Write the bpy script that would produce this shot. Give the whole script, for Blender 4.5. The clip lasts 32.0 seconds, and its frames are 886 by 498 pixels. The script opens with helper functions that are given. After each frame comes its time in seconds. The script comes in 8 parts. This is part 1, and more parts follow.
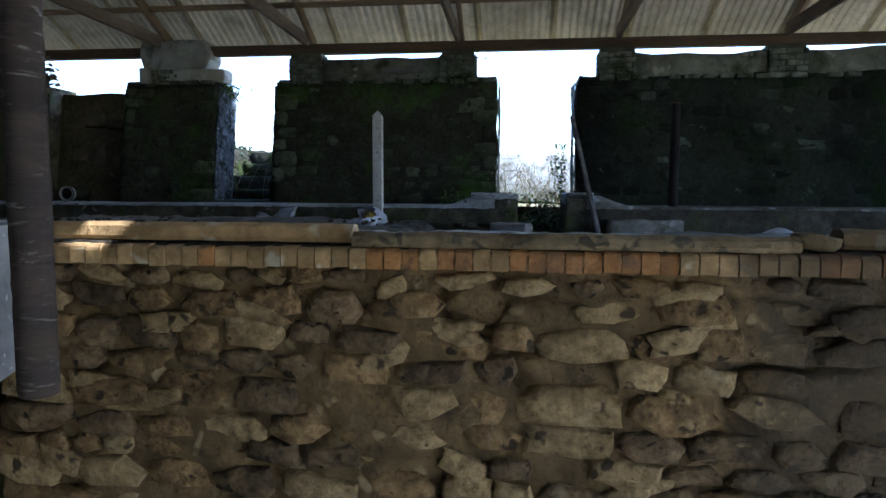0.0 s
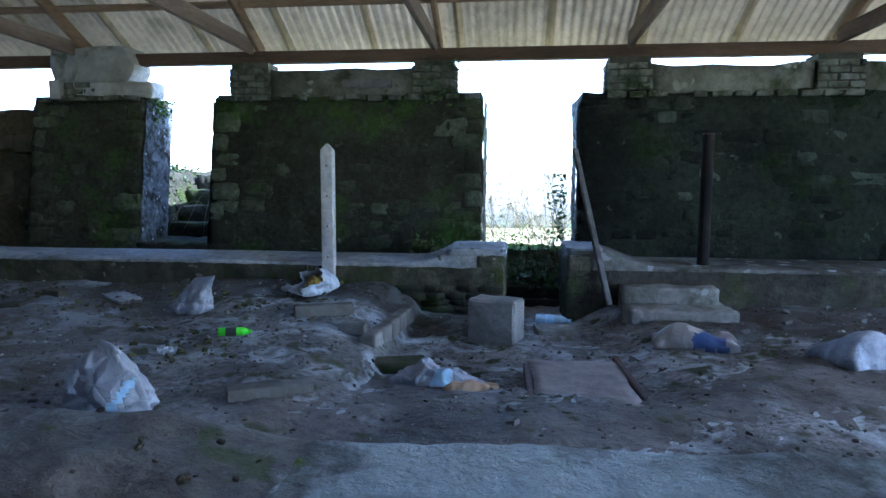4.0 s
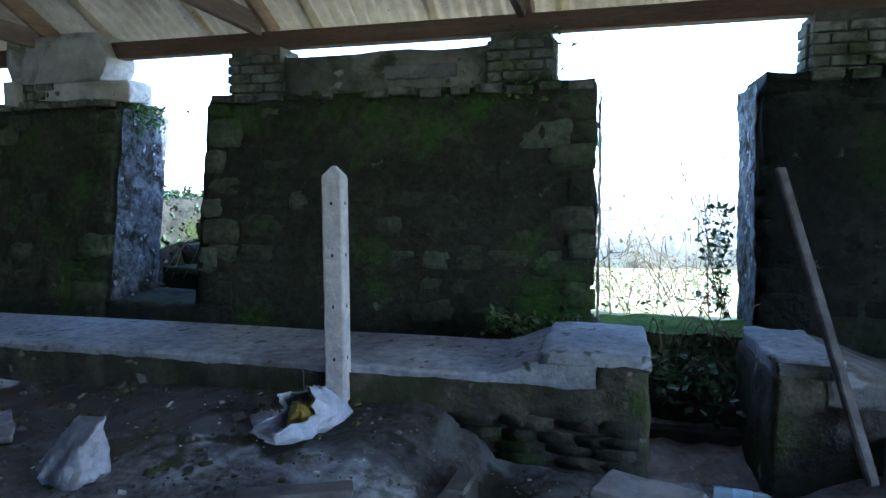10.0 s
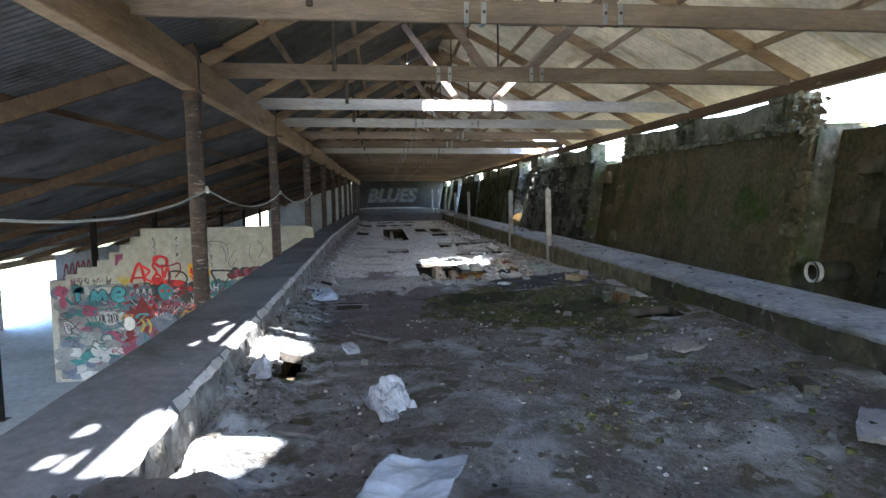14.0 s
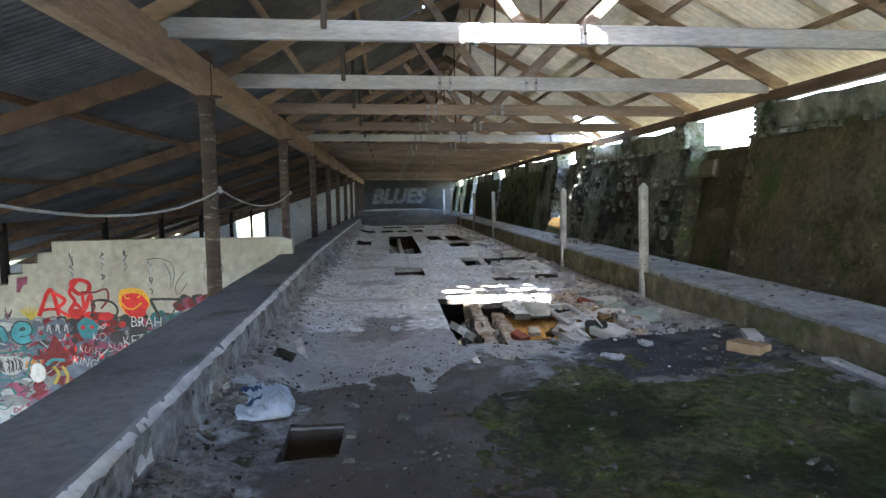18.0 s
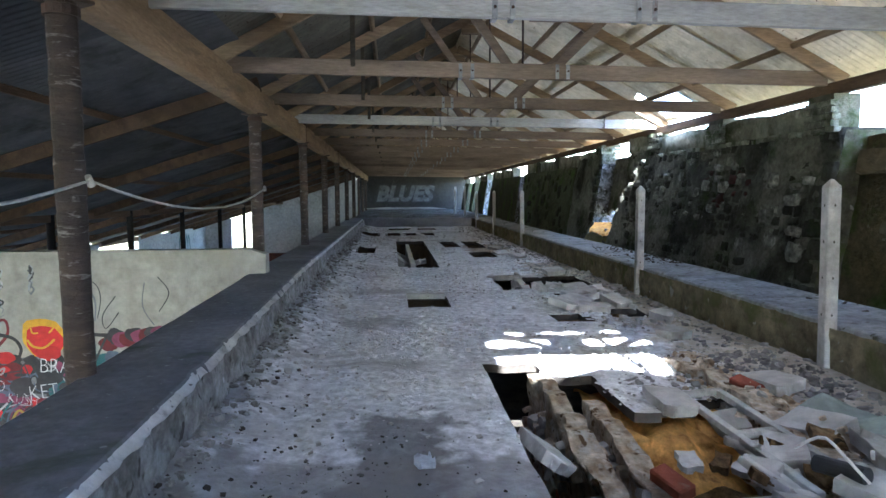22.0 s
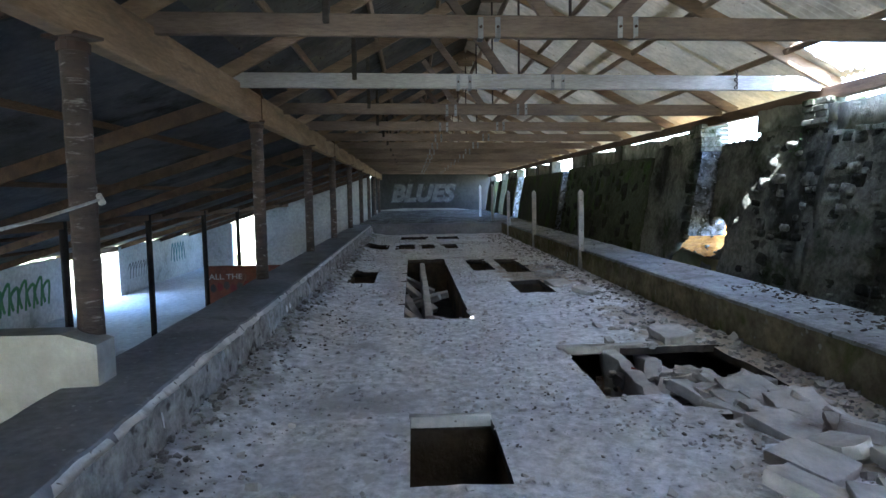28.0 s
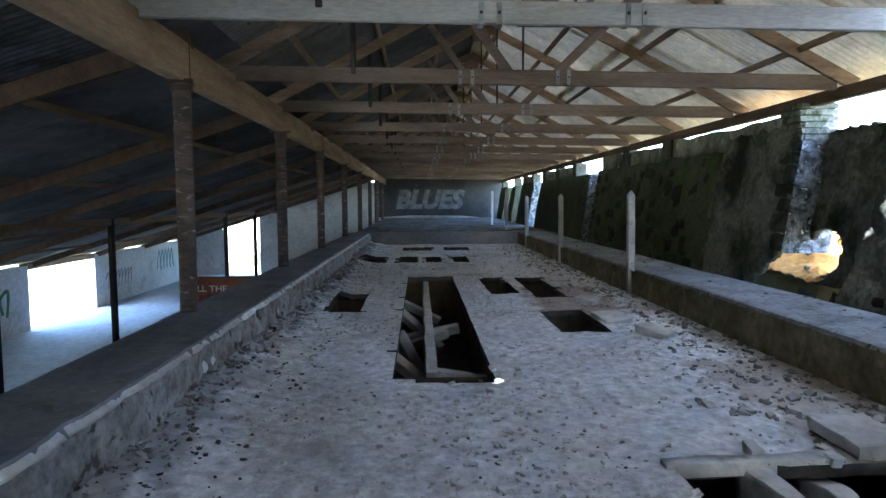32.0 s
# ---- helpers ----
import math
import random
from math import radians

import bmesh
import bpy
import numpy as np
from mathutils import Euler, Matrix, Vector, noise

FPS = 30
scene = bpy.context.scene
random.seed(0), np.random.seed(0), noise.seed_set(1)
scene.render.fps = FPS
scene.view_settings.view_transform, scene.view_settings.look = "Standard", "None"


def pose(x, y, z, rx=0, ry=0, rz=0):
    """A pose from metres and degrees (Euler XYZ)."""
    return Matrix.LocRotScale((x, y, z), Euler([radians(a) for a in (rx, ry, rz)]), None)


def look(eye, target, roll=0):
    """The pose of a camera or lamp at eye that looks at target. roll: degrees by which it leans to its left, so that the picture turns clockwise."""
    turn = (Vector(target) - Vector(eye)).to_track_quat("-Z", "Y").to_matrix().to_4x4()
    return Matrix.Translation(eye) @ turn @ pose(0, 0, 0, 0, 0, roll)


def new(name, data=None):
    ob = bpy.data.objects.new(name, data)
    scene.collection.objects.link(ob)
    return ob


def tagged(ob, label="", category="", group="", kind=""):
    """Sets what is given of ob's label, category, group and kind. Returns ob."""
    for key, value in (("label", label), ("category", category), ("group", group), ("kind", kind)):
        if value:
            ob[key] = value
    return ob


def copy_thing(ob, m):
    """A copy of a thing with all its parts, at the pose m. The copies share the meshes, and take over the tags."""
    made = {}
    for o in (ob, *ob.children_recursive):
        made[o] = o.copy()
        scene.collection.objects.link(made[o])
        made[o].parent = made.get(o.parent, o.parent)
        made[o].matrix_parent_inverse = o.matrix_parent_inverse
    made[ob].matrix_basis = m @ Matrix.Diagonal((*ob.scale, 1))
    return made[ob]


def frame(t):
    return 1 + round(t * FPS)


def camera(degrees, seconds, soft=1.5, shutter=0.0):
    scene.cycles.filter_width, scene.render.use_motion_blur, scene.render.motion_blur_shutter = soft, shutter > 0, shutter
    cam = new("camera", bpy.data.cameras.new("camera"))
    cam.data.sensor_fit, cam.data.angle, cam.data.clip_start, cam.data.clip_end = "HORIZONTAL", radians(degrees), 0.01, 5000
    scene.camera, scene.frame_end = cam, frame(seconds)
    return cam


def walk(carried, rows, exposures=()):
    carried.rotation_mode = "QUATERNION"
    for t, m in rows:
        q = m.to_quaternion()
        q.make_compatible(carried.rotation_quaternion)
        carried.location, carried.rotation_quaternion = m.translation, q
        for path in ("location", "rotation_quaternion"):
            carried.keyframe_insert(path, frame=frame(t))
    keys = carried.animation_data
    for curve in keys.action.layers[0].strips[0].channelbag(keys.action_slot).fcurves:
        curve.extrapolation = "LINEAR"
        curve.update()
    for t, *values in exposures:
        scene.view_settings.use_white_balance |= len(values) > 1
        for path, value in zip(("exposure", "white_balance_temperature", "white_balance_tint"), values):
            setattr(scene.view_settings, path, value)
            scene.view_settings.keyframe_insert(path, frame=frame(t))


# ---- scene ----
cam = camera(69.4, 32.0)
PATH = [
    (0, (0.581, 0.724, 0.514), (0.345, 2.702, 0.338), 0.3),
    (0.5, (0.594, 0.962, 0.619), (0.358, 2.939, 0.425), 0.2),
    (1, (0.599, 1.118, 0.851), (0.371, 3.094, 0.654), 0.3),
    (1.5, (0.599, 1.158, 1.004), (0.375, 3.135, 0.806), 0.2),
    (2, (0.624, 1.208, 1.025), (0.397, 3.185, 0.823), 0.2),
    (2.5, (0.63, 1.424, 1.036), (0.401, 3.402, 0.834), 0.1),
    (3, (0.632, 1.781, 1.057), (0.403, 3.758, 0.852), 0.2),
    (3.5, (0.63, 2.124, 1.076), (0.404, 4.102, 0.865), 0.2),
    (5.5, (0.658, 2.597, 1.258), (0.442, 4.575, 1.06), 0.4),
    (6, (0.635, 2.599, 1.311), (0.421, 4.578, 1.118), 0.4),
    (6.5, (0.603, 2.71, 1.305), (0.392, 4.69, 1.116), 0.4),
    (7, (0.559, 2.999, 1.305), (0.348, 4.979, 1.117), 0.4),
    (7.5, (0.503, 3.418, 1.307), (0.293, 5.398, 1.12), 0.4),
    (8, (0.472, 3.887, 1.3), (0.257, 5.867, 1.118), 0.2),
    (8.5, (0.43, 4.343, 1.304), (0.219, 6.323, 1.122), 0.2),
    (9, (0.386, 4.732, 1.309), (0.177, 6.713, 1.127), 0.2),
    (9.5, (0.355, 4.89, 1.301), (0.111, 6.867, 1.122), 0.1),
    (10, (0.332, 4.889, 1.304), (-0.161, 6.819, 1.122), -0.2),
    (10.5, (0.389, 4.863, 1.347), (-0.603, 6.588, 1.146), -0.7),
    (11, (0.392, 4.871, 1.339), (-1.044, 6.249, 1.148), -0.9),
    (11.5, (0.408, 4.845, 1.345), (-1.303, 5.863, 1.158), -0.9),
    (12, (0.416, 4.832, 1.35), (-1.441, 5.553, 1.17), -0.8),
    (12.5, (0.414, 4.834, 1.349), (-1.52, 5.311, 1.174), -1.0),
    (13, (0.38, 4.847, 1.347), (-1.595, 5.115, 1.177), -1.0),
    (13.5, (0.373, 4.849, 1.34), (-1.608, 5.059, 1.172), -1.0),
    (14, (0.318, 4.848, 1.336), (-1.667, 5.032, 1.168), -1.0),
    (14.5, (-0.102, 4.847, 1.341), (-2.088, 5.016, 1.173), -1.0),
    (16.5, (-2.593, 4.833, 1.347), (-4.58, 4.979, 1.178), -1.2),
    (17, (-3.097, 4.835, 1.337), (-5.084, 4.979, 1.169), -1.1),
    (17.5, (-3.583, 4.844, 1.337), (-5.569, 5.007, 1.169), -1.1),
    (18, (-4.017, 4.854, 1.323), (-6.004, 5.02, 1.158), -1.0),
    (18.5, (-4.444, 4.842, 1.317), (-6.43, 5.009, 1.153), -1.0),
    (19, (-4.853, 4.836, 1.328), (-6.839, 5.0, 1.163), -0.9),
    (19.5, (-5.254, 4.809, 1.339), (-7.241, 4.971, 1.172), -0.9),
    (20, (-5.634, 4.781, 1.339), (-7.62, 4.942, 1.172), -0.8),
    (20.5, (-6.01, 4.777, 1.356), (-7.996, 4.936, 1.186), -0.6),
    (21, (-6.41, 4.755, 1.349), (-8.396, 4.916, 1.18), -0.6),
    (21.5, (-6.816, 4.757, 1.352), (-8.802, 4.917, 1.181), -0.4),
    (22, (-7.212, 4.757, 1.35), (-9.198, 4.912, 1.178), -0.3),
    (22.5, (-7.716, 4.797, 1.343), (-9.703, 4.944, 1.173), -0.7),
    (23, (-8.154, 4.771, 1.379), (-10.141, 4.918, 1.204), -0.8),
    (23.5, (-8.531, 4.77, 1.43), (-10.518, 4.908, 1.248), -1.0),
    (24, (-8.938, 4.771, 1.442), (-10.925, 4.906, 1.258), -1.0),
    (24.5, (-9.308, 4.783, 1.454), (-11.295, 4.915, 1.267), -0.7),
    (25, (-9.672, 4.805, 1.445), (-11.659, 4.935, 1.261), -0.8),
    (25.5, (-9.993, 4.843, 1.417), (-11.981, 4.964, 1.238), -0.9),
    (27.5, (-11.418, 4.944, 1.456), (-13.407, 5.044, 1.275), -0.9),
    (28, (-11.721, 4.969, 1.441), (-13.711, 5.061, 1.263), -0.9),
    (28.5, (-12.03, 4.972, 1.413), (-14.021, 5.064, 1.24), -0.7),
    (29, (-12.424, 5.04, 1.463), (-14.414, 5.124, 1.282), -0.9),
    (29.5, (-12.733, 5.058, 1.466), (-14.723, 5.14, 1.285), -0.9),
    (30, (-13.052, 5.09, 1.456), (-15.043, 5.165, 1.275), -0.7),
    (30.5, (-13.354, 5.083, 1.431), (-15.345, 5.157, 1.256), -0.6),
    (31, (-13.649, 5.098, 1.43), (-15.641, 5.166, 1.257), -0.6),
    (31.5, (-13.932, 5.101, 1.422), (-15.924, 5.163, 1.252), -0.4),
    (32, (-14.338, 5.058, 1.326), (-16.331, 5.129, 1.174), -0.3),
]
walk(cam, [(t, look(eye, target, roll)) for t, eye, target, roll in PATH], exposures=[(0.0, 1.68, 5200, 10), (0.8, 2.5, 4850, 10), (2.0, 2.70, 4850, 10), (6.0, 2.86, 4850, 10), (9.0, 2.64, 4700, 10), (11.0, 2.65, 5250, 10), (12.0, 3.25, 5600, 10), (13.0, 3.5, 5700, 10), (17.0, 3.86, 5700, 10), (19.0, 4.08, 5600, 10), (23.0, 3.86, 5300, 10), (25.0, 3.46, 5400, 10), (28.0, 3.97, 5150, 10), (32.0, 3.99, 5150, 10)])

# ---- world, sun, exposure ----
world = bpy.data.worlds.new("world")
scene.world = world
world.use_nodes = True
wn = world.node_tree.nodes
sky = wn.new("ShaderNodeTexSky")
sky.sky_type = 'NISHITA'
sky.sun_disc = False
SUN_TO = Vector((2.95, -0.1, 2.75)).normalized()
sky.sun_elevation = math.asin(SUN_TO.z)
sky.sun_rotation = math.atan2(SUN_TO.x, SUN_TO.y)
wn["Background"].inputs[1].default_value = 0.27
world.node_tree.links.new(sky.outputs[0], wn["Background"].inputs[0])
sun = new("sun", bpy.data.lights.new("sun", 'SUN'))
sun.data.energy = 5.0
sun.data.angle = radians(0.53)
sun.data.color = (1.0, 0.95, 0.86)
sun.matrix_world = look((0, 0, 30), Vector((0, 0, 30)) - SUN_TO)


# ---- materials ----
def rgba(c):
    return (c[0], c[1], c[2], 1.0)


def surf(name, c1, c2, rough=0.9, scale=1.5, fine=18.0, bump=0.3, stain=None, stain_at=0.58, stain_scale=0.7,
         metal=0.0, vary=0.25, stretch=(1, 1, 1), fleck=None, fleck_scale=30.0, fleck_at=0.68, local=False, clear=0.0, glow_through=0.0, crinkle=0.0):
    """Weathered surface: broad colour drift, grain, stains with a shape, flecks and relief."""
    m = bpy.data.materials.new(name)
    m.use_nodes = True
    nt = m.node_tree
    n, l = nt.nodes, nt.links
    b = n["Principled BSDF"]
    if local:
        src = n.new("ShaderNodeTexCoord").outputs["Object"]
    else:
        src = n.new("ShaderNodeNewGeometry").outputs["Position"]
    mp = n.new("ShaderNodeMapping")
    mp.inputs["Scale"].default_value = stretch
    l.new(src, mp.inputs["Vector"])
    vec = mp.outputs["Vector"]

    def noise_tex(s, detail=5.0, dist=0.0, harsh=0.5):
        t = n.new("ShaderNodeTexNoise")
        t.inputs["Scale"].default_value = s
        t.inputs["Detail"].default_value = detail
        t.inputs["Distortion"].default_value = dist
        t.inputs["Roughness"].default_value = harsh
        l.new(vec, t.inputs["Vector"])
        return t.outputs["Fac"]

    def ramp(fac, a, bb):
        r = n.new("ShaderNodeMapRange")
        r.inputs["From Min"].default_value = a
        r.inputs["From Max"].default_value = bb
        l.new(fac, r.inputs["Value"])
        return r.outputs["Result"]

    def mix(fac, a, bb, mode='MIX'):
        x = n.new("ShaderNodeMix")
        x.data_type = 'RGBA'
        x.blend_type = mode
        for sock, v in ((x.inputs[0], fac), (x.inputs[6], a), (x.inputs[7], bb)):
            if isinstance(v, (tuple, list)):
                sock.default_value = rgba(v)
            elif isinstance(v, float):
                sock.default_value = v
            else:
                l.new(v, sock)
        return x.outputs[2]

    col = mix(ramp(noise_tex(scale, 6.0, 0.4), 0.35, 0.65), c1, c2)
    g = ramp(noise_tex(fine * .55, 7.0, 0.0, .68), 0.28, 0.72)
    gm = n.new("ShaderNodeMapRange")
    gm.inputs["To Min"].default_value = 1.0 - vary
    gm.inputs["To Max"].default_value = 1.0 + vary
    l.new(g, gm.inputs["Value"])
    gc = n.new("ShaderNodeCombineColor")
    for k in range(3):
        l.new(gm.outputs["Result"], gc.inputs[k])
    col = mix(1.0, col, gc.outputs[0], 'MULTIPLY')
    if stain:
        col = mix(ramp(noise_tex(stain_scale, 9.0, 0.5, .64), stain_at - .02, stain_at + 0.12), col, stain)
    if fleck:
        col = mix(ramp(noise_tex(fleck_scale, 2.0, 0.3), fleck_at, fleck_at + 0.06), col, fleck)
    oi = n.new("ShaderNodeObjectInfo")
    om = n.new("ShaderNodeMapRange")
    om.inputs["To Min"].default_value = 0.82
    om.inputs["To Max"].default_value = 1.15
    l.new(oi.outputs["Random"], om.inputs["Value"])
    oc = n.new("ShaderNodeCombineColor")
    for k in range(3):
        l.new(om.outputs["Result"], oc.inputs[k])
    col = mix(1.0, col, oc.outputs[0], 'MULTIPLY')
    l.new(col, b.inputs["Base Color"])
    b.inputs["Roughness"].default_value = rough
    b.inputs["Metallic"].default_value = metal
    b.inputs["Specular IOR Level"].default_value = 0.3 if rough < .8 else 0.1
    if clear:
        b.inputs["Transmission Weight"].default_value = clear
    if bump:
        bp = n.new("ShaderNodeBump")
        bp.inputs["Strength"].default_value = bump
        bp.inputs["Distance"].default_value = 0.02
        l.new(g, bp.inputs["Height"])
        l.new(bp.outputs["Normal"], b.inputs["Normal"])
        if crinkle:
            # sharp folds of crumpled film
            v = n.new("ShaderNodeTexVoronoi")
            v.feature = 'DISTANCE_TO_EDGE'
            v.inputs["Scale"].default_value = crinkle
            l.new(vec, v.inputs["Vector"])
            b2 = n.new("ShaderNodeBump")
            b2.inputs["Strength"].default_value = .8
            b2.inputs["Distance"].default_value = .05
            l.new(v.outputs["Distance"], b2.inputs["Height"])
            l.new(bp.outputs["Normal"], b2.inputs["Normal"])
            l.new(b2.outputs["Normal"], b.inputs["Normal"])
    if glow_through:
        # thin sheet that lets some daylight through
        tr = n.new("ShaderNodeBsdfTranslucent")
        l.new(col, tr.inputs["Color"])
        ms = n.new("ShaderNodeMixShader")
        ms.inputs[0].default_value = glow_through
        l.new(b.outputs[0], ms.inputs[1])
        l.new(tr.outputs[0], ms.inputs[2])
        l.new(ms.outputs[0], n["Material Output"].inputs["Surface"])
    return m


def wall_mat(name, stones, film_a, film_b, moss, film_at=.50, film_scale=.9, moss_at=.54):
    """Rubble walling under patches of old render and moss: stone colours by object, one film over stones and joints alike."""
    m = bpy.data.materials.new(name)
    m.use_nodes = True
    n, l = m.node_tree.nodes, m.node_tree.links
    b = n["Principled BSDF"]
    pos = n.new("ShaderNodeNewGeometry").outputs["Position"]

    def noise_ramp(scale, lo, hi, detail=8.0, harsh=.62):
        t = n.new("ShaderNodeTexNoise")
        t.inputs["Scale"].default_value = scale
        t.inputs["Detail"].default_value = detail
        t.inputs["Roughness"].default_value = harsh
        l.new(pos, t.inputs["Vector"])
        r = n.new("ShaderNodeMapRange")
        r.inputs["From Min"].default_value = lo
        r.inputs["From Max"].default_value = hi
        l.new(t.outputs["Fac"], r.inputs["Value"])
        return r.outputs["Result"]

    def mix(fac, a, c, mode='MIX'):
        x = n.new("ShaderNodeMix")
        x.data_type = 'RGBA'
        x.blend_type = mode
        for sock, v in ((x.inputs[0], fac), (x.inputs[6], a), (x.inputs[7], c)):
            if isinstance(v, tuple):
                sock.default_value = rgba(v)
            elif isinstance(v, float):
                sock.default_value = v
            else:
                l.new(v, sock)
        return x.outputs[2]

    ramp = n.new("ShaderNodeValToRGB")
    for k in range(len(stones) - 2):
        ramp.color_ramp.elements.new(.5)
    for k, c in enumerate(stones):
        ramp.color_ramp.elements[k].position = k / (len(stones) - 1)
        ramp.color_ramp.elements[k].color = rgba(c)
    l.new(n.new("ShaderNodeObjectInfo").outputs["Random"], ramp.inputs["Fac"])
    film = mix(noise_ramp(2.6, .35, .65), film_a, film_b)
    col = mix(noise_ramp(film_scale, film_at - .10, film_at + .10), ramp.outputs["Color"], film)
    col = mix(noise_ramp(1.25, moss_at, moss_at + .14, 9.0, .66), col, moss)
    grain = noise_ramp(16.0, .25, .75, 8.0, .70)
    g = mix(grain, (.45, .45, .45), (1.6, 1.6, 1.6))
    col = mix(1.0, col, g, 'MULTIPLY')
    col = mix(noise_ramp(7.0, .66, .74, 4.0), col, stones[-1])
    l.new(col, b.inputs["Base Color"])
    b.inputs["Roughness"].default_value = .93
    b.inputs["Specular IOR Level"].default_value = .15
    bp = n.new("ShaderNodeBump")
    bp.inputs["Strength"].default_value = .9
    bp.inputs["Distance"].default_value = .03
    l.new(grain, bp.inputs["Height"])
    l.new(bp.outputs["Normal"], b.inputs["Normal"])
    return m


M = {}
M["kerb_pale"] = surf("dusty_kerb_top", (.34, .355, .375), (.22, .23, .245), .85, 2.0, 28, .6, (.14, .145, .135), .58, 1.8, fleck=(.10, .10, .08), fleck_scale=11, fleck_at=.64, vary=.4)
M["kerb_moss"] = surf("damp_stained_kerb_face", (.235, .20, .125), (.12, .105, .07), .9, 2.6, 18, 1.0, (.085, .10, .035), .55, 2.0, fleck=(.30, .29, .25), fleck_scale=8, fleck_at=.66, vary=.5)
M["kerb_dark"] = surf("earth_stained_kerb", (.075, .068, .055), (.036, .034, .028), .9, 2.4, 18, 1.0, (.05, .06, .025), .56, 2.0, vary=.5)
M["kerb_worn"] = surf("grimy_kerb_top", (.17, .17, .16), (.075, .074, .068), .9, 1.8, 26, .7, (.05, .045, .035), .50, 1.6, fleck=(.28, .29, .30), fleck_scale=6, fleck_at=.64, vary=.45)
M["moss_bright"] = surf("lush_moss", (.12, .19, .03), (.07, .12, .02), 1.0, 4.0, 40, 1.0)
M["kerb"] = surf("kerb_concrete", (.26, .26, .27), (.17, .17, .18), .8, 1.0, 25, .3, (.10, .11, .09), .6, 1.1, fleck=(.36, .36, .36), fleck_scale=20)
M["floor"] = surf("dusty_slab", (.66, .66, .67), (.52, .52, .53), .92, 1.1, 20, .65, (.36, .35, .345), .57, 1.0, fleck=(.50, .49, .48), fleck_scale=9, fleck_at=.62, vary=.5)
M["dirt"] = surf("damp_earth", (.25, .245, .24), (.125, .118, .11), .93, 2.2, 44, 1.0, (.50, .54, .58), .51, 2.6, fleck=(.075, .082, .045), fleck_scale=4.5, fleck_at=.58, vary=.7)
M["damp"] = surf("damp_dark_path", (.17, .155, .145), (.09, .084, .077), .75, 1.6, 24, .8, (.29, .30, .31), .57, 2.0, fleck=(.06, .07, .03), fleck_scale=5, fleck_at=.63, vary=.4)
M["moss_floor"] = surf("mossy_earth", (.070, .082, .026), (.10, .088, .056), .98, 4.0, 30, 1.0, (.060, .052, .042), .53, 2.8, fleck=(.095, .125, .032), fleck_scale=14, fleck_at=.62, vary=.8)
# nearest stretch: walling in much darker colours than the rest
M["wall_black"] = wall_mat("black_walling", ((.012, .012, .0105), (.019, .021, .015), (.030, .035, .024), (.11, .125, .098)), (.0085, .0085, .0075), (.016, .018, .014), (.016, .032, .007), .50)
M["wall_ochre"] = wall_mat("ochre_stained_walling", ((.042, .037, .022), (.085, .073, .044), (.12, .108, .067), (.23, .22, .16)), (.062, .052, .027), (.12, .098, .055), (.044, .072, .014), .46)
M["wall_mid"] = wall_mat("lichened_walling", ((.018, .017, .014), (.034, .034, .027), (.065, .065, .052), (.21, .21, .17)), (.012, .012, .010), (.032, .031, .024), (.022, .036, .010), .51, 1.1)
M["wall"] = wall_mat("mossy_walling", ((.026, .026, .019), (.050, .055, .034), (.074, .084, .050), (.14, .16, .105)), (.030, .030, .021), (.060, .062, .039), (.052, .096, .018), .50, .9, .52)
M["stone"] = surf("mossy_stone", (.11, .108, .085), (.05, .054, .034), .95, 1.6, 14, .8, (.06, .08, .025), .53, 1.7)
M["stone_dark"] = surf("dark_wall_stone", (.050, .048, .038), (.026, .027, .020), .95, 3.0, 18, 1.0, (.036, .050, .014), .52, 2.6, vary=.5)
M["rubble"] = surf("tan_rubble", (.26, .165, .078), (.12, .078, .038), .95, 5.0, 34, 1.0, (.36, .26, .14), .60, 4.0, fleck=(.05, .036, .022), fleck_scale=11, fleck_at=.62, vary=.7)
M["mortar_pale"] = surf("pale_ochre_mortar", (.37, .26, .135), (.21, .145, .07), .97, 5.0, 34, 1.0, (.46, .36, .22), .60, 4.0, fleck=(.07, .05, .03), fleck_scale=10, fleck_at=.62, vary=.6)
M["mortar"] = surf("lime_mortar", (.22, .147, .072), (.115, .078, .04), .97, 3.4, 26, 1.0, (.07, .048, .027), .56, 3.6, fleck=(.34, .25, .14), fleck_scale=6, fleck_at=.62, vary=.3)
M["tan_render"] = surf("tan_cement_render", (.44, .29, .14), (.30, .195, .095), .95, 3.0, 22, .7, (.20, .14, .08), .60, 4.5, fleck=(.50, .42, .30), fleck_scale=7, fleck_at=.62, vary=.35)
M["stone_brown"] = surf("brown_rubble", (.20, .135, .075), (.085, .058, .034), .95, 5.0, 34, 1.0, (.29, .22, .14), .60, 4.0, fleck=(.035, .027, .018), fleck_scale=13, fleck_at=.64, vary=.7)
M["stone_ochre"] = surf("ochre_wall_stone", (.17, .14, .09), (.085, .072, .048), .95, 1.6, 14, .8, (.05, .055, .025), .56, 1.4)
M["lichen_stone"] = surf("pale_lichen_stone", (.20, .20, .175), (.10, .10, .086), .95, 4.5, 22, .8, (.05, .05, .036), .54, 4.0, vary=.8)
M["red_stone"] = surf("stone_with_red_paint", (.065, .028, .027), (.036, .024, .022), .95, 2.5, 16, .8, (.09, .08, .075), .60, 3.0)
M["cope_worn"] = surf("worn_coping_concrete", (.27, .20, .115), (.16, .115, .068), .92, 2.4, 22, .9, (.30, .29, .27), .64, 2.6, fleck=(.10, .085, .06), fleck_scale=12, fleck_at=.60, vary=.4)
M["edge_pale"] = surf("pale_damp_slab", (.17, .18, .175), (.085, .088, .082), .85, 2.6, 22, 1.0, (.30, .33, .335), .53, 2.2, fleck=(.075, .105, .025), fleck_scale=4, fleck_at=.62, vary=.4)
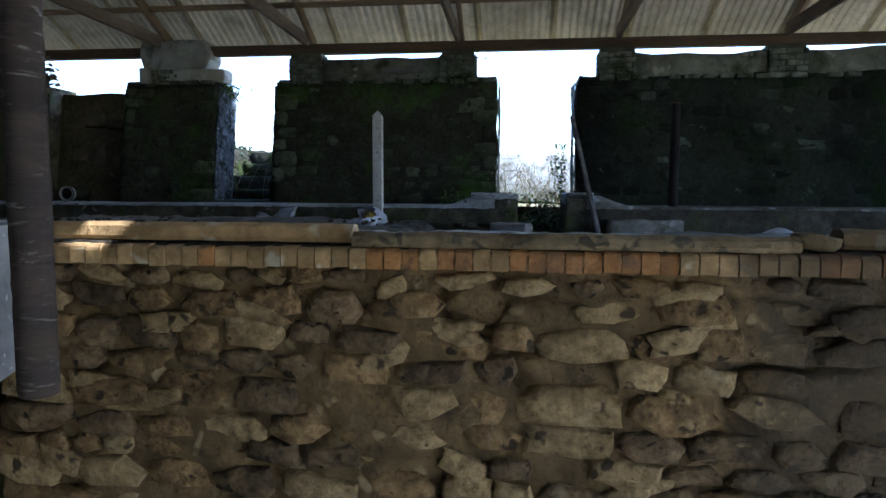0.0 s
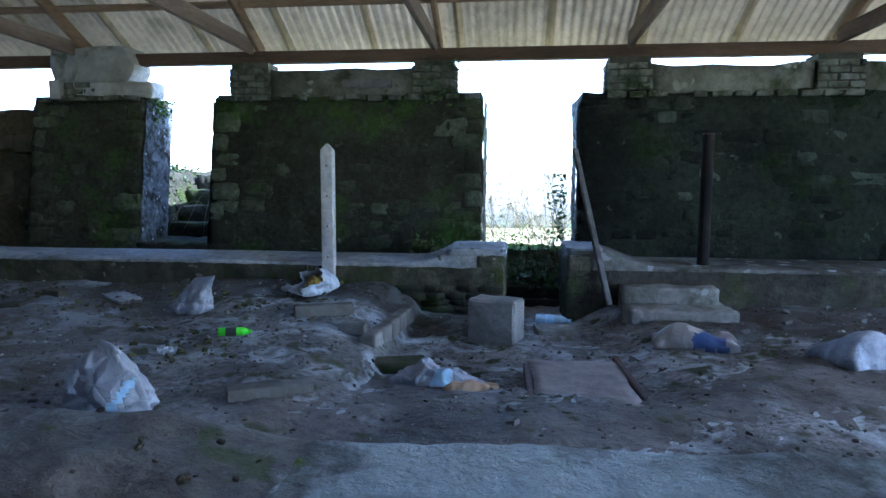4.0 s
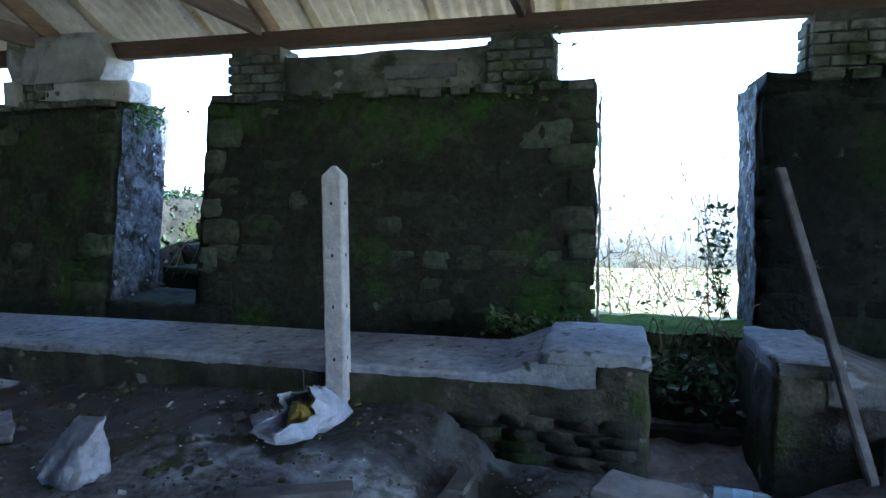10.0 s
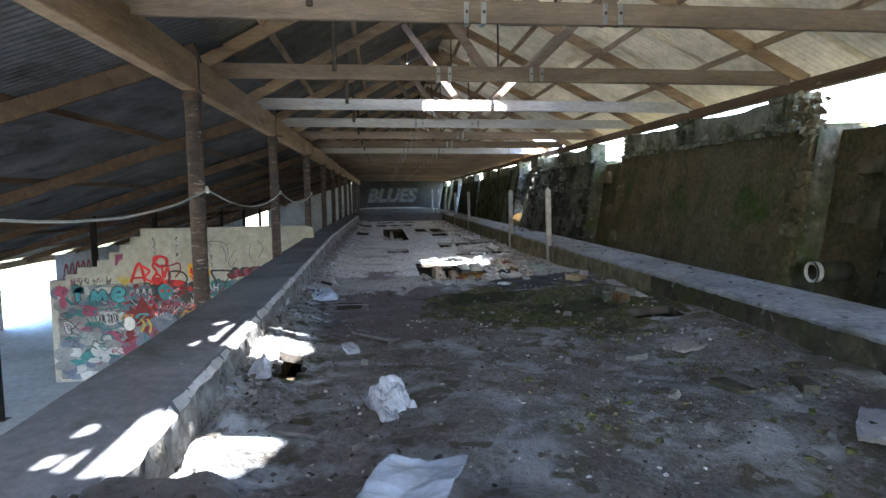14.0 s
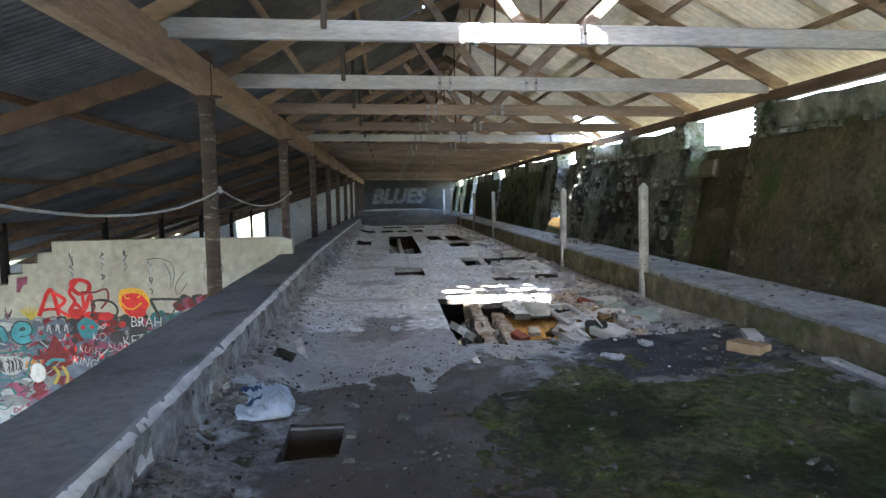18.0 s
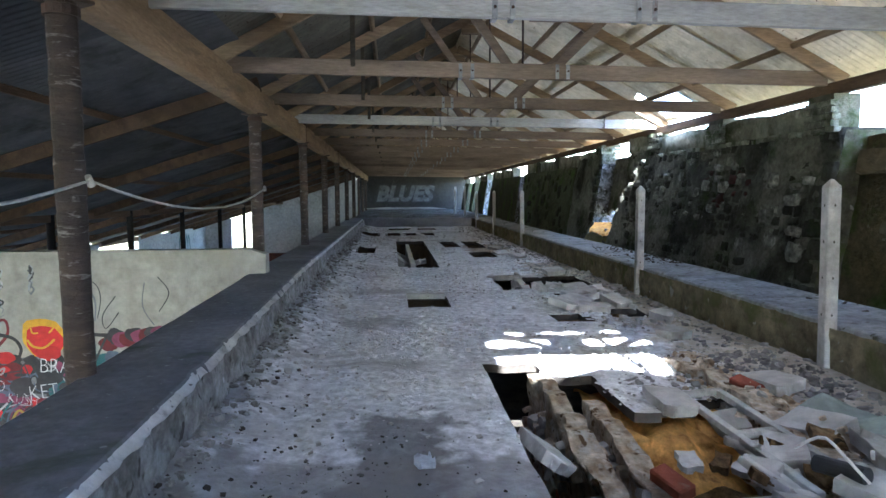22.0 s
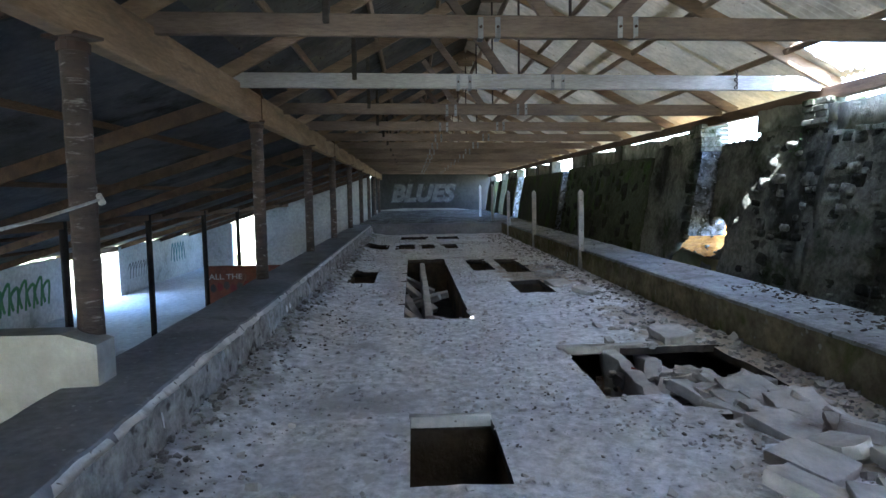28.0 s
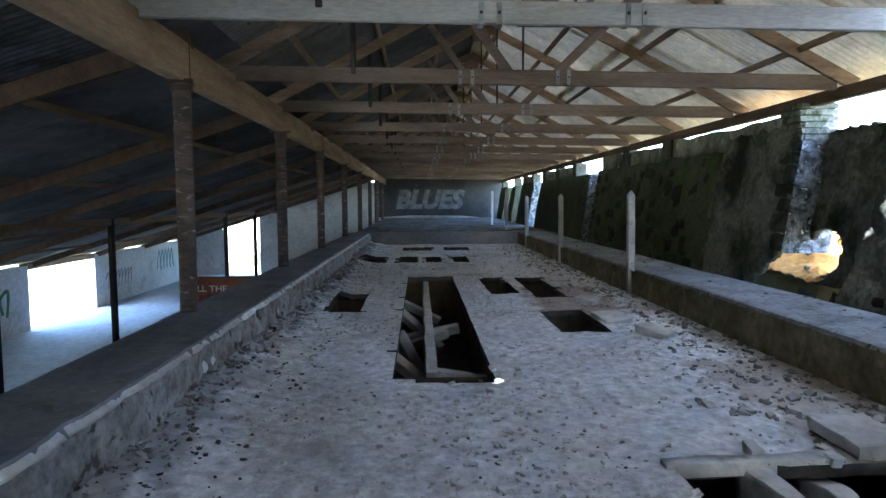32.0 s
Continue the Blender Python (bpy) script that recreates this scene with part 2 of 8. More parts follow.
M["grit_pale"] = surf("weathered_block", (.30, .29, .285), (.20, .195, .19), .93, 3.0, 22, .7, (.12, .115, .11), .6, 2.4)
M["step_worn"] = surf("worn_step_concrete", (.28, .268, .245), (.15, .142, .125), .93, 3.0, 24, .9, (.09, .09, .066), .56, 2.8, fleck=(.40, .40, .39), fleck_scale=8, fleck_at=.68, vary=.4)
M["hatch"] = surf("pinkish_dusty_panel", (.31, .275, .265), (.22, .195, .19), .9, 2.0, 20, .5, (.13, .12, .115), .6, 2.0)
M["grit"] = surf("grey_grit", (.19, .18, .165), (.10, .095, .088), .95, 3.0, 20, .5)
M["jamb_render"] = surf("flaking_pale_jamb", (.21, .228, .255), (.095, .102, .105), .93, 4.0, 34, 1.0, (.028, .030, .021), .48, 6.0, fleck=(.38, .40, .44), fleck_scale=12, fleck_at=.63, vary=.7)
M["kerb_rubble"] = surf("crumbling_kerb_foot", (.36, .345, .32), (.20, .19, .17), .95, 5.0, 26, 1.0, (.46, .46, .46), .58, 4.0, fleck=(.09, .08, .07), fleck_scale=9, fleck_at=.62, vary=.5)
# darker version of kerb_moss for the near kerb, with moss stains
M["kerb_mossy_dark"] = surf("mossy_rubble_kerb_face", (.10, .092, .066), (.042, .040, .030), .93, 3.0, 18, 1.0, (.045, .062, .018), .52, 2.4, fleck=(.20, .195, .175), fleck_scale=8, fleck_at=.66, vary=.5)
M["mud"] = surf("brown_wet_mud", (.33, .28, .225), (.20, .17, .14), .6, 2.5, 22, .9, (.14, .125, .105), .58, 2.6, fleck=(.40, .40, .39), fleck_scale=22, fleck_at=.66, vary=.55)
M["old_mortar"] = surf("weathered_grey_mortar", (.12, .115, .09), (.06, .058, .045), .95, 4.0, 22, .9, (.035, .045, .02), .54, 3.0)
M["grime"] = surf("dark_crust_of_dirt", (.10, .086, .066), (.05, .044, .035), .95, 6.0, 30, 1.0, (.22, .17, .11), .58, 7.0, vary=.5)
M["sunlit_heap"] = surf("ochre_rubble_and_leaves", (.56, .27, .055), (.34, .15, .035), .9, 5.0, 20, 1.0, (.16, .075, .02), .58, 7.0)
M["clear_blue"] = surf("clear_bluish_plastic", (.62, .76, .86), (.52, .68, .80), .18, 3.0, 20, .1, clear=.45)
M["brick"] = surf("tan_brick", (.42, .205, .075), (.28, .145, .065), .92, 4.0, 25, .7, (.13, .09, .06), .57, 6.0, vary=.4)
M["brick_grey"] = surf("mossy_grey_brick", (.21, .21, .175), (.085, .088, .065), .95, 6.0, 24, .9, (.035, .048, .018), .52, 4.5, vary=.4)
M["render_white"] = surf("grey_white_block", (.42, .41, .385), (.29, .28, .25), .92, 2.2, 16, .6, (.12, .13, .075), .56, 2.4)
M["panel"] = surf("cast_panel", (.25, .245, .20), (.13, .13, .10), .92, 2.4, 18, .7, (.055, .062, .03), .53, 2.0, fleck=(.33, .32, .27), fleck_scale=5, fleck_at=.64, vary=.35)
M["timber"] = surf("sawn_timber", (.33, .235, .15), (.21, .145, .092), .8, 1.0, 16, .35, (.15, .115, .085), .58, .9, stretch=(1, 1, 6))
M["tie"] = surf("grey_sawn_timber", (.25, .19, .15), (.165, .125, .10), .8, 1.0, 18, .35, (.15, .12, .10), .6, .9, stretch=(6, 1, 6))
M["tie_pale"] = surf("bleached_timber", (.46, .44, .43), (.35, .33, .32), .8, 1.0, 18, .35, (.28, .25, .22), .6, .9, stretch=(6, 1, 6))
M["plate"] = surf("brown_timber_plate", (.16, .105, .068), (.10, .066, .045), .8, 1.0, 18, .35, (.075, .048, .034), .6, .9, stretch=(1, 6, 6))
# aisle rafters darker than the plate timber: roof shade is put into the colour
M["rafter_dark"] = surf("shaded_brown_timber", (.095, .062, .042), (.06, .040, .029), .8, 1.0, 18, .35, (.04, .028, .022), .6, .9, stretch=(1, 6, 6))
M["dark_timber"] = surf("stained_timber", (.085, .07, .055), (.05, .045, .038), .85, 1.2, 18, .4, stretch=(6, 1, 6))
# north sheets lighter, other slopes darker: their uneven daylight is painted in
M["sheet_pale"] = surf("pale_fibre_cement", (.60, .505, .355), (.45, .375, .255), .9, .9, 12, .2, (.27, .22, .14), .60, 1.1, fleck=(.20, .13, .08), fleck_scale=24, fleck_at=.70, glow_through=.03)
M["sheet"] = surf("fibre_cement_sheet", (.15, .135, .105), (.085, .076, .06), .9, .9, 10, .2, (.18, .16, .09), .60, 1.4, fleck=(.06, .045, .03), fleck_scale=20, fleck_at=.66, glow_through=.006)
M["cap"] = surf("thin_ridge_sheet", (.52, .49, .40), (.42, .40, .33), .9, .9, 10, .1, (.25, .23, .14), .62, 1.4, glow_through=.10)
M["rooflight"] = surf("thin_translucent_sheet", (.86, .88, .88), (.80, .82, .82), .5, 2.0, 14, .1, glow_through=.85)
M["sheet_shaded"] = surf("shaded_fibre_cement", (.110, .110, .113), (.066, .066, .070), .85, .8, 10, .15, (.038, .036, .035), .56, 1.0)
M["rust_post"] = surf("flaking_pipe", (.085, .06, .048), (.045, .034, .03), .75, 2.0, 20, .8, (.34, .32, .30), .60, 7.0, stretch=(1, 1, 4.5))
M["dark_post"] = surf("black_pipe", (.012, .011, .012), (.020, .017, .016), .8, 2.0, 20, .4)
M["bracket"] = surf("dull_galvanised_strap", (.34, .34, .35), (.24, .24, .25), .55, 4.0, 30, .2, (.16, .10, .07), .62, 8.0, metal=.4)
M["iron"] = surf("rusty_iron", (.09, .05, .035), (.05, .035, .03), .7, 4.0, 30, .4, metal=.3)
M["post"] = surf("cast_post_concrete", (.46, .45, .43), (.34, .33, .32), .9, 3.0, 30, .5, (.20, .20, .17), .62, 2.0, fleck=(.12, .12, .11), fleck_scale=30, fleck_at=.72)
M["whitewash"] = surf("flaking_whitewash", (.74, .73, .71), (.54, .53, .51), .92, 2.2, 14, .9, (.24, .22, .19), .60, 3.0, fleck=(.14, .13, .11), fleck_scale=22, fleck_at=.68)
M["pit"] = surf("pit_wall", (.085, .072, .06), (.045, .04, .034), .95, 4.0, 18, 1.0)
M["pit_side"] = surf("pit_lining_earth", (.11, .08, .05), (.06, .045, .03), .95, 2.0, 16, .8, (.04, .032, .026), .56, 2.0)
# ochre earth of the pit, with the glow of bounced sun put into its colour
M["pit_lit"] = surf("sun_glow_ochre_earth", (.72, .40, .12), (.44, .23, .07), .95, 6.0, 20, 1.0, (.22, .11, .04), .60, 8.0, vary=.5)
M["slab"] = surf("broken_slab", (.56, .54, .51), (.40, .385, .365), .92, 2.0, 16, .6, (.18, .15, .12), .6, 1.6)
M["crumble"] = surf("crumbling_lime_concrete", (.58, .50, .40), (.36, .26, .17), .95, 9.0, 30, 1.0, (.56, .53, .49), .56, 6.0, fleck=(.14, .09, .05), fleck_scale=12, fleck_at=.62, vary=.5)
M["broken_pale"] = surf("fresh_broken_concrete", (.50, .485, .46), (.36, .345, .32), .92, 2.0, 18, .7, (.26, .21, .16), .6, 2.2)
M["lowfloor"] = surf("smooth_dust_floor", (.62, .63, .65), (.50, .51, .53), .85, .5, 10, .15, (.33, .33, .34), .62, .4)
M["gwall"] = surf("pale_painted_block", (.33, .32, .29), (.255, .245, .22), .9, .9, 12, .2, (.28, .26, .22), .62, .8)
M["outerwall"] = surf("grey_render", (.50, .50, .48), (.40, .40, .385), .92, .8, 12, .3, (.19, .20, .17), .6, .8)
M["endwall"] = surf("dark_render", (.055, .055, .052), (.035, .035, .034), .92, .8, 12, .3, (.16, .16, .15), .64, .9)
M["ground"] = surf("dry_grass_ground", (.40, .35, .20), (.25, .25, .11), 1.0, .8, 8, .8, (.30, .27, .20), .58, .5)
M["farwall"] = surf("sunlit_whitewash", (.50, .49, .46), (.36, .35, .31), .95, 2.2, 12, .8, (.17, .15, .11), .55, 2.4, fleck=(.10, .09, .06), fleck_scale=7, fleck_at=.64)
M["ivy"] = surf("dark_ivy_leaf", (.022, .040, .011), (.036, .060, .016), .5, 6.0, 30, .1)
M["leaf"] = surf("bramble_leaf", (.055, .11, .022), (.085, .14, .03), .55, 6.0, 30, .1)
M["dryleaf"] = surf("dead_stems", (.20, .17, .11), (.13, .10, .06), .9, 6.0, 30, .1)
M["moss"] = surf("bright_moss", (.075, .115, .02), (.045, .07, .016), 1.0, 4.0, 40, 1.0)
M["whiteplastic"] = surf("white_poly_sack", (.52, .54, .60), (.36, .38, .43), .36, 5.0, 16, .5, (.22, .21, .20), .60, 5.0, local=True, glow_through=.18, crinkle=11.0)
M["woven"] = surf("grey_white_woven_sack", (.30, .325, .39), (.22, .24, .30), .5, 5.0, 40, .5, (.15, .15, .16), .60, 5.0, local=True, crinkle=3.0)
M["sack_white"] = surf("white_printed_sack", (.42, .45, .52), (.32, .345, .41), .4, 5.0, 20, .4, (.20, .21, .24), .62, 5.0, local=True, crinkle=8.0)
M["film_blue"] = surf("pale_bluish_film", (.58, .66, .76), (.46, .54, .64), .25, 3.0, 14, .3, (.36, .40, .46), .60, 4.0, local=True, glow_through=.1)
M["tanplastic"] = surf("muddy_clear_plastic", (.34, .30, .27), (.20, .185, .19), .30, 4.0, 12, .5, (.45, .46, .50), .58, 5.0, local=True, crinkle=3.5)
M["blue"] = surf("blue_print", (.045, .075, .19), (.03, .05, .12), .45, 4.0, 20, .1)
M["lightblue"] = surf("pale_blue_plastic", (.42, .60, .74), (.36, .53, .68), .35, 3.0, 20, .1)
M["green"] = surf("neon_green_plastic", (.18, .80, .03), (.14, .68, .02), .35, 3.0, 20, .05, local=True)
M["black"] = surf("black_plastic", (.03, .03, .03), (.045, .045, .045), .5, 3.0, 20, .1)
M["rope"] = surf("white_rope", (.62, .60, .56), (.48, .46, .43), .8, 8.0, 60, .3)
M["packaging"] = surf("yellow_brown_packaging", (.42, .30, .05), (.16, .12, .04), .45, 9.0, 30, .4, (.05, .045, .035), .56, 12.0, local=True)
M["red_brick"] = surf("red_clay_brick", (.34, .10, .06), (.24, .08, .055), .92, 4.0, 24, .6, (.30, .22, .17), .62, 6.0)
M["old_red"] = surf("faded_brick_red_wall", (.19, .075, .05), (.12, .055, .042), .92, 2.0, 20, .5, (.22, .17, .14), .60, 2.4)
M["green_sheet"] = surf("greenish_cement_sheet", (.36, .40, .36), (.26, .30, .27), .85, 3.0, 20, .3)
M["card"] = surf("torn_cardboard", (.42, .30, .19), (.33, .24, .15), .9, 3.0, 20, .3)
M["cane"] = surf("grey_stick", (.17, .165, .16), (.10, .096, .095), .9, 6.0, 26, .5, (.05, .048, .045), .60, 8.0)
M["red"] = surf("red_spray_paint", (.50, .03, .03), (.36, .02, .025), .7, 2.0, 20, .05)
M["teal"] = surf("teal_spray_paint", (.035, .14, .155), (.03, .10, .115), .7, 2.0, 20, .05)
M["yellow"] = surf("yellow_spray_paint", (.62, .38, .03), (.55, .30, .02), .7, 2.0, 20, .05)
M["blackpaint"] = surf("black_spray_paint", (.03, .03, .035), (.05, .05, .055), .7, 2.0, 20, .05)
M["whitepaint"] = surf("white_spray_paint", (.62, .63, .66), (.50, .51, .54), .7, 2.0, 20, .05)
M["greenpaint"] = surf("green_spray_paint", (.08, .20, .07), (.05, .15, .05), .7, 2.0, 20, .05)
M["purple"] = surf("maroon_spray_paint", (.22, .05, .10), (.15, .04, .08), .7, 2.0, 20, .05)
M["silver"] = surf("dull_silver_paint", (.20, .21, .225), (.13, .135, .15), .6, 2.0, 20, .05)
M["spray_letters"] = surf("faded_silver_paint", (.13, .135, .145), (.075, .08, .088), .6, 3.0, 20, .05, (.05, .05, .05), .56, 2.0)
M["maroon"] = surf("dark_red_spray_paint", (.17, .022, .025), (.10, .018, .022), .7, 2.0, 20, .05)
M["slate"] = surf("slate_blue_spray_paint", (.11, .14, .20), (.075, .095, .14), .7, 2.0, 20, .05)
M["sky"] = surf("bright_teal_spray_paint", (.06, .24, .29), (.045, .19, .24), .7, 2.0, 20, .05)
M["ochrepaint"] = surf("dull_yellow_spray_paint", (.42, .32, .05), (.32, .25, .05), .7, 2.0, 20, .05)
M["greypaint"] = surf("silver_spray_paint", (.34, .35, .37), (.26, .27, .29), .6, 2.0, 20, .05)


# ---- building helpers ----
def mesh_from(bm, name, material):
    me = bpy.data.meshes.new(name)
    bm.to_mesh(me)
    bm.free()
    if material:
        me.materials.append(material)
    return me


def part(name, bm, material, parent=None, label=""):
    ob = new(name, mesh_from(bm, name, material))
    if parent:
        ob.parent = parent
    if label:
        ob["label"] = label
    return ob


def piece(name, me, parent, m):
    ob = new(name, me)
    ob.parent = parent
    ob.matrix_basis = m
    return ob


def base(name, x, y, z, label, category, group="", kind="", rz=0.0):
    ob = new(name)
    ob.matrix_basis = pose(x, y, z, 0, 0, rz)
    ob.empty_display_size = 0.1
    return tagged(ob, label, category, group, kind)


def add_box(bm, x0, x1, y0, y1, z0, z1, bevel=0.0, m=None):
    r = bmesh.ops.create_cube(bm, size=1.0)
    vs = r["verts"]
    bmesh.ops.scale(bm, vec=(x1 - x0, y1 - y0, z1 - z0), verts=vs)
    bmesh.ops.translate(bm, vec=((x0 + x1) / 2, (y0 + y1) / 2, (z0 + z1) / 2), verts=vs)
    if m is not None:
        bmesh.ops.transform(bm, matrix=m, verts=vs)
    if bevel:
        es = list({e for v in vs for e in v.link_edges})
        bmesh.ops.bevel(bm, geom=es, offset=bevel, segments=1, affect='EDGES', profile=0.5)


def box_bm(x0, x1, y0, y1, z0, z1, bevel=0.0, m=None):
    bm = bmesh.new()
    add_box(bm, x0, x1, y0, y1, z0, z1, bevel, m)
    return bm


def beam_bm(a, b, w, h, bevel=0.008):
    """A squared timber from a to b, w wide across and h deep."""
    a, b = Vector(a), Vector(b)
    d = b - a
    m = Matrix.Translation((a + b) / 2) @ d.to_track_quat('X', 'Z').to_matrix().to_4x4()
    return box_bm(-d.length / 2, d.length / 2, -w / 2, w / 2, -h / 2, h / 2, bevel, m)


def rod_bm(a, b, r0, r1=None, seg=8):
    a, b = Vector(a), Vector(b)
    d = b - a
    bm = bmesh.new()
    bmesh.ops.create_cone(bm, cap_ends=True, segments=seg, radius1=r0, radius2=r0 if r1 is None else r1, depth=d.length,
                          matrix=Matrix.Translation((a + b) / 2) @ d.to_track_quat('Z', 'Y').to_matrix().to_4x4())
    return bm


def wire(name, pts, r, material, parent=None, label=""):
    cu = bpy.data.curves.new(name, 'CURVE')
    cu.dimensions = '3D'
    cu.bevel_depth = r
    cu.bevel_resolution = 1
    s = cu.splines.new('POLY')
    s.points.add(len(pts) - 1)
    for p, q in zip(s.points, pts):
        p.co = (*q, 1)
    tmp = bpy.data.objects.new(name, cu)
    me = bpy.data.meshes.new_from_object(tmp)
    bpy.data.objects.remove(tmp)
    me.materials.clear()
    me.materials.append(material)
    ob = new(name, me)
    if parent:
        ob.parent = parent
    if label:
        ob["label"] = label
    return ob


def rough_block(seed, jag=0.16, cut=1):
    """A unit stone: a box with knocked corners and uneven faces."""
    rnd = random.Random(seed)
    bm = bmesh.new()
    bmesh.ops.create_cube(bm, size=1.0)
    bmesh.ops.subdivide_edges(bm, edges=bm.edges[:], cuts=cut, use_grid_fill=True)
    for v in bm.verts:
        c = v.co
        k = sum(abs(abs(q) - 0.5) < 1e-4 for q in c)
        s = {3: 0.88, 2: 0.97, 1: 1.0}.get(k, 1)
        v.co = Vector((c.x * s + rnd.uniform(-jag, jag) * .5, c.y * s + rnd.uniform(-jag, jag) * .35, c.z * s + rnd.uniform(-jag, jag) * .5))
    for f in bm.faces:
        f.smooth = True
    return bm


STONES = {}


def stone_mesh(kind, k, square=False):
    key = (kind, k, square)
    if key not in STONES:
        bm = rough_block(k * 7 + len(kind), .07 if square else .16)
        if square:
            for f in bm.faces:
                f.smooth = False
        STONES[key] = mesh_from(bm, "stone", M[kind])
    return STONES[key]


def nz(x, y, z=0.0, s=1.0):
    return noise.noise(Vector((x * s, y * s, z * s)))


XE, XW = -52.0, 8.0        # far end wall, near open end
FLOOR_LOW = -2.95
YK0, YK1 = 8.06, 8.85      # kerb along the stone wall
RIDGE_Y = 6.2


def zr(x):
    """How far the eaves line has sunk along the building."""
    return 0.003 * min(0.0, x + 9.0)


def wall_y(z):
    return 9.30 + 0.40 * z / 2.4


def kin(x):
    """Inner edge of the kerb over the low aisle."""
    return 3.55 + 0.022 * (min(max(x, -16.0), -2.0) + 16.0)


def stain_or_shade_box(m, x0, x1, y0, y1, colour, strength=.8):
    """A ragged four-sided stain, pale patch or painted shade, mixed into a material's colour."""
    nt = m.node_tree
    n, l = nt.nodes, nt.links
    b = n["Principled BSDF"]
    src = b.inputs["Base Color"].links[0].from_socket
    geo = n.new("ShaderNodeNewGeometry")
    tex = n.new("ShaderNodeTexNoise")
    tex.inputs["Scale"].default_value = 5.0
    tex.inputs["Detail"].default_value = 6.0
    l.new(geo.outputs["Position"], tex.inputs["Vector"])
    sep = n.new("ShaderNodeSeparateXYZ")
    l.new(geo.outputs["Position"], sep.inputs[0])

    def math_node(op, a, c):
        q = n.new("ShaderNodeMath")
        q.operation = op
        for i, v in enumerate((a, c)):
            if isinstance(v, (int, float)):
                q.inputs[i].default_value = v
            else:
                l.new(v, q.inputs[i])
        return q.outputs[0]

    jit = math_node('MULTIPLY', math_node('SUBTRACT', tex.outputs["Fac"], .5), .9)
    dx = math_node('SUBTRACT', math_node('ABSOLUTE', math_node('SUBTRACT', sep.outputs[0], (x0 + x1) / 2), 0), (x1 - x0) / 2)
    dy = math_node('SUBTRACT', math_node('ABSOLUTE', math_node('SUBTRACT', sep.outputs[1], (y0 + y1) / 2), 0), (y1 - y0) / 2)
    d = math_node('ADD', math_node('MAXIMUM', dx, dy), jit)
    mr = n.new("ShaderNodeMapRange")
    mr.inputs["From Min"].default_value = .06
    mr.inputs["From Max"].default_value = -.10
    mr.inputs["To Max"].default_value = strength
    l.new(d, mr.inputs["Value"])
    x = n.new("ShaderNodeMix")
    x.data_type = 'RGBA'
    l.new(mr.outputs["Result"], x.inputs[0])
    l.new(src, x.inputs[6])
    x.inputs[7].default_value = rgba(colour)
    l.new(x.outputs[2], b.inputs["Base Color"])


stain_or_shade_box(M["floor"], -11.05, -9.75, 4.5, 5.05, (.14, .135, .13))
stain_or_shade_box(M["floor"], -14.2, -13.6, 4.2, 4.9, (.20, .19, .18), .5)
stain_or_shade_box(M["floor"], -19.5, -8.5, 7.2, 8.3, (.33, .27, .20), .7)
stain_or_shade_box(M["floor"], -33.0, -8.0, 3.2, 3.85, (.16, .15, .145), .6)
# right end of the retaining wall: shade put into stone, mortar and brick colours
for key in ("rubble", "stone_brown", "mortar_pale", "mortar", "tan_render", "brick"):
    stain_or_shade_box(M[key], 1.55, 9.0, 3.2, 3.8, (.06, .048, .035), .75)
stain_or_shade_box(M["edge_pale"], .15, 1.30, 3.78, 4.30, (.38, .43, .44), .9)
stain_or_shade_box(M["edge_pale"], 1.6, 2.3, 3.95, 4.25, (.24, .275, .28), .7)
stain_or_shade_box(M["dirt"], 1.75, 5.2, 7.0, 8.3, (.075, .062, .052), .8)
stain_or_shade_box(M["dirt"], -3.2, .6, 7.35, 8.3, (.045, .042, .035), .75)
stain_or_shade_box(M["dirt"], -8.8, -5.2, 4.2, 5.7, (.135, .108, .105), .8)
stain_or_shade_box(M["dirt"], -9.0, -1.7, 4.3, 8.0, (.135, .118, .10), .5)
stain_or_shade_box(M["dirt"], -10.2, -8.3, 6.4, 7.8, (.045, .047, .055), .85)
stain_or_shade_box(M["moss_floor"], -8.2, -7.2, 5.6, 6.6, (.02, .022, .012), .6)
stain_or_shade_box(M["moss_floor"], -6.9, -6.2, 6.4, 7.4, (.02, .022, .012), .6)
stain_or_shade_box(M["floor"], -10.4, -6.0, 3.0, 8.3, (.25, .235, .222), .7)
stain_or_shade_box(M["floor"], -24.0, -21.5, 6.5, 7.6, (.24, .17, .11), .7)

# ---- ground and outside ----
def sheet_bm(x0, x1, y0, y1, nx, ny, zf):
    bm = bmesh.new()
    g = [[bm.verts.new((x0 + (x1 - x0) * i / nx, y0 + (y1 - y0) * j / ny, zf(x0 + (x1 - x0) * i / nx, y0 + (y1 - y0) * j / ny)))
          for j in range(ny + 1)] for i in range(nx + 1)]
    for i in range(nx):
        for j in range(ny):
            bm.faces.new((g[i][j], g[i + 1][j], g[i + 1][j + 1], g[i][j + 1])).smooth = True
    return bm


def ground_z(x, y):
    # the hill falls from the yard behind the stone wall to the low aisle's yard
    if y > 9.6:
        return 0.32 + 0.06 * nz(x, y, 0, .6)
    return FLOOR_LOW - 0.06


ground = part("ground", box_bm(-600, 600, -600, 600, FLOOR_LOW - 1.2, FLOOR_LOW - 1.0), M["ground"])
tagged(ground, "dry grassy ground round the derelict farm building", "ground", kind="structure")
yard = part("ground_yard", sheet_bm(-80, 30, 9.35, 13.4, 160, 12, ground_z), M["ground"])
tagged(yard, "raised yard of dry grass and rubble behind the stone wall", "ground", kind="structure")
bank = part("ground_bank", box_bm(-80, 30, 14.3, 90, FLOOR_LOW - 1.0, 1.15), M["ground"])
tagged(bank, "high bank behind the yard wall", "ground", kind="structure")
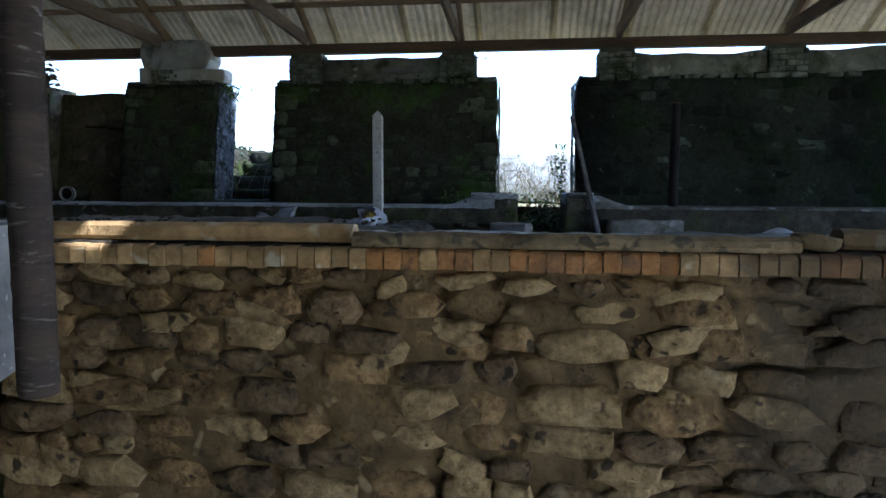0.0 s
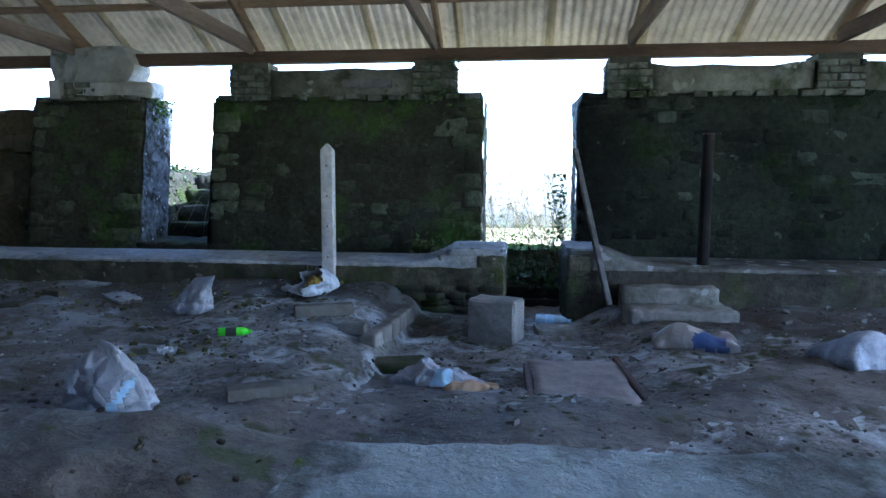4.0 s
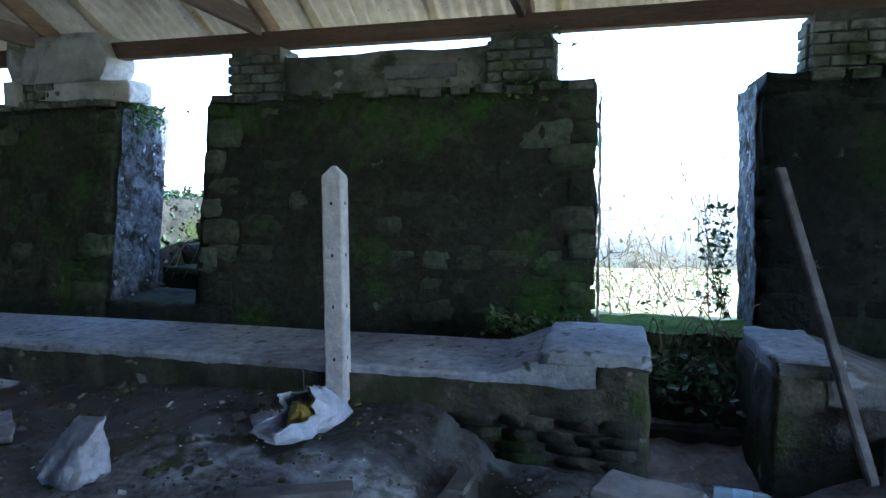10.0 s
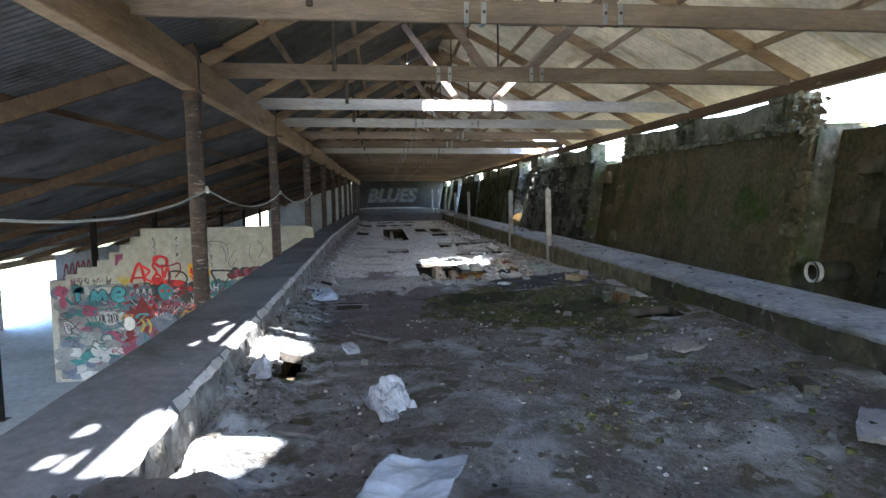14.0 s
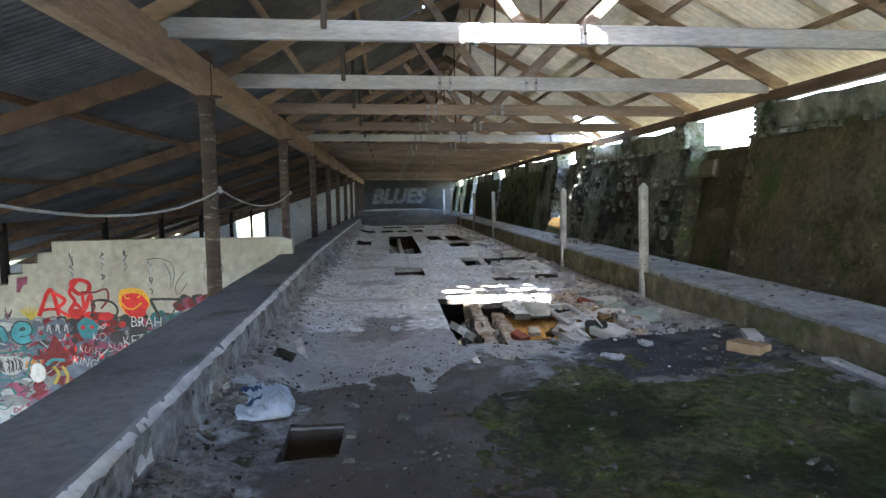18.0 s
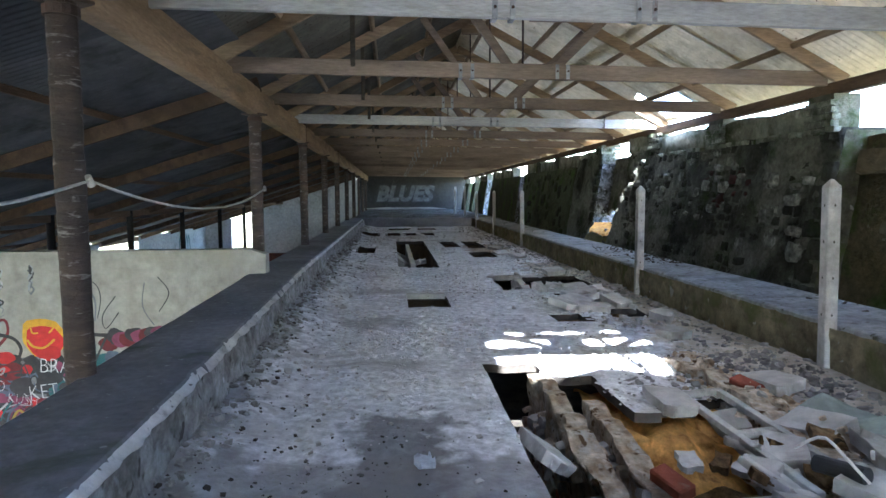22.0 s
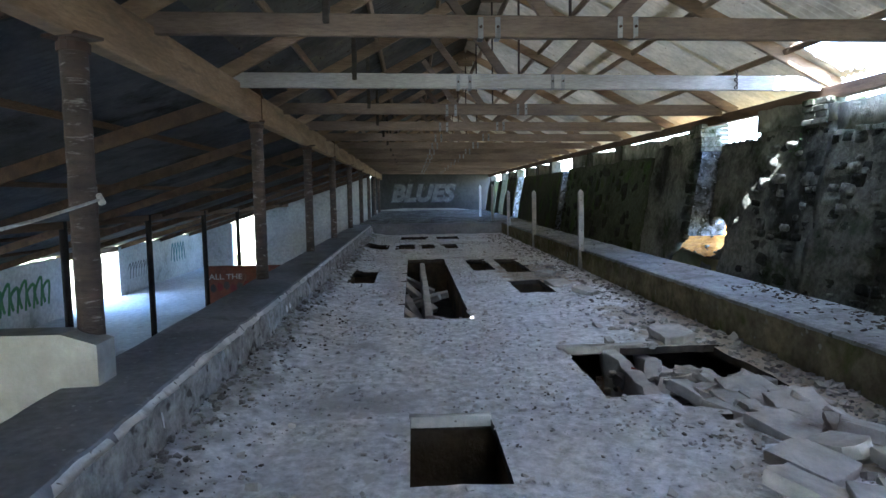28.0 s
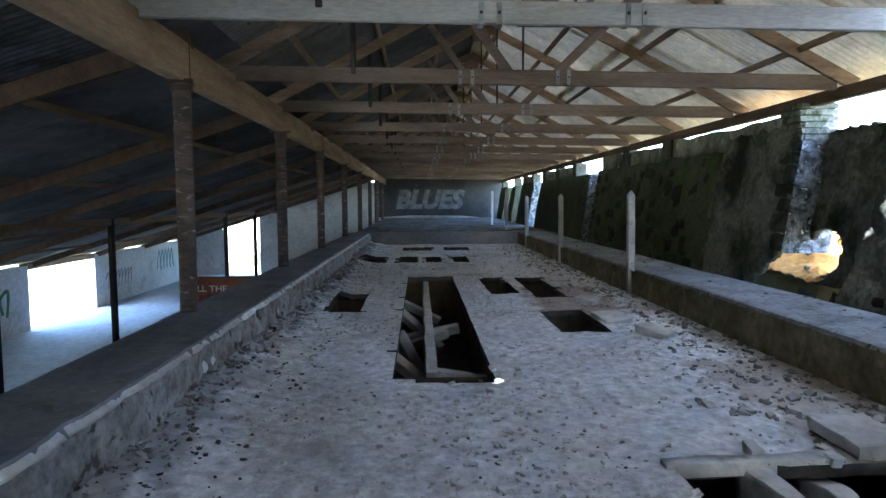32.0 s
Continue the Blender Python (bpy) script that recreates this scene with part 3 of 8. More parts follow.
def bank_z(x, y):
    """Overgrown bank behind the second doorway: steep cheeks beside a flight of steps."""
    cheek = min(1.0, max(0.0, abs(x + 3.58) - .38) / .25)
    z = .10 + (y - 10.1) * .60 + 1.05 * cheek * max(0.0, min(1.0, (y - 10.1) / .5))
    return min(1.28 + .12 * max(-1.0, min(1.0, x + 3.9)), z) + .09 * nz(x, y, 0, 1.6) + .05 * nz(x, y, 3, 5.0)


# bank in stone_dark: shade behind the doorway is put into its colour
ramp = part("ground_ramp", sheet_bm(-7.2, -2.3, 10.1, 13.25, 60, 44, bank_z), M["stone_dark"])
tagged(ramp, "steep overgrown earth bank behind the second doorway", "ground", kind="structure")
low_yard = part("ground_low_yard", box_bm(-80, 30, -60, -8.3, FLOOR_LOW - 1.0, FLOOR_LOW - 0.02), M["ground"])
tagged(low_yard, "pale dusty yard outside the low aisle", "ground", kind="structure")


# ---- floors ----
def in_rect(x, y, r):
    return r[0] < x < r[1] and r[2] < y < r[3]


# openings in the slab: x0, x1, y0, y1
HOLES = [(-15.66, -14.75, 4.93, 5.43), (-19.25, -18.95, 4.88, 5.62), (-25.35, -19.25, 4.82, 5.62), (-23.45, -21.9, 3.92, 4.36),
         (-25.2, -23.3, 6.05, 6.45), (-25.1, -22.9, 6.62, 7.10), (-21.9, -20.6, 6.45, 7.0), (-29.5, -28.0, 3.72, 4.3),
         (-29.4, -28.0, 4.55, 5.0), (-29.4, -28.0, 5.15, 5.55), (-29.4, -28.0, 5.75, 6.15), (-32.4, -31.2, 4.6, 5.4), (-32.4, -31.2, 5.7, 6.4),
         (-17.38, -16.05, 6.30, 7.70), (-16.06, -15.75, 6.72, 7.72), (-15.76, -15.40, 6.95, 7.66), (-14.15, -13.72, 6.45, 6.85), (-14.4, -13.95, 7.12, 7.6),
         (-12.12, -9.50, 5.44, 5.86), (-11.74, -10.94, 5.84, 6.18), (-10.96, -9.62, 5.84, 7.00), (-11.16, -10.4, 6.66, 6.95), (-11.55, -11.0, 7.06, 7.34),
         (-7.70, -7.20, 4.24, 4.57), (-9.32, -9.04, 3.93, 4.08), (-4.66, -4.02, 4.04, 4.24), (-6.0, -5.65, 7.3, 7.8)]
MOSS = (-6.98, 6.75, 1.62, 1.45)


def floor_z(x, y):
    z = 0.018 * nz(x, y, 0, 1.6) + 0.012 * nz(x, y, 3, 5.0) + 0.007 * nz(x, y, 7, 13.0)
    near = min(1.0, max(0.0, (x + 13.5) / 5.0))
    z += near * (0.045 * nz(x, y, 5, .9) + 0.02 * nz(x, y, 9, 3.2))
    # earth has banked against the kerb of the stone wall and under the steps
    z += 0.06 * max(0.0, min(1.0, (x + 7) / 2.5)) * max(0.0, min(1.0, (-.35 - x) / .2)) + near * (0.15 if x < -.4 else .09) * max(0.0, 1 - abs(y - 8.2) / 1.3) * (0.75 + 0.4 * nz(x, 0, 2, .8)) * (1 - max(0.0, min(1.0, (x + .5) / .4)) * max(0.0, min(1.0, (2.9 - x) / .5)))
    z += 0.17 * max(0.0, 1 - abs(y - kin(x)) / .50) * (.75 + .40 * nz(x, 2, 2, 1.3) + .35 * nz(x, y, 6, 5.0)) * (1 if x < -2.2 else .2)
    # trodden mud slopes up into the gap of the kerb and beside the steps
    z += .12 * max(0.0, 1 - math.hypot((x - 1.50) / .36, (y - 8.1) / .45))
    path = max(0.0, min(1.0, (x + .30) / .10)) * max(0.0, min(1.0, (1.75 - x) / .5)) * max(0.0, min(1.0, (y - 5.2) / .9))
    z -= .13 * path
    return z


def floor_grid(x0, x1, y0, y1, step, inside, lift=lambda x, y: 0.0):
    nx, ny = int((x1 - x0) / step), int((y1 - y0) / step)
    xs = [x0 + (x1 - x0) * i / nx for i in range(nx + 1)]
    ys = [y0 + (y1 - y0) * j / ny for j in range(ny + 1)]
    vid, verts, faces, cells = {}, [], [], []

    def vert(i, j):
        if (i, j) not in vid:
            vid[(i, j)] = len(verts)
            verts.append((xs[i], ys[j], floor_z(xs[i], ys[j]) + lift(xs[i], ys[j])))
        return vid[(i, j)]

    for i in range(nx):
        cx = (xs[i] + xs[i + 1]) / 2
        for j in range(ny):
            cy = (ys[j] + ys[j + 1]) / 2
            jx, jy = cx + .05 * nz(cx, cy, 1, 6), cy + .05 * nz(cx, cy, 4, 6)
            if inside(cx, cy) and not any(in_rect(jx, jy, h) for h in HOLES):
                faces.append((vert(i, j), vert(i + 1, j), vert(i + 1, j + 1), vert(i, j + 1)))
                cells.append((i, j))
    smooth = len(faces)
    kept = set(cells)
    for i, j in cells:
        for di, dj, a, b in ((-1, 0, (i, j), (i, j + 1)), (1, 0, (i + 1, j + 1), (i + 1, j)), (0, -1, (i + 1, j), (i, j)), (0, 1, (i, j + 1), (i + 1, j + 1))):
            if (i + di, j + dj) not in kept:
                p, q = verts[vid[a]], verts[vid[b]]
                k = len(verts)
                verts.extend([p, q, (q[0], q[1], q[2] - .065), (p[0], p[1], p[2] - .065)])
                faces.append((k, k + 1, k + 2, k + 3))
    me = bpy.data.meshes.new("floor")
    me.from_pydata(verts, [], faces)
    me.polygons.foreach_set("use_smooth", [True] * smooth + [False] * (len(faces) - smooth))
    me.polygons.foreach_set("material_index", [0] * smooth + [1] * (len(faces) - smooth))
    return me


def moss_lift(x, y):
    """Height of the moss mat above the floor; below nought it has run out."""
    dx, dy = (x - MOSS[0]) / MOSS[2], (y - MOSS[1]) / MOSS[3]
    d = 1.0 - dx * dx - dy * dy + 0.7 * nz(x, y, 0, 1.5) + .5 * nz(x, y, 4, 5.0)
    return max(-.03, min(.016, .035 * d)) + .012 * nz(x, y, 6, 9.0) + .011 * nz(x, y, 9, 21.0)


def earth_lift(x, y):
    """Height of the trodden earth above the slab."""
    d = x + 9.0 - .7 * nz(x, y, 3, .9) - (0.8 if y < 5.0 else 0.8 - .95 * (y - 5.0) if y < 6.8 else -.9)
    return max(-.03, min(.02, .045 * d + .022 * nz(x, y, 5, 3.0))) + (.004 + .004 * max(0.0, min(1.0, (x + 7.0) / 1.5))) * nz(x, y, 8, 8.0) + .002 * nz(x, y, 12, 19.0)


def path_lift(x, y):
    """The dark damp tread that crosses the earth."""
    d = .38 - abs(y - 4.95 - .10 * math.sin(x * 1.1) - (.5 * max(0, x - .6))) + .35 * nz(x, y, 13, 1.2)
    d = max(d, .5 - abs(x - .15) + .4 * nz(x, y, 19, 1.4) if 5 < y < 6.2 else -1)
    if x < -.9:
        d = -1
    return earth_lift(x, y) + max(-.016, min(.006, .02 * d)) + .006 * nz(x, y, 2, 10) + .005 * nz(x, y, 3, 24)


def thick_floor(name, me, label, material):
    me.materials.append(material)
    me.materials.append(M["pit"])
    ob = new(name, me)
    return tagged(ob, label, "floor", kind="structure")


thick_floor("floor", floor_grid(-33.9, -7.0, 3.3, 8.1, .085, lambda x, y: True),
            "grey broken concrete floor slab with dust and open pits", M["floor"])
thick_floor("floor_earth", floor_grid(-11.5, 8.0, 3.62, 8.1, .045, lambda x, y: earth_lift(x, y) > -.022, earth_lift),
            "dirt-covered floor of damp earth and pale dust", M["dirt"])
thick_floor("floor_path", floor_grid(-1.3, 5.0, 4.2, 8.0, .045, lambda x, y: path_lift(x, y) - earth_lift(x, y) > -.014, path_lift),
            "dark damp trodden track across the earth", M["damp"])
thick_floor("floor_moss", floor_grid(-9.9, -4.6, 4.6, 8.1, .04, lambda x, y: moss_lift(x, y) > -.024, lambda x, y: max(0.0, earth_lift(x, y)) + moss_lift(x, y)), "mat of dark green moss on the floor", M["moss_floor"])
end_floor = part("floor_end", sheet_bm(XE, -33.75, 3.0, 9.3, 120, 40, lambda x, y: .30 + .03 * nz(x, y, 0, 1.5) + .02 * nz(x, y, 2, 5)), M["kerb_worn"])
tagged(end_floor, "raised dusty concrete floor beyond the cross kerb", "floor", kind="structure")
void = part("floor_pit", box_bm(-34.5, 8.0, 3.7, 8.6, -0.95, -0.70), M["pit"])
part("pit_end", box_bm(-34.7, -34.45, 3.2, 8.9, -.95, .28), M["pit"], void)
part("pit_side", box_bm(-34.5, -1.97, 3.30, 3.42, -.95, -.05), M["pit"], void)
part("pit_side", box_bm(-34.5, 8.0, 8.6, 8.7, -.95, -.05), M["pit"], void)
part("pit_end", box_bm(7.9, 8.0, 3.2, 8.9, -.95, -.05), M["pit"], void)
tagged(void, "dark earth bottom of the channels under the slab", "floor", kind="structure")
low_floor = part("floor_low", sheet_bm(XE, XW, -8.3, 3.6, 60, 12, lambda x, y: FLOOR_LOW + .01 * nz(x, y, 0, .6)), M["lowfloor"])
tagged(low_floor, "smooth pale dusty floor of the low aisle", "floor", kind="structure")


# ---- kerbs ----
def strip_bm(x0, x1, step, section):
    """A long rough curb: section(x) gives its outline as (y, z) points."""
    bm = bmesh.new()
    n = max(1, int(abs(x1 - x0) / step))
    rings = [[bm.verts.new((x0 + (x1 - x0) * i / n, y, z)) for y, z in section(x0 + (x1 - x0) * i / n)] for i in range(n + 1)]
    k = len(rings[0])
    for i in range(n):
        for j in range(k):
            bm.faces.new((rings[i][j], rings[i + 1][j], rings[i + 1][(j + 1) % k], rings[i][(j + 1) % k]))
    bm.faces.new(rings[0][::-1])
    bm.faces.new(rings[-1])
    bmesh.ops.recalc_face_normals(bm, faces=bm.faces[:])
    return bm


def left_kerb_section(x):
    yi = kin(x)
    w = .012 * nz(x, 1, 0, 3) + .008 * nz(x, 1, 0, 11)
    chip = .035 * max(0.0, nz(x, 4, 0, 4.0)) + .02 * max(0, nz(x, 8, 0, 14))
    top = .355 + .008 * nz(x, 3, 0, 1.1)
    return [(yi - .66, -.35), (yi - .66 + w, top - .02), (yi - .63 + w, top), (yi - .35, top + .006), (yi - .045 - chip, top),
            (yi - chip * .6, top - .05 - chip), (yi + .02 + .02 * nz(x, 5, 0, 5), .16), (yi + .05 + .03 * nz(x, 6, 0, 4), -.15)]


def kerb_face_section(x):
    p = left_kerb_section(x)[4:]
    chip = .02 * max(0.0, nz(x, 17, 0, 9.0)) + .012 * nz(x, 19, 0, 22)
    rag = .05 * nz(x, 23, 0, 3.0) + .04 * nz(x, 25, 0, 9.0) + .02 * nz(x, 27, 0, 24.0)
    (ya, za), (yb, zb), (yc, zc), (yd, zd) = p
    low = max(.10, min(zb - .03, zc + .01 + rag))
    return [(ya + .012, za - .012), (yb + .012 - chip, zb), (yb + .6 * (yc - yb) + .014 - chip, low), (yb + .5 * (yc - yb) - .02, low - .004), (yb - .05, zb)]


def rough_face(x0, x1, z0, z1, yf, step=.06, amp=.02):
    """An uneven upright skin of broken concrete and stone."""
    nx, nzz = max(2, int((x1 - x0) / step)), max(2, int((z1 - z0) / (step * .8)))
    verts, faces = [], []
    for i in range(nx + 1):
        x = x0 + (x1 - x0) * i / nx
        for j in range(nzz + 1):
            z = z0 + (z1 - z0) * j / nzz
            verts.append((x, yf(x, z) + amp * (nz(x, z, 3, 3.0) + .8 * nz(x, z, 6, 8.0) + .5 * nz(x, z, 9, 19.0)), z + (.25 * step * nz(x, z, 5, 9.0))))
    k = nzz + 1
    for i in range(nx):
        for j in range(nzz):
            faces.append((i * k + j, (i + 1) * k + j, (i + 1) * k + j + 1, i * k + j + 1))
    me = bpy.data.meshes.new("face")
    me.from_pydata(verts, [], faces)
    me.polygons.foreach_set("use_smooth", [True] * len(faces))
    return me


def skin(name, me, material, parent, label):
    me.materials.append(material)
    ob = new(name, me)
    ob.parent = parent
    ob["label"] = label
    return ob


left_kerb = part("kerb_aisle", strip_bm(-33.9, -1.70, .11, left_kerb_section), M["kerb"])
tagged(left_kerb, "broad grey concrete kerb with a chipped white edge", "kerb", kind="structure")
part("kerb_facing", strip_bm(-33.9, -1.70, .045, kerb_face_section), M["whitewash"], left_kerb, "flaking whitewashed inner edge")
skin("kerb_foot", rough_face(-33.9, -1.70, -.12, .335, lambda x, z: kin(x) + .030 + .06 * (.33 - z), .055, .022), M["kerb_rubble"], left_kerb, "crumbling stony foot of the kerb")
end_curb = part("kerb_cross", box_bm(-33.95, -33.55, 3.5, 8.1, -.15, .37, .02), M["kerb"])
tagged(end_curb, "low concrete kerb across the far end of the slab", "kerb", kind="structure")


def right_kerb_section(x):
    w = .014 * nz(x, 11, 0, 2.6) + .008 * nz(x, 11, 0, 9)
    rise = 0.0
    if -.35 < x < 1.9:
        d = max(0.0, min(1.0, (x + .30) / .45)) if x < .8 else max(0.0, min(1.0, (1.85 - x) / .45))
        rise = .125 * d * d * (3 - 2 * d)
    top = .365 + rise + .006 * nz(x, 13, 0, 1.5)
    return [(YK0 + w, -.15), (YK0 - .005 + w, top - .13), (YK0 + w * .6, top - .015), (YK0 + .03, top), ((YK0 + YK1) / 2, top + .004),
            (YK1 - .03, top + .004), (YK1, top - .03), (YK1, -.15)]


rk_a = part("kerb_wall", strip_bm(-33.9, .52, .11, right_kerb_section), M["kerb_pale"])
rk_b = part("kerb_wall_near", strip_bm(1.12, 8.0, .11, right_kerb_section), M["kerb_worn"])
skin("kerb_facing", rough_face(-33.88, -7.0, -.12, .338, lambda x, z: YK0 - .054 + .02 * (.34 - z), .07, .018), M["kerb_moss"], rk_a, "damp yellowish-green stained front face")
skin("kerb_facing", rough_face(-7.0, -1.25, -.12, .338, lambda x, z: YK0 - .054 + .02 * (.34 - z), .05, .022), M["kerb_mossy_dark"], rk_a, "dark mossy rubble front face")
skin("kerb_facing", rough_face(-1.25, .50, .17, .335, lambda x, z: YK0 - .040, .045, .018), M["kerb_mossy_dark"], rk_a, "dark mossy cement front face")
skin("kerb_facing", rough_face(1.14, 8.0, -.12, .338, lambda x, z: YK0 - .054 + .02 * (.34 - z), .05, .022), M["kerb_dark"], rk_b, "dark stained front face")
skin("kerb_core", rough_face(-1.30, .48, -.2, .20, lambda x, z: YK0 - .026, .05, .008), M["kerb_dark"], rk_a, "dark earthy core of the kerb")
rq = random.Random(77)
zq = -.16
while zq < .17:
    hq = rq.uniform(.045, .08)
    xq = -1.32 + rq.uniform(-.08, .0)
    while xq < .47:
        wq = hq * rq.uniform(2.2, 5.0)
        q = rough_block(rq.randrange(99), .10)
        bmesh.ops.scale(q, vec=(wq * .97, .14, hq * .95), verts=q.verts)
        o = part("stone", q, M["stone_dark"] if rq.random() < .5 else M["kerb_mossy_dark"], rk_a)
        o.matrix_basis = pose(min(xq + wq / 2, .42), YK0 + .026 + rq.uniform(-.022, .012), zq + hq / 2, rq.uniform(-5, 5), rq.uniform(-5, 5), rq.uniform(-4, 4))
        xq += wq
    zq += hq


def rough_box(x0, x1, y0, y1, z0, z1, amp=.014, cuts=7, seed=0.0):
    """A lump of worn masonry: a box with broken arrises and uneven faces."""
    bm = bmesh.new()
    bmesh.ops.create_cube(bm, size=1.0)
    bmesh.ops.subdivide_edges(bm, edges=bm.edges[:], cuts=cuts, use_grid_fill=True)
    for v in bm.verts:
        c = v.co
        out = sum(abs(abs(q) - .5) < 1e-4 for q in c)
        p = Vector((x0 + (x1 - x0) * (c.x + .5), y0 + (y1 - y0) * (c.y + .5), z0 + (z1 - z0) * (c.z + .5)))
        d = Vector((nz(p.x, p.y, p.z + seed, 7), nz(p.y, p.z, p.x + seed, 7), nz(p.z, p.x, p.y + seed, 7))) * amp
        d += Vector((nz(p.x, p.y, p.z + seed, 19), nz(p.y, p.z, p.x + seed, 19), nz(p.z, p.x, p.y + seed, 19))) * amp * .6
        if out > 1:
            d -= Vector((c.x * (x1 - x0), c.y * (y1 - y0), c.z * (z1 - z0))).normalized() * amp * (.5 + .9 * abs(nz(p.x, p.y, p.z + seed, 11)))
        v.co = p + d
    for f in bm.faces:
        f.smooth = True
    return bm


# broken cement caps and stub walls at both sides of the gap
part("kerb_cap", rough_box(.02, .56, YK0 - .03, YK1 - .02, .44, .505, .016, 8, 3.0), M["kerb_pale"], rk_a, "broken pale cement cap")
part("stub_wall", rough_box(.30, .55, YK0 - .012, YK1, -.2, .46, .022, 9, 5.0), M["kerb_mossy_dark"], rk_a, "dark rubble stub wall")
part("stub_wall", rough_box(1.08, 1.32, YK0 - .05, YK1, -.2, .45, .022, 9, 7.0), M["kerb_mossy_dark"], rk_b, "dark rubble stub wall")
part("kerb_cap", rough_box(1.10, 1.42, YK0 + .06, YK1 - .02, .43, .515, .016, 8, 9.0), M["kerb_pale"], rk_b, "broken pale cement cap")
for o in (rk_a, rk_b):
    tagged(o, "grey concrete kerb with a ramped end beside the stone wall", "kerb", kind="structure")
mud = part("floor_gap", sheet_bm(.50, 1.16, 7.7, 9.3, 26, 50, lambda x, y: -.15 + .10 * max(0.0, y - 8.1) + .03 * nz(x, y, 4, 4) + .02 * nz(x, y, 6, 11)), M["mud"])
tagged(mud, "brown trodden mud in the gap of the kerb", "floor", kind="structure")
gutter = part("floor_gutter", box_bm(XE, 8.0, YK1 - .02, 9.5, -.4, .04), M["pit"])
tagged(gutter, "dark gutter between kerb and stone wall", "floor", kind="structure")


# ---- stone wall along the yard ----
# stretches of wall: x from, x to, top of the stonework
STRETCHES = [(1.33, 8.0, 2.08), (-2.87, .24, 2.08), (-5.15, -3.78, 2.10), (-12.15, -6.42, 2.06), (-18.75, -13.9, 2.06), (-30.6, -23.9, 2.04),
             (-38.4, -31.5, 2.0), (-43.0, -40.0, 2.0), (-46.0, -44.6, 2.0), (-50.3, -48.0, 2.0)]


def face_bm(x0, x1, z0, z1, yf, thick, step=.12, amp=.03, ragged=(0, 0)):
    """A rough wall leaf: uneven front, plain back, closed all round."""
    nx, nzz = max(2, int((x1 - x0) / step)), max(2, int((z1 - z0) / step))
    bm = bmesh.new()

    def pt(i, j, back):
        x, z = x0 + (x1 - x0) * i / nx, z0 + (z1 - z0) * j / nzz
        if i == 0:
            x += ragged[0] * nz(z, 1.7, x0, 3.1)
        if i == nx:
            x += ragged[1] * nz(z, 5.1, x1, 3.1)
        if j == nzz:
            z += .05 * nz(x, 3.3, 0, 2.3)
        return (x, yf(z) + (thick if back else amp * nz(x, z, 2, 2.2) + amp * .6 * nz(x, z, 8, 6.0)), z)

    f = [[bm.verts.new(pt(i, j, False)) for j in range(nzz + 1)] for i in range(nx + 1)]
    k = [[bm.verts.new(pt(i, j, True)) for j in range(nzz + 1)] for i in range(nx + 1)]
    for i in range(nx):
        for j in range(nzz):
            bm.faces.new((f[i][j], f[i + 1][j], f[i + 1][j + 1], f[i][j + 1])).smooth = True
            bm.faces.new((k[i][j + 1], k[i + 1][j + 1], k[i + 1][j], k[i][j]))
    for j in range(nzz):
        bm.faces.new((f[0][j + 1], k[0][j + 1], k[0][j], f[0][j]))
        bm.faces.new((f[nx][j], k[nx][j], k[nx][j + 1], f[nx][j + 1]))
    for i in range(nx):
        bm.faces.new((f[i][nzz], f[i + 1][nzz], k[i + 1][nzz], k[i][nzz]))
        bm.faces.new((k[i][0], k[i + 1][0], f[i + 1][0], f[i][0]))
    return bm


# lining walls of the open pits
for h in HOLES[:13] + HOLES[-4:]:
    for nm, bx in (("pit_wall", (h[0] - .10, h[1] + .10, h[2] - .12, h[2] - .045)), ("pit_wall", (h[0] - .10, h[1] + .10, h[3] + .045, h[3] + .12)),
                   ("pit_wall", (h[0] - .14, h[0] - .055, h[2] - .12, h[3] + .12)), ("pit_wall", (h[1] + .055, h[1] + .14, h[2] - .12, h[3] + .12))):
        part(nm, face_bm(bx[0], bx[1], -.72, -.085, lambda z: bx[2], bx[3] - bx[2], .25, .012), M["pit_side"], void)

WALLS = []
for n, (a, b, top) in enumerate(STRETCHES):
    w = part("wall_north_%d" % (n + 1), face_bm(a, b, -.3, top, wall_y, .62, .09 if b > -23 else .3, .04, (.04, .04)), M["wall_black"] if n == 0 else M["wall_ochre"] if n == 3 else M["wall_mid"] if n == 4 else M["wall"])
    tagged(w, "dark mossy rubble stone wall with patched render", "wall", kind="structure")
    WALLS.append((a, b, top, w))
# recessed blockings of old doorways
for n, (a, b, top) in enumerate([(-6.45, -5.1, 1.98), (-13.95, -12.1, 1.95), (-31.55, -30.55, 2.05)]):
    w = part("wall_blocking_%d" % (n + 1), face_bm(a, b, -.3, top, lambda z: wall_y(z) + .30, .25, .12, .015), M["wall_ochre"])
    tagged(w, "brown-stained blocked doorway set back in the stone wall", "wall", kind="structure")
# rubble blocking with a recess and a hole at its foot
bm = bmesh.new()
gx, gz = 211, 104


def recess_end(z):
    return -20.86 + .26 * z + .05 * nz(z, 3, 1, 4)


def blocking_depth(x, z):
    if x < -22.0:
        return .0
    return .34 if x < recess_end(z) + .01 else .04


keep, grid = {}, {}
for i in range(gx + 1):
    for j in range(gz + 1):
        grid[i, j] = (-23.95 + 5.25 * i / gx, -.3 + 2.55 * j / gz)
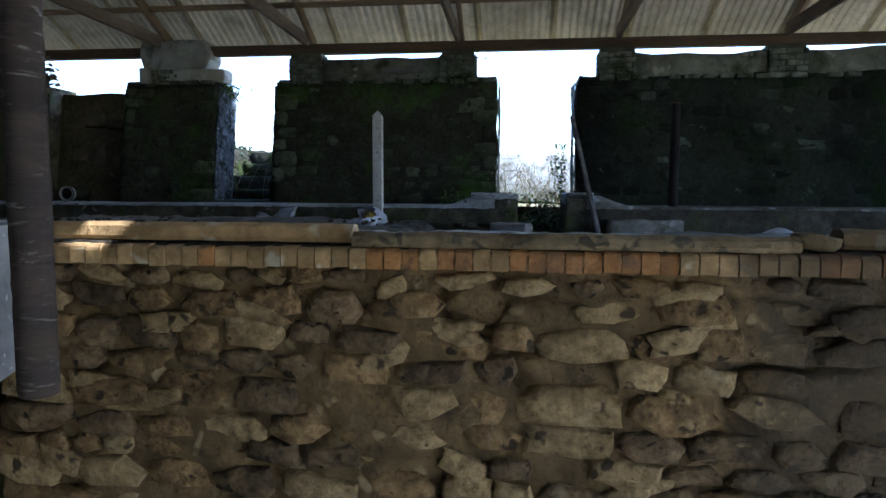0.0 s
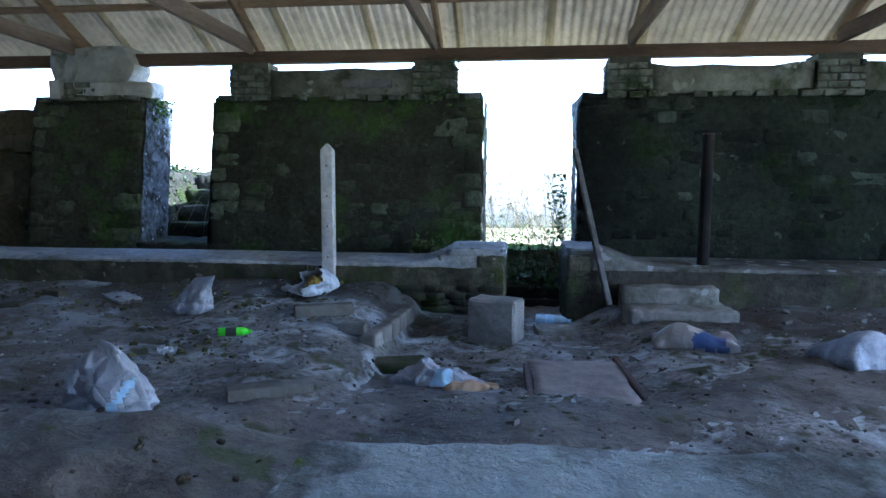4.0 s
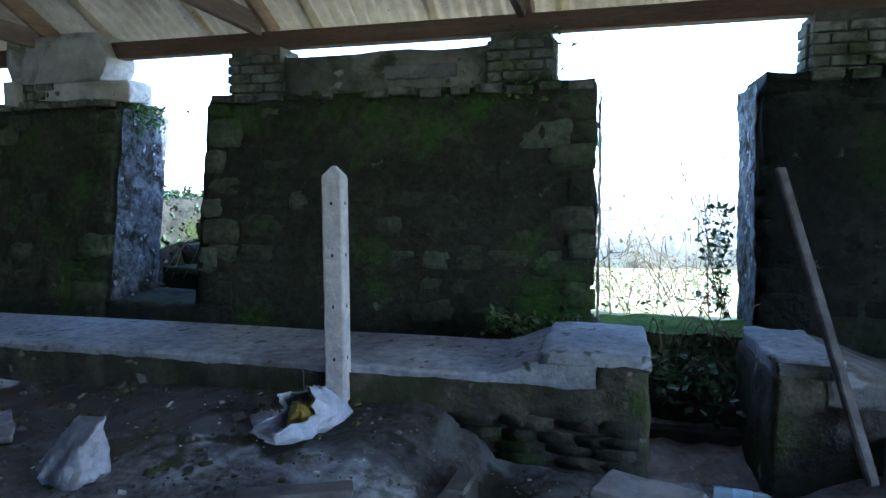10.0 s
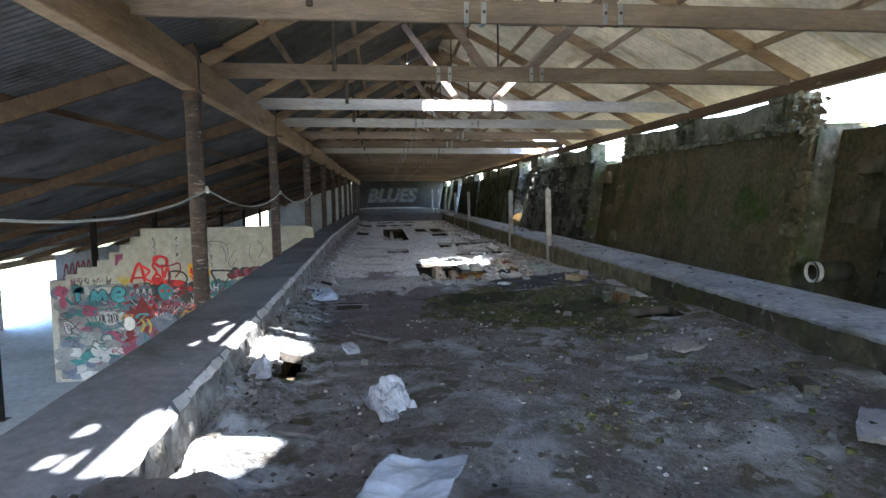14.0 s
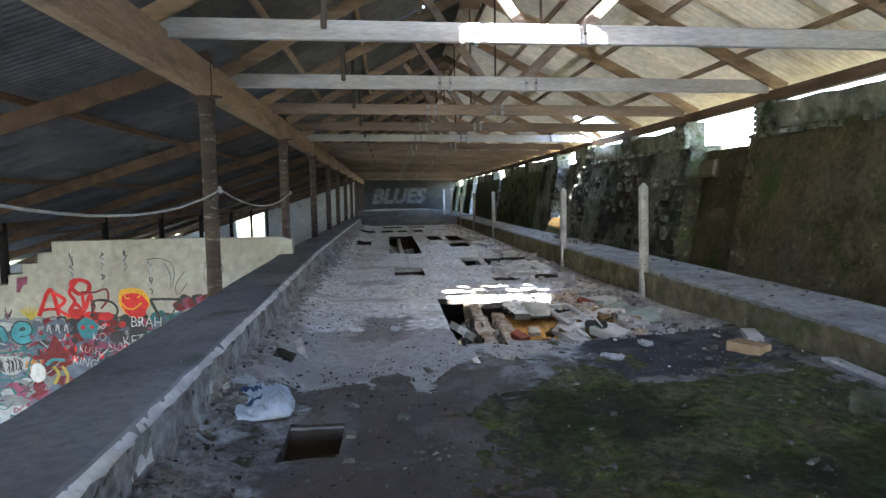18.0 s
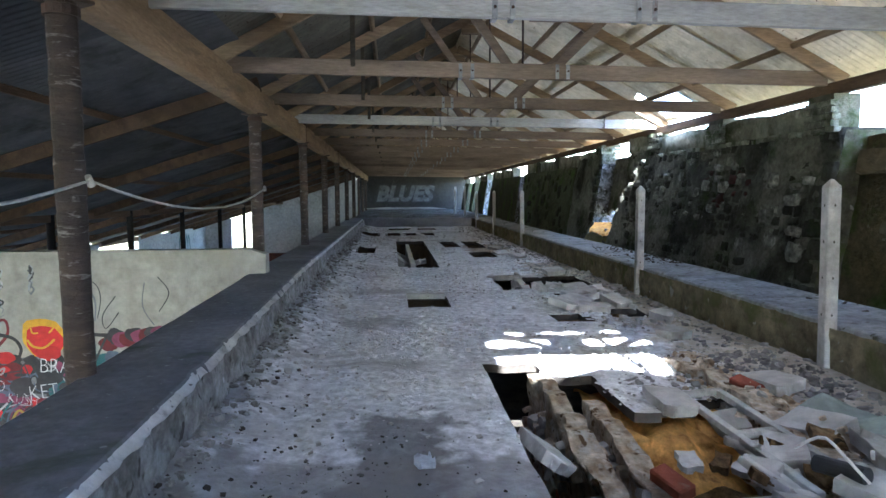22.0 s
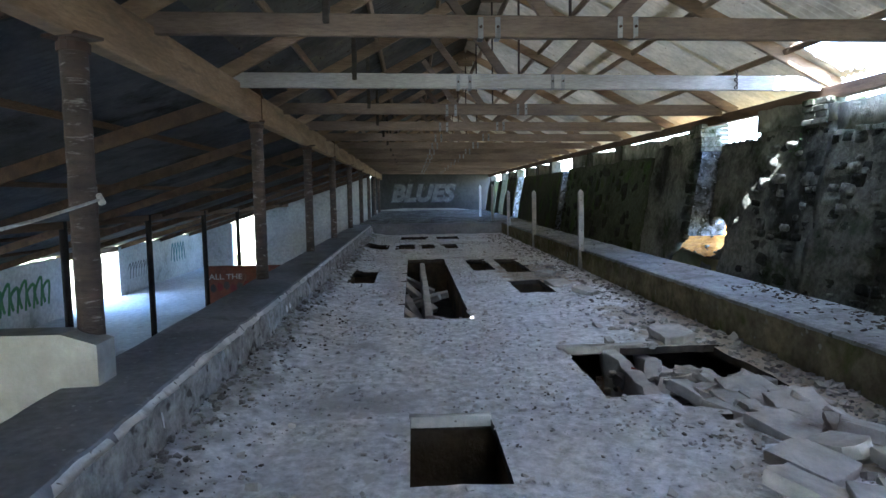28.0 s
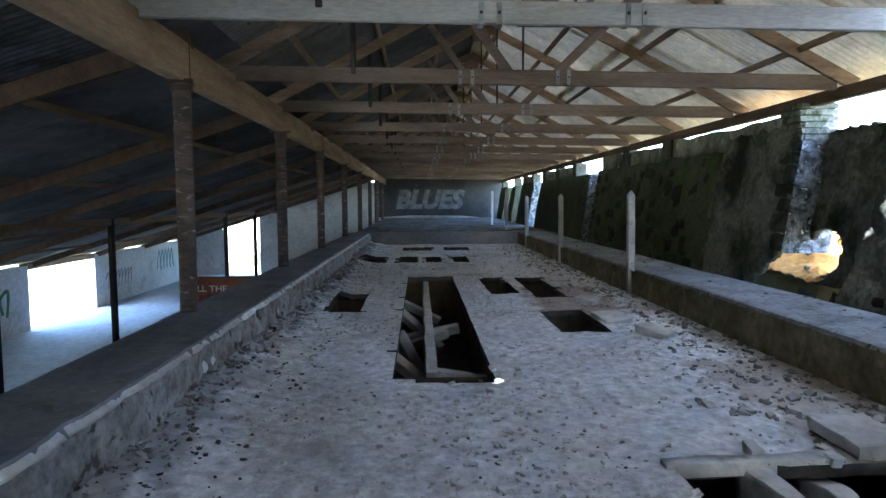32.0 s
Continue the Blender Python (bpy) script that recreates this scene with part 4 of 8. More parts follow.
for i in range(gx):
    for j in range(gz):
        x, z = grid[i, j]
        e = .10 * nz(x, z, 1, 4) + .08 * nz(x, z, 6, 10)
        low = x > -22.7 and x < -21.95 and z < .12 + .85 * (x + 22.68) + e * .6
        low = low or ((x + 21.66) / .36) ** 2 + ((z - .68) / .27) ** 2 + e * 2.0 < 1
        top = 2.20 + .05 * nz(x, 5, 2, 5) if x > -20.5 or x < -22.0 else 2.12 + .06 * nz(x, 5, 2, 6)
        if not low and z < top:
            keep[i, j] = True
vid = {}
for (i, j) in keep:
    q = []
    for di, dj in ((0, 0), (1, 0), (1, 1), (0, 1)):
        if (i + di, j + dj) not in vid:
            x, z = grid[i + di, j + dj]
            vid[i + di, j + dj] = bm.verts.new((x + .03 * nz(x, z, 3, 7), wall_y(z) + blocking_depth(x, z) + .05 * nz(x, z, 4, 3), z + .03 * nz(x, z, 9, 7)))
        q.append(vid[i + di, j + dj])
    bm.faces.new(q).smooth = True
w = part("wall_blocking_4", bm, M["wall_mid"])
so = w.modifiers.new("thickness", 'SOLIDIFY')
so.thickness = .09
so.offset = -1
tagged(w, "rubble blocking with a deep recess and a hole at its foot", "wall", kind="structure")

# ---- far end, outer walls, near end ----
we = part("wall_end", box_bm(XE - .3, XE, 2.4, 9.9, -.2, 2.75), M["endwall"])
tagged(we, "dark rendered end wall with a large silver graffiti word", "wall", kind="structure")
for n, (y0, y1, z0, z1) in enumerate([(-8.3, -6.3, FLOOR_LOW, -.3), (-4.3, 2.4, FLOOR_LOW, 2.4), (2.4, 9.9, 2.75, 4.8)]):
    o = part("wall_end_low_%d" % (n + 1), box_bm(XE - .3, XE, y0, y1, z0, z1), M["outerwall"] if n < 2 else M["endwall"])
    tagged(o, "grey rendered gable wall of the low aisle", "wall", kind="structure")
OUT = [(XE, -40.4), (-36.0, -26.0), (-22.3, -14.5), (-10.5, -6.0), (-2.0, 2.5)]
for n, (a, b) in enumerate(OUT):
    o = part("wall_south_%d" % (n + 1), face_bm(a, b, FLOOR_LOW, -.78, lambda z: -8.3, .3, .4, .004), M["outerwall"])
    tagged(o, "grey rendered outer wall with graffiti beside wide doorways", "wall", kind="structure")
for n, (a, b) in enumerate([(-40.4, -36.0), (-26.0, -22.3), (-14.5, -10.5), (-6.0, -2.0), (2.5, 6.5)]):
    o = part("lintel_%d" % (n + 1), box_bm(a, b, -8.3, -8.0, -.92, -.72), M["timber"])
    tagged(o, "timber lintel over a wide doorway", "lintel", kind="structure")

# ---- retaining wall under the kerb ----
face_wall = part("wall_retaining", box_bm(-1.95, 8.0, 3.56, 3.73, FLOOR_LOW, .19), M["mortar"])
skin("mortar_face", rough_face(-1.95, 5.0, -1.6, .19, lambda x, z: 3.508 + .016 * nz(x, z, 41, 1.4) + .08 * max(0.0, 1 - abs(nz(x * .7, z * 1.3, 43, 3.4)) / .16) * max(0.0, min(1.0, .5 + 1.4 * nz(x, z, 47, 1.9))), .026, .012), M["mortar"], face_wall, "crumbling ochre mortar between the stones")
tagged(face_wall, "tan rubble stone retaining wall with crumbling mortar", "wall", kind="structure")
face_far = part("wall_retaining_far", box_bm(XE, -1.95, 3.05, 3.3, FLOOR_LOW, .2), M["mortar"])
tagged(face_far, "rubble retaining wall below the concrete kerb", "wall", kind="structure")

# ---- roof ----
TRUSS_X = [6.15, 4.0, 1.85, -.3, -2.45, -4.6, -7.05, -9.58, -11.95, -14.3, -16.7, -19.07, -21.45]
while TRUSS_X[-1] > XE + 2.5:
    TRUSS_X.append(TRUSS_X[-1] - 2.38)
EAVE_Y, EAVE_Z = 9.85, 2.73
PLATE_Y = 3.02
SL = .53
RIDGE_Z = EAVE_Z + SL * (EAVE_Y - RIDGE_Y)
LEFT_Z = RIDGE_Z - SL * (RIDGE_Y - PLATE_Y)
LEAN = .315


def make_truss():
    t = base("roof_truss", 0, 0, 0, "weathered sawn timber roof truss resting on wall and plate", "roof truss", "roof trusses")
    part("tie_beam", beam_bm((0, 2.95, 2.745), (0, 9.72, 2.650), .06, .165), M["tie"], t)
    part("rafter", beam_bm((.05, 9.92, EAVE_Z - .11), (.05, RIDGE_Y, RIDGE_Z - .13), .05, .15), M["timber"], t)
    part("rafter", beam_bm((.05, PLATE_Y - .2, LEFT_Z - .23), (.05, RIDGE_Y, RIDGE_Z - .13), .05, .15), M["timber"], t)
    part("strut", beam_bm((-.052, RIDGE_Y + .32, 2.70), (-.052, RIDGE_Y + 1.40, 3.74), .045, .10), M["tie"], t)
    part("strut", beam_bm((-.052, RIDGE_Y - .10, 2.70), (-.052, RIDGE_Y - .98, 3.92), .045, .10), M["tie"], t)
    part("splice_plate", box_bm(-.075, -.035, RIDGE_Y - .42, RIDGE_Y + .42, 2.625, 2.775, .006), M["tie"], t)
    part("king_rod", rod_bm((.0, RIDGE_Y, 2.73), (.0, RIDGE_Y, RIDGE_Z - .15), .012), M["iron"], t)
    part("post", beam_bm((.0, 4.35, 2.73), (.0, 4.35, LEFT_Z + SL * (4.35 - PLATE_Y) - .2), .05, .10), M["dark_timber"], t)
    part("ridge_block", box_bm(-.03, .07, RIDGE_Y - .16, RIDGE_Y + .16, RIDGE_Z - .40, RIDGE_Z - .24, .01), M["timber"], t)
    for y in (6.58, 6.70, 5.51, 5.64):
        part("bracket", box_bm(-.081, .036, y - .020, y + .020, 2.615, 2.775, .004), M["bracket"], t)
        part("bolt", rod_bm((.036, y, 2.70), (.048, y, 2.70), .012, .012, 6), M["iron"], t)
    return t


truss = make_truss()
truss.matrix_basis = pose(TRUSS_X[0], 0, zr(TRUSS_X[0]))
pale_ties = []
for x in TRUSS_X[1:]:
    t = copy_thing(truss, pose(x, 0, zr(x)))
    if x in (-9.58, -11.95, -19.07):
        pale_ties.extend(t.children)
for ob in pale_ties:
    if ob.name.startswith("tie_beam"):
        ob.data = ob.data.copy()
        ob.data.materials.clear()
        ob.data.materials.append(M["tie_pale"])
        ob["label"] = "pale bleached tie beam"
chain = base("hanging_chain", -19.07, 8.70, 2.56, "short rusty chain looped over a tie beam", "chain")
for k in range(5):
    q = bmesh.new()
    bmesh.ops.create_cone(q, cap_ends=False, segments=10, radius1=.022, radius2=.022, depth=.012, matrix=Matrix.Rotation(math.pi / 2, 4, 'X' if k % 2 else 'Y'))
    ob = part("link", q, M["iron"], chain)
    ob.matrix_basis = Matrix.Translation((.04, .01 * (k % 2), .20 - .045 * k))
    so = ob.modifiers.new("thickness", 'SOLIDIFY')
    so.thickness = .008


def long_beam(name, x0, x1, y, z, w, h, material, label, tilt=0.0):
    bm = bmesh.new()
    m = Matrix.Rotation(tilt, 4, 'X')
    for a, b in ((x0, max(x1, -8.0)), (-8.0, x1)):
        if a > b:
            n0, n1 = Vector((a, y, z + zr(a))), Vector((b, y, z + zr(b)))
            d = n1 - n0
            add_box(bm, -d.length / 2, d.length / 2, -w / 2, w / 2, -h / 2, h / 2, .008,
                    Matrix.Translation((n0 + n1) / 2) @ d.to_track_quat('X', 'Z').to_matrix().to_4x4() @ m)
    return tagged(part(name, bm, material), label, "beam")


long_beam("wall_plate", 8.0, XE, 9.80, 2.535, .12, .14, M["plate"], "brown timber wall plate above the stone wall")
long_beam("aisle_beam", 8.0, XE, PLATE_Y, 2.55, .13, .34, M["timber"], "deep sawn timber beam carried on pipe posts")
for y in (9.25, 8.3, 7.35, 6.5):
    long_beam("purlin", 8.0, XE, y, EAVE_Z + SL * (EAVE_Y - y) - .045, .05, .075, M["timber"], "sawn timber purlin under the roof sheets", -math.atan(SL))
for y in (3.6, 4.5, 5.4):
    long_beam("purlin", 8.0, XE, y, LEFT_Z + SL * (y - PLATE_Y) - .045, .05, .075, M["timber"], "sawn timber purlin under the roof sheets", math.atan(SL))
for y in (1.2, -.9, -4.6, -6.6):
    long_beam("purlin", 8.0, XE, y, LEFT_Z - LEAN * (PLATE_Y - y) - .05, .06, .085, M["plate"], "brown timber purlin under the low roof", math.atan(LEAN))


def make_lean_rafter():
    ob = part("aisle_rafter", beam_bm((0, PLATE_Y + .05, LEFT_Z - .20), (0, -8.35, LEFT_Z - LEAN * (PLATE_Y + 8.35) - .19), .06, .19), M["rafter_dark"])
    return tagged(ob, "brown timber rafter of the low aisle roof", "rafter", "aisle rafters")


LP_X = [3.4, -1.32, -6.24, -10.84, -15.62, -20.0, -23.9, -27.6, -31.8, -36.2, -40.6, -45.0, -49.2]
lr = make_lean_rafter()
lr.matrix_basis = pose(LP_X[0], 0, 0)
for x in LP_X[1:]:
    copy_thing(lr, pose(x - .1, 0, zr(x)))


def corrugated(width, length, pitch=.1022, amp=.020):
    """A roof sheet: waves across x, running down y from 0."""
    n = int(width / pitch * 6)
    verts, faces = [], []
    for i in range(n + 1):
        x = width * i / n
        z = amp * math.cos(2 * math.pi * x / pitch)
        verts += [(x, 0, z), (x, -length, z)]
    for i in range(n):
        faces.append((2 * i, 2 * i + 1, 2 * i + 3, 2 * i + 2))
    me = bpy.data.meshes.new("sheet")
    me.from_pydata(verts, [], faces)
    me.polygons.foreach_set("use_smooth", [True] * len(me.polygons))
    return me


SW = 1.022


def roof_plane(name, label, y_top, z_top, slope, down, lengths, material, gone, amp=.020):
    """Rows of sheets from the top edge down; down is +1 or -1 along y. gone: rows and columns that have fallen."""
    root = base(name, 0, 0, 0, label, "roof", kind="structure")
    ang = math.atan(slope)
    pos = 0.0
    for r, ln in enumerate(lengths):
        me = corrugated(SW + (.1022 if amp > .01 else .2044), ln + .14, amp=amp)
        me.materials.append(material)
        y = y_top + down * pos * math.cos(ang)
        z = z_top - pos * math.sin(ang) + (.012 if amp > .01 else -.005) * (len(lengths) - r)
        k = 0
        x = 8.2
        while x > XE - .3:
            if (r, k) not in gone:
                rot = Matrix.Rotation(-ang if down < 0 else ang, 4, 'X')
                m = Matrix.Translation((x - SW, y, z + zr(x) + (.004 if amp > .01 else .001) * (k % 2)))
                if down < 0:
                    m = m @ Matrix.Rotation(ang, 4, 'X')
                else:
                    m = m @ Matrix.Rotation(math.pi, 4, 'Z') @ Matrix.Rotation(ang, 4, 'X') @ Matrix.Translation((-SW, 0, 0))
                piece("sheet", me, root, m)
            x -= SW
            k += 1
        pos += ln
    return root


def col(x):
    return int((8.2 - x) / SW)


GONE_R = {(0, col(-6.6)), (0, col(-7.6)), (0, col(-8.6)), (1, col(-17.4)), (1, col(-18.6))}
GONE_L = {(1, col(.1)), (1, col(-1.5)), (1, col(-.5)), (1, col(1.5)), (0, col(-6.6)), (0, col(-7.6)), (0, col(-8.6)), (0, col(-14.8))}
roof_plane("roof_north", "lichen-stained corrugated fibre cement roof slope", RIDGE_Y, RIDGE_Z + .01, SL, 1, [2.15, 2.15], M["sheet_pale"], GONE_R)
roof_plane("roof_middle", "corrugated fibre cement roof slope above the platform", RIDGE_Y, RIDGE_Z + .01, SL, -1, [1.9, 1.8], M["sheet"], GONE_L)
roof_plane("roof_south", "shade-coloured corrugated roof slope over the low aisle", PLATE_Y + .15, LEFT_Z + .04, LEAN, -1, [2.4, 2.4, 2.4, 2.4, 2.55], M["sheet_shaded"], set(), .007)


def short_sheet(root, x, y0, y1, down):
    """What is left of a broken sheet, between two distances across the slope."""
    ang = math.atan(SL)
    ln = abs(y1 - y0) / math.cos(ang)
    me = corrugated(SW + .05, ln)
    me.materials.append(M["sheet_pale"] if down > 0 else M["sheet"])
    z = RIDGE_Z + .03 - SL * abs(y0 - RIDGE_Y)
    m = Matrix.Translation((x - SW, y0, z + zr(x)))
    if down < 0:
        m = m @ Matrix.Rotation(ang, 4, 'X')
    else:
        m = m @ Matrix.Rotation(math.pi, 4, 'Z') @ Matrix.Rotation(ang, 4, 'X') @ Matrix.Translation((-SW, 0, 0))
    piece("broken_sheet", me, root, m)


def col_x(k):
    return 8.2 - SW * k


roof_n, roof_m = bpy.data.objects["roof_north"], bpy.data.objects["roof_middle"]
short_sheet(roof_n, col_x(col(-17.4)), 8.05, 9.32, 1)


def torn_sheet(root, x, y0, y1, down, holes):
    """A roof sheet with ragged holes, each given as centre x, y and half-widths."""
    ang = math.atan(SL)
    nx, ny = 56, int(abs(y1 - y0) / .028)
    zt = RIDGE_Z + .03 + zr(x)
    verts, faces = [], []
    for i in range(nx + 1):
        for j in range(ny + 1):
            xx, yy = x - SW - .02 + (SW + .05) * i / nx, y0 + (y1 - y0) * j / ny
            verts.append((xx, yy, zt - SL * abs(yy - RIDGE_Y) + .020 * math.cos(2 * math.pi * xx / .1022)))
    for i in range(nx):
        for j in range(ny):
            a = i * (ny + 1) + j
            cx, cy = verts[a][0], verts[a][1]
            if not any(abs((cx - h[0] + (.57 * abs(cy - RIDGE_Y) if len(h) > 4 else 0.0)) / h[2]) ** (h[4] if len(h) > 4 else 2)
                       + abs((cy - h[1]) / h[3]) ** (h[4] if len(h) > 4 else 2) + (.25 if len(h) > 4 else .55) * nz(cx, cy, h[0], 5.0) < 1 for h in holes):
                faces.append((a, a + ny + 1, a + ny + 2, a + 1))
    me = bpy.data.meshes.new("broken_sheet")
    me.from_pydata(verts, [], faces)
    me.polygons.foreach_set("use_smooth", [True] * len(faces))
    me.materials.append(M["sheet_pale"] if down > 0 else M["sheet"])
    ob = new("broken_sheet", me)
    ob.parent = root
    return ob


HOLES_L = [(.87, 3.85, .40, .30), (.93, 3.47, .07, .035), (.60, 3.47, .06, .035), (1.74, 3.42, .10, .13),
           (-1.33, 3.84, .50, .29), (-1.05, 3.46, .07, .035), (-1.75, 3.46, .06, .035)]
for xq in (1.5, .1, -.5, -1.5):
    torn_sheet(roof_m, col_x(col(xq)), 4.54, 2.98, -1, HOLES_L)
# the large break at the ridge, slanting across both slopes, and the slots beside it; last number: how square the hole is
BREAK = [(-7.10, 6.05, .42, .66, 5), (-7.79, 5.71, .13, .27, 4), (-7.79, 6.60, .13, .30, 4), (-8.17, 5.74, .045, .10, 2), (-8.19, 6.20, .040, .24, 2), (-8.18, 6.66, .040, .10, 2)]
for xq in (-6.6, -7.6, -8.6):
    torn_sheet(roof_m, col_x(col(xq)), RIDGE_Y, 4.50, -1, BREAK)
    torn_sheet(roof_n, col_x(col(xq)), RIDGE_Y, 8.12, 1, BREAK)
torn_sheet(roof_n, col_x(col(-18.6)), 8.05, 9.95, 1, [(-18.54, 9.54, .35, .42)])
rooflight = corrugated(SW + .05, .70)
rooflight.materials.append(M["rooflight"])
piece("rooflight", rooflight, roof_n, Matrix.Translation((col_x(col(-17.4)) - SW, 9.30, RIDGE_Z + .02 - SL * (9.30 - RIDGE_Y) + zr(-17.8))) @ Matrix.Rotation(math.pi, 4, 'Z') @ Matrix.Rotation(math.atan(SL), 4, 'X') @ Matrix.Translation((-SW, 0, 0)))
torn_sheet(roof_m, col_x(col(-14.8)), RIDGE_Y, 4.50, -1, [(-14.34, 5.45, .055, .055)])

# near end of the building, behind the walk: unseen wall added to cut light
ne = part("wall_near_end", box_bm(XW, XW + .3, 6.3, 10.3, FLOOR_LOW, 4.6), M["outerwall"])
tagged(ne, "unseen plain grey wall added to cut light from the open end", "wall", kind="structure")

# ---- ridge caps ----
def ridge_cap_mesh():
    verts, faces = [], []
    prof = [(-.30, -.16), (-.16, -.055), (-.09, .02), (-.05, .06), (0, .078), (.05, .06), (.09, .02), (.16, -.055), (.30, -.16)]
    for x in (0, 1.07):
        verts += [(x, y, z) for y, z in prof]
    for i in range(8):
        faces.append((i, i + 1, i + 10, i + 9))
    me = bpy.data.meshes.new("ridge_cap")
    me.from_pydata(verts, [], faces)
    me.materials.append(M["cap"])
    return me


caps = base("roof_ridge", 0, 0, 0, "row of rolled fibre cement ridge caps", "roof", kind="structure")
cap_me = ridge_cap_mesh()
for k in range(59):
    x = 8.2 - SW * (k + 1)
    if not -8.7 < x + .5 < -6.4:
        piece("ridge_cap", cap_me, caps, pose(x, RIDGE_Y, RIDGE_Z + .05 + zr(x) + .004 * (k % 2)))

piece("ridge_cap", cap_me, caps, pose(-8.05, RIDGE_Y + .02, RIDGE_Z + .05, 0, 0, 1.5) @ Matrix.Diagonal((.40, .30, 1, 1)))

# ---- brickwork and panels on the stone wall ----
brick_me = mesh_from(box_bm(-.105, .105, -.05, .05, -.032, .032, .006), "brick", M["brick_grey"])


def owner(x):
    for a, b, top, w in WALLS:
        if a - .02 <= x <= b + .02:
            return a, b, top, w
    return None


rb = random.Random(4)
edges = []
for tx in TRUSS_X:
    o = owner(tx)
    if not o or tx < XE + 1:
        continue
    a, b, top, w = o
    x0, x1 = max(a + .02, tx - .24), min(b - .02, tx + .24)
    zt = 2.47 + zr(tx)
    edges.append((x0, x1, w, a, b))
    part("brick_pier", box_bm(x0 + .02, x1 - .02, 9.66, 9.98, top - .08, zt - .01), M["old_mortar"], w)
    if tx > -24:
        rows = int((zt - top + .05) / .075)
        for r in range(rows):
            z = top - .02 + .075 * r
            xs = x0 - (.10 if r % 2 else 0.0)
            while xs < x1 - .03:
                xa, xb = max(xs, x0), min(xs + .205, x1)
                if xb - xa > .05:
                    s = (xb - xa) / .215
                    piece("brick", brick_me, w, pose((xa + xb) / 2, 9.675 + rb.uniform(-.012, .012), z, rb.uniform(-2, 2), 0, rb.uniform(-2, 2)) @ Matrix.Diagonal((s, 1, 1, 1)))
                xs += .215
            for side, xq in ((-1, x0), (1, x1)):
                if (side > 0 and xq > b - .1) or (side < 0 and xq < a + .1) or tx > -14:
                    piece("brick", brick_me, w, pose(xq + side * -.03, 9.80, z, 0, 0, 90 + rb.uniform(-2, 2)))
for (x0, x1, w, a, b), (u0, u1, w2, a2, b2) in zip(edges, edges[1:]):
    if w is w2:
        z = 2.405 + zr(x0) - rb.uniform(0, .03)
        part("cast_panel", face_bm(u1 + .005, x0 - .005, 2.0, z, lambda q: 9.69, .16, .2, .006), M["panel"], w)
for (a, b, top, w) in WALLS:
    mine = [e for e in edges if e[2] is w]
    if mine and a > -30 and a not in (1.33,):
        lo = min(e[0] for e in mine)
        if lo - a > .4:
            part("cast_panel", face_bm(a + .06, lo - .005, 2.0, 2.40 + zr(a), lambda q: 9.69, .16, .2, .006), M["panel"], w)

for (a, b, top, w) in WALLS[:5]:
    xs = a + .05
    while xs < min(b, 5.0) - .15:
        if rb.random() < .8:
            piece("brick", brick_me, w, pose(xs + .1, 9.615 + rb.uniform(-.02, .03), top - .035 + rb.uniform(-.012, .01), rb.uniform(-5, 5), rb.uniform(-3, 3), rb.uniform(-5, 5)) @ Matrix.Diagonal((rb.uniform(.6, 1.0), 1, rb.uniform(.8, 1.0), 1)))
        xs += .22
blk = tagged(part("capping_block", face_bm(-4.88, -3.92, 2.26, 2.66, lambda z: 9.60, .36, .06, .02, (.10, .16)), M["render_white"]),
             "pale grey cast block capping the stone wall pier", "concrete block")
piece("base_course", mesh_from(rough_box(-4.65, -3.66, 9.62, 9.95, 2.08, 2.27, .022, 9, 3.0), "base_course", M["render_white"]), blk, Matrix.Identity(4))
jb = base("junction_box", -4.83, 9.60, 2.16, "small white plastic junction box with a dangling cable", "junction box")
part("box", box_bm(-.07, .07, -.06, .03, -.10, .12, .012), M["render_white"], jb)
wire("cable", [(0, -.03, -.08), (.01, -.05, -.2), (.04, -.03, -.3), (.03, -.02, -.42)], .006, M["black"], jb)
part("fixing_board", box_bm(-1.35, -.78, 9.655, 9.685, 2.16, 2.26, .004), M["cane"], WALLS[1][3], "weathered board nailed to the wall")

# ---- stones standing proud of the wall ----
rs = random.Random(11)


def scatter_stones(w, a, b, z0, z1, n, kinds, size=(.20, .52), proud=.03):
    done = []
    tries = 0
    while len(done) < n and tries < n * 12:
        tries += 1
        sx = rs.uniform(*size)
        sz = sx * rs.uniform(.5, .85)
        x, z = rs.uniform(a + sx / 2, b - sx / 2), rs.uniform(z0 + sz / 2, z1 - sz / 2)
        if any(abs(x - q[0]) < (sx + q[2]) * .47 and abs(z - q[1]) < (sz + q[3]) * .47 for q in done):
            continue
        done.append((x, z, sx, sz))
        k = rs.choice(kinds)
        piece("stone", stone_mesh(k, rs.randrange(7), rs.random() < .25), w,
              pose(x, wall_y(z) + .100 - proud * rs.uniform(.0, 1.0), z, -9.5, rs.uniform(-6, 6), rs.uniform(-4, 4)) @ Matrix.Diagonal((sx, .20, sz, 1)))


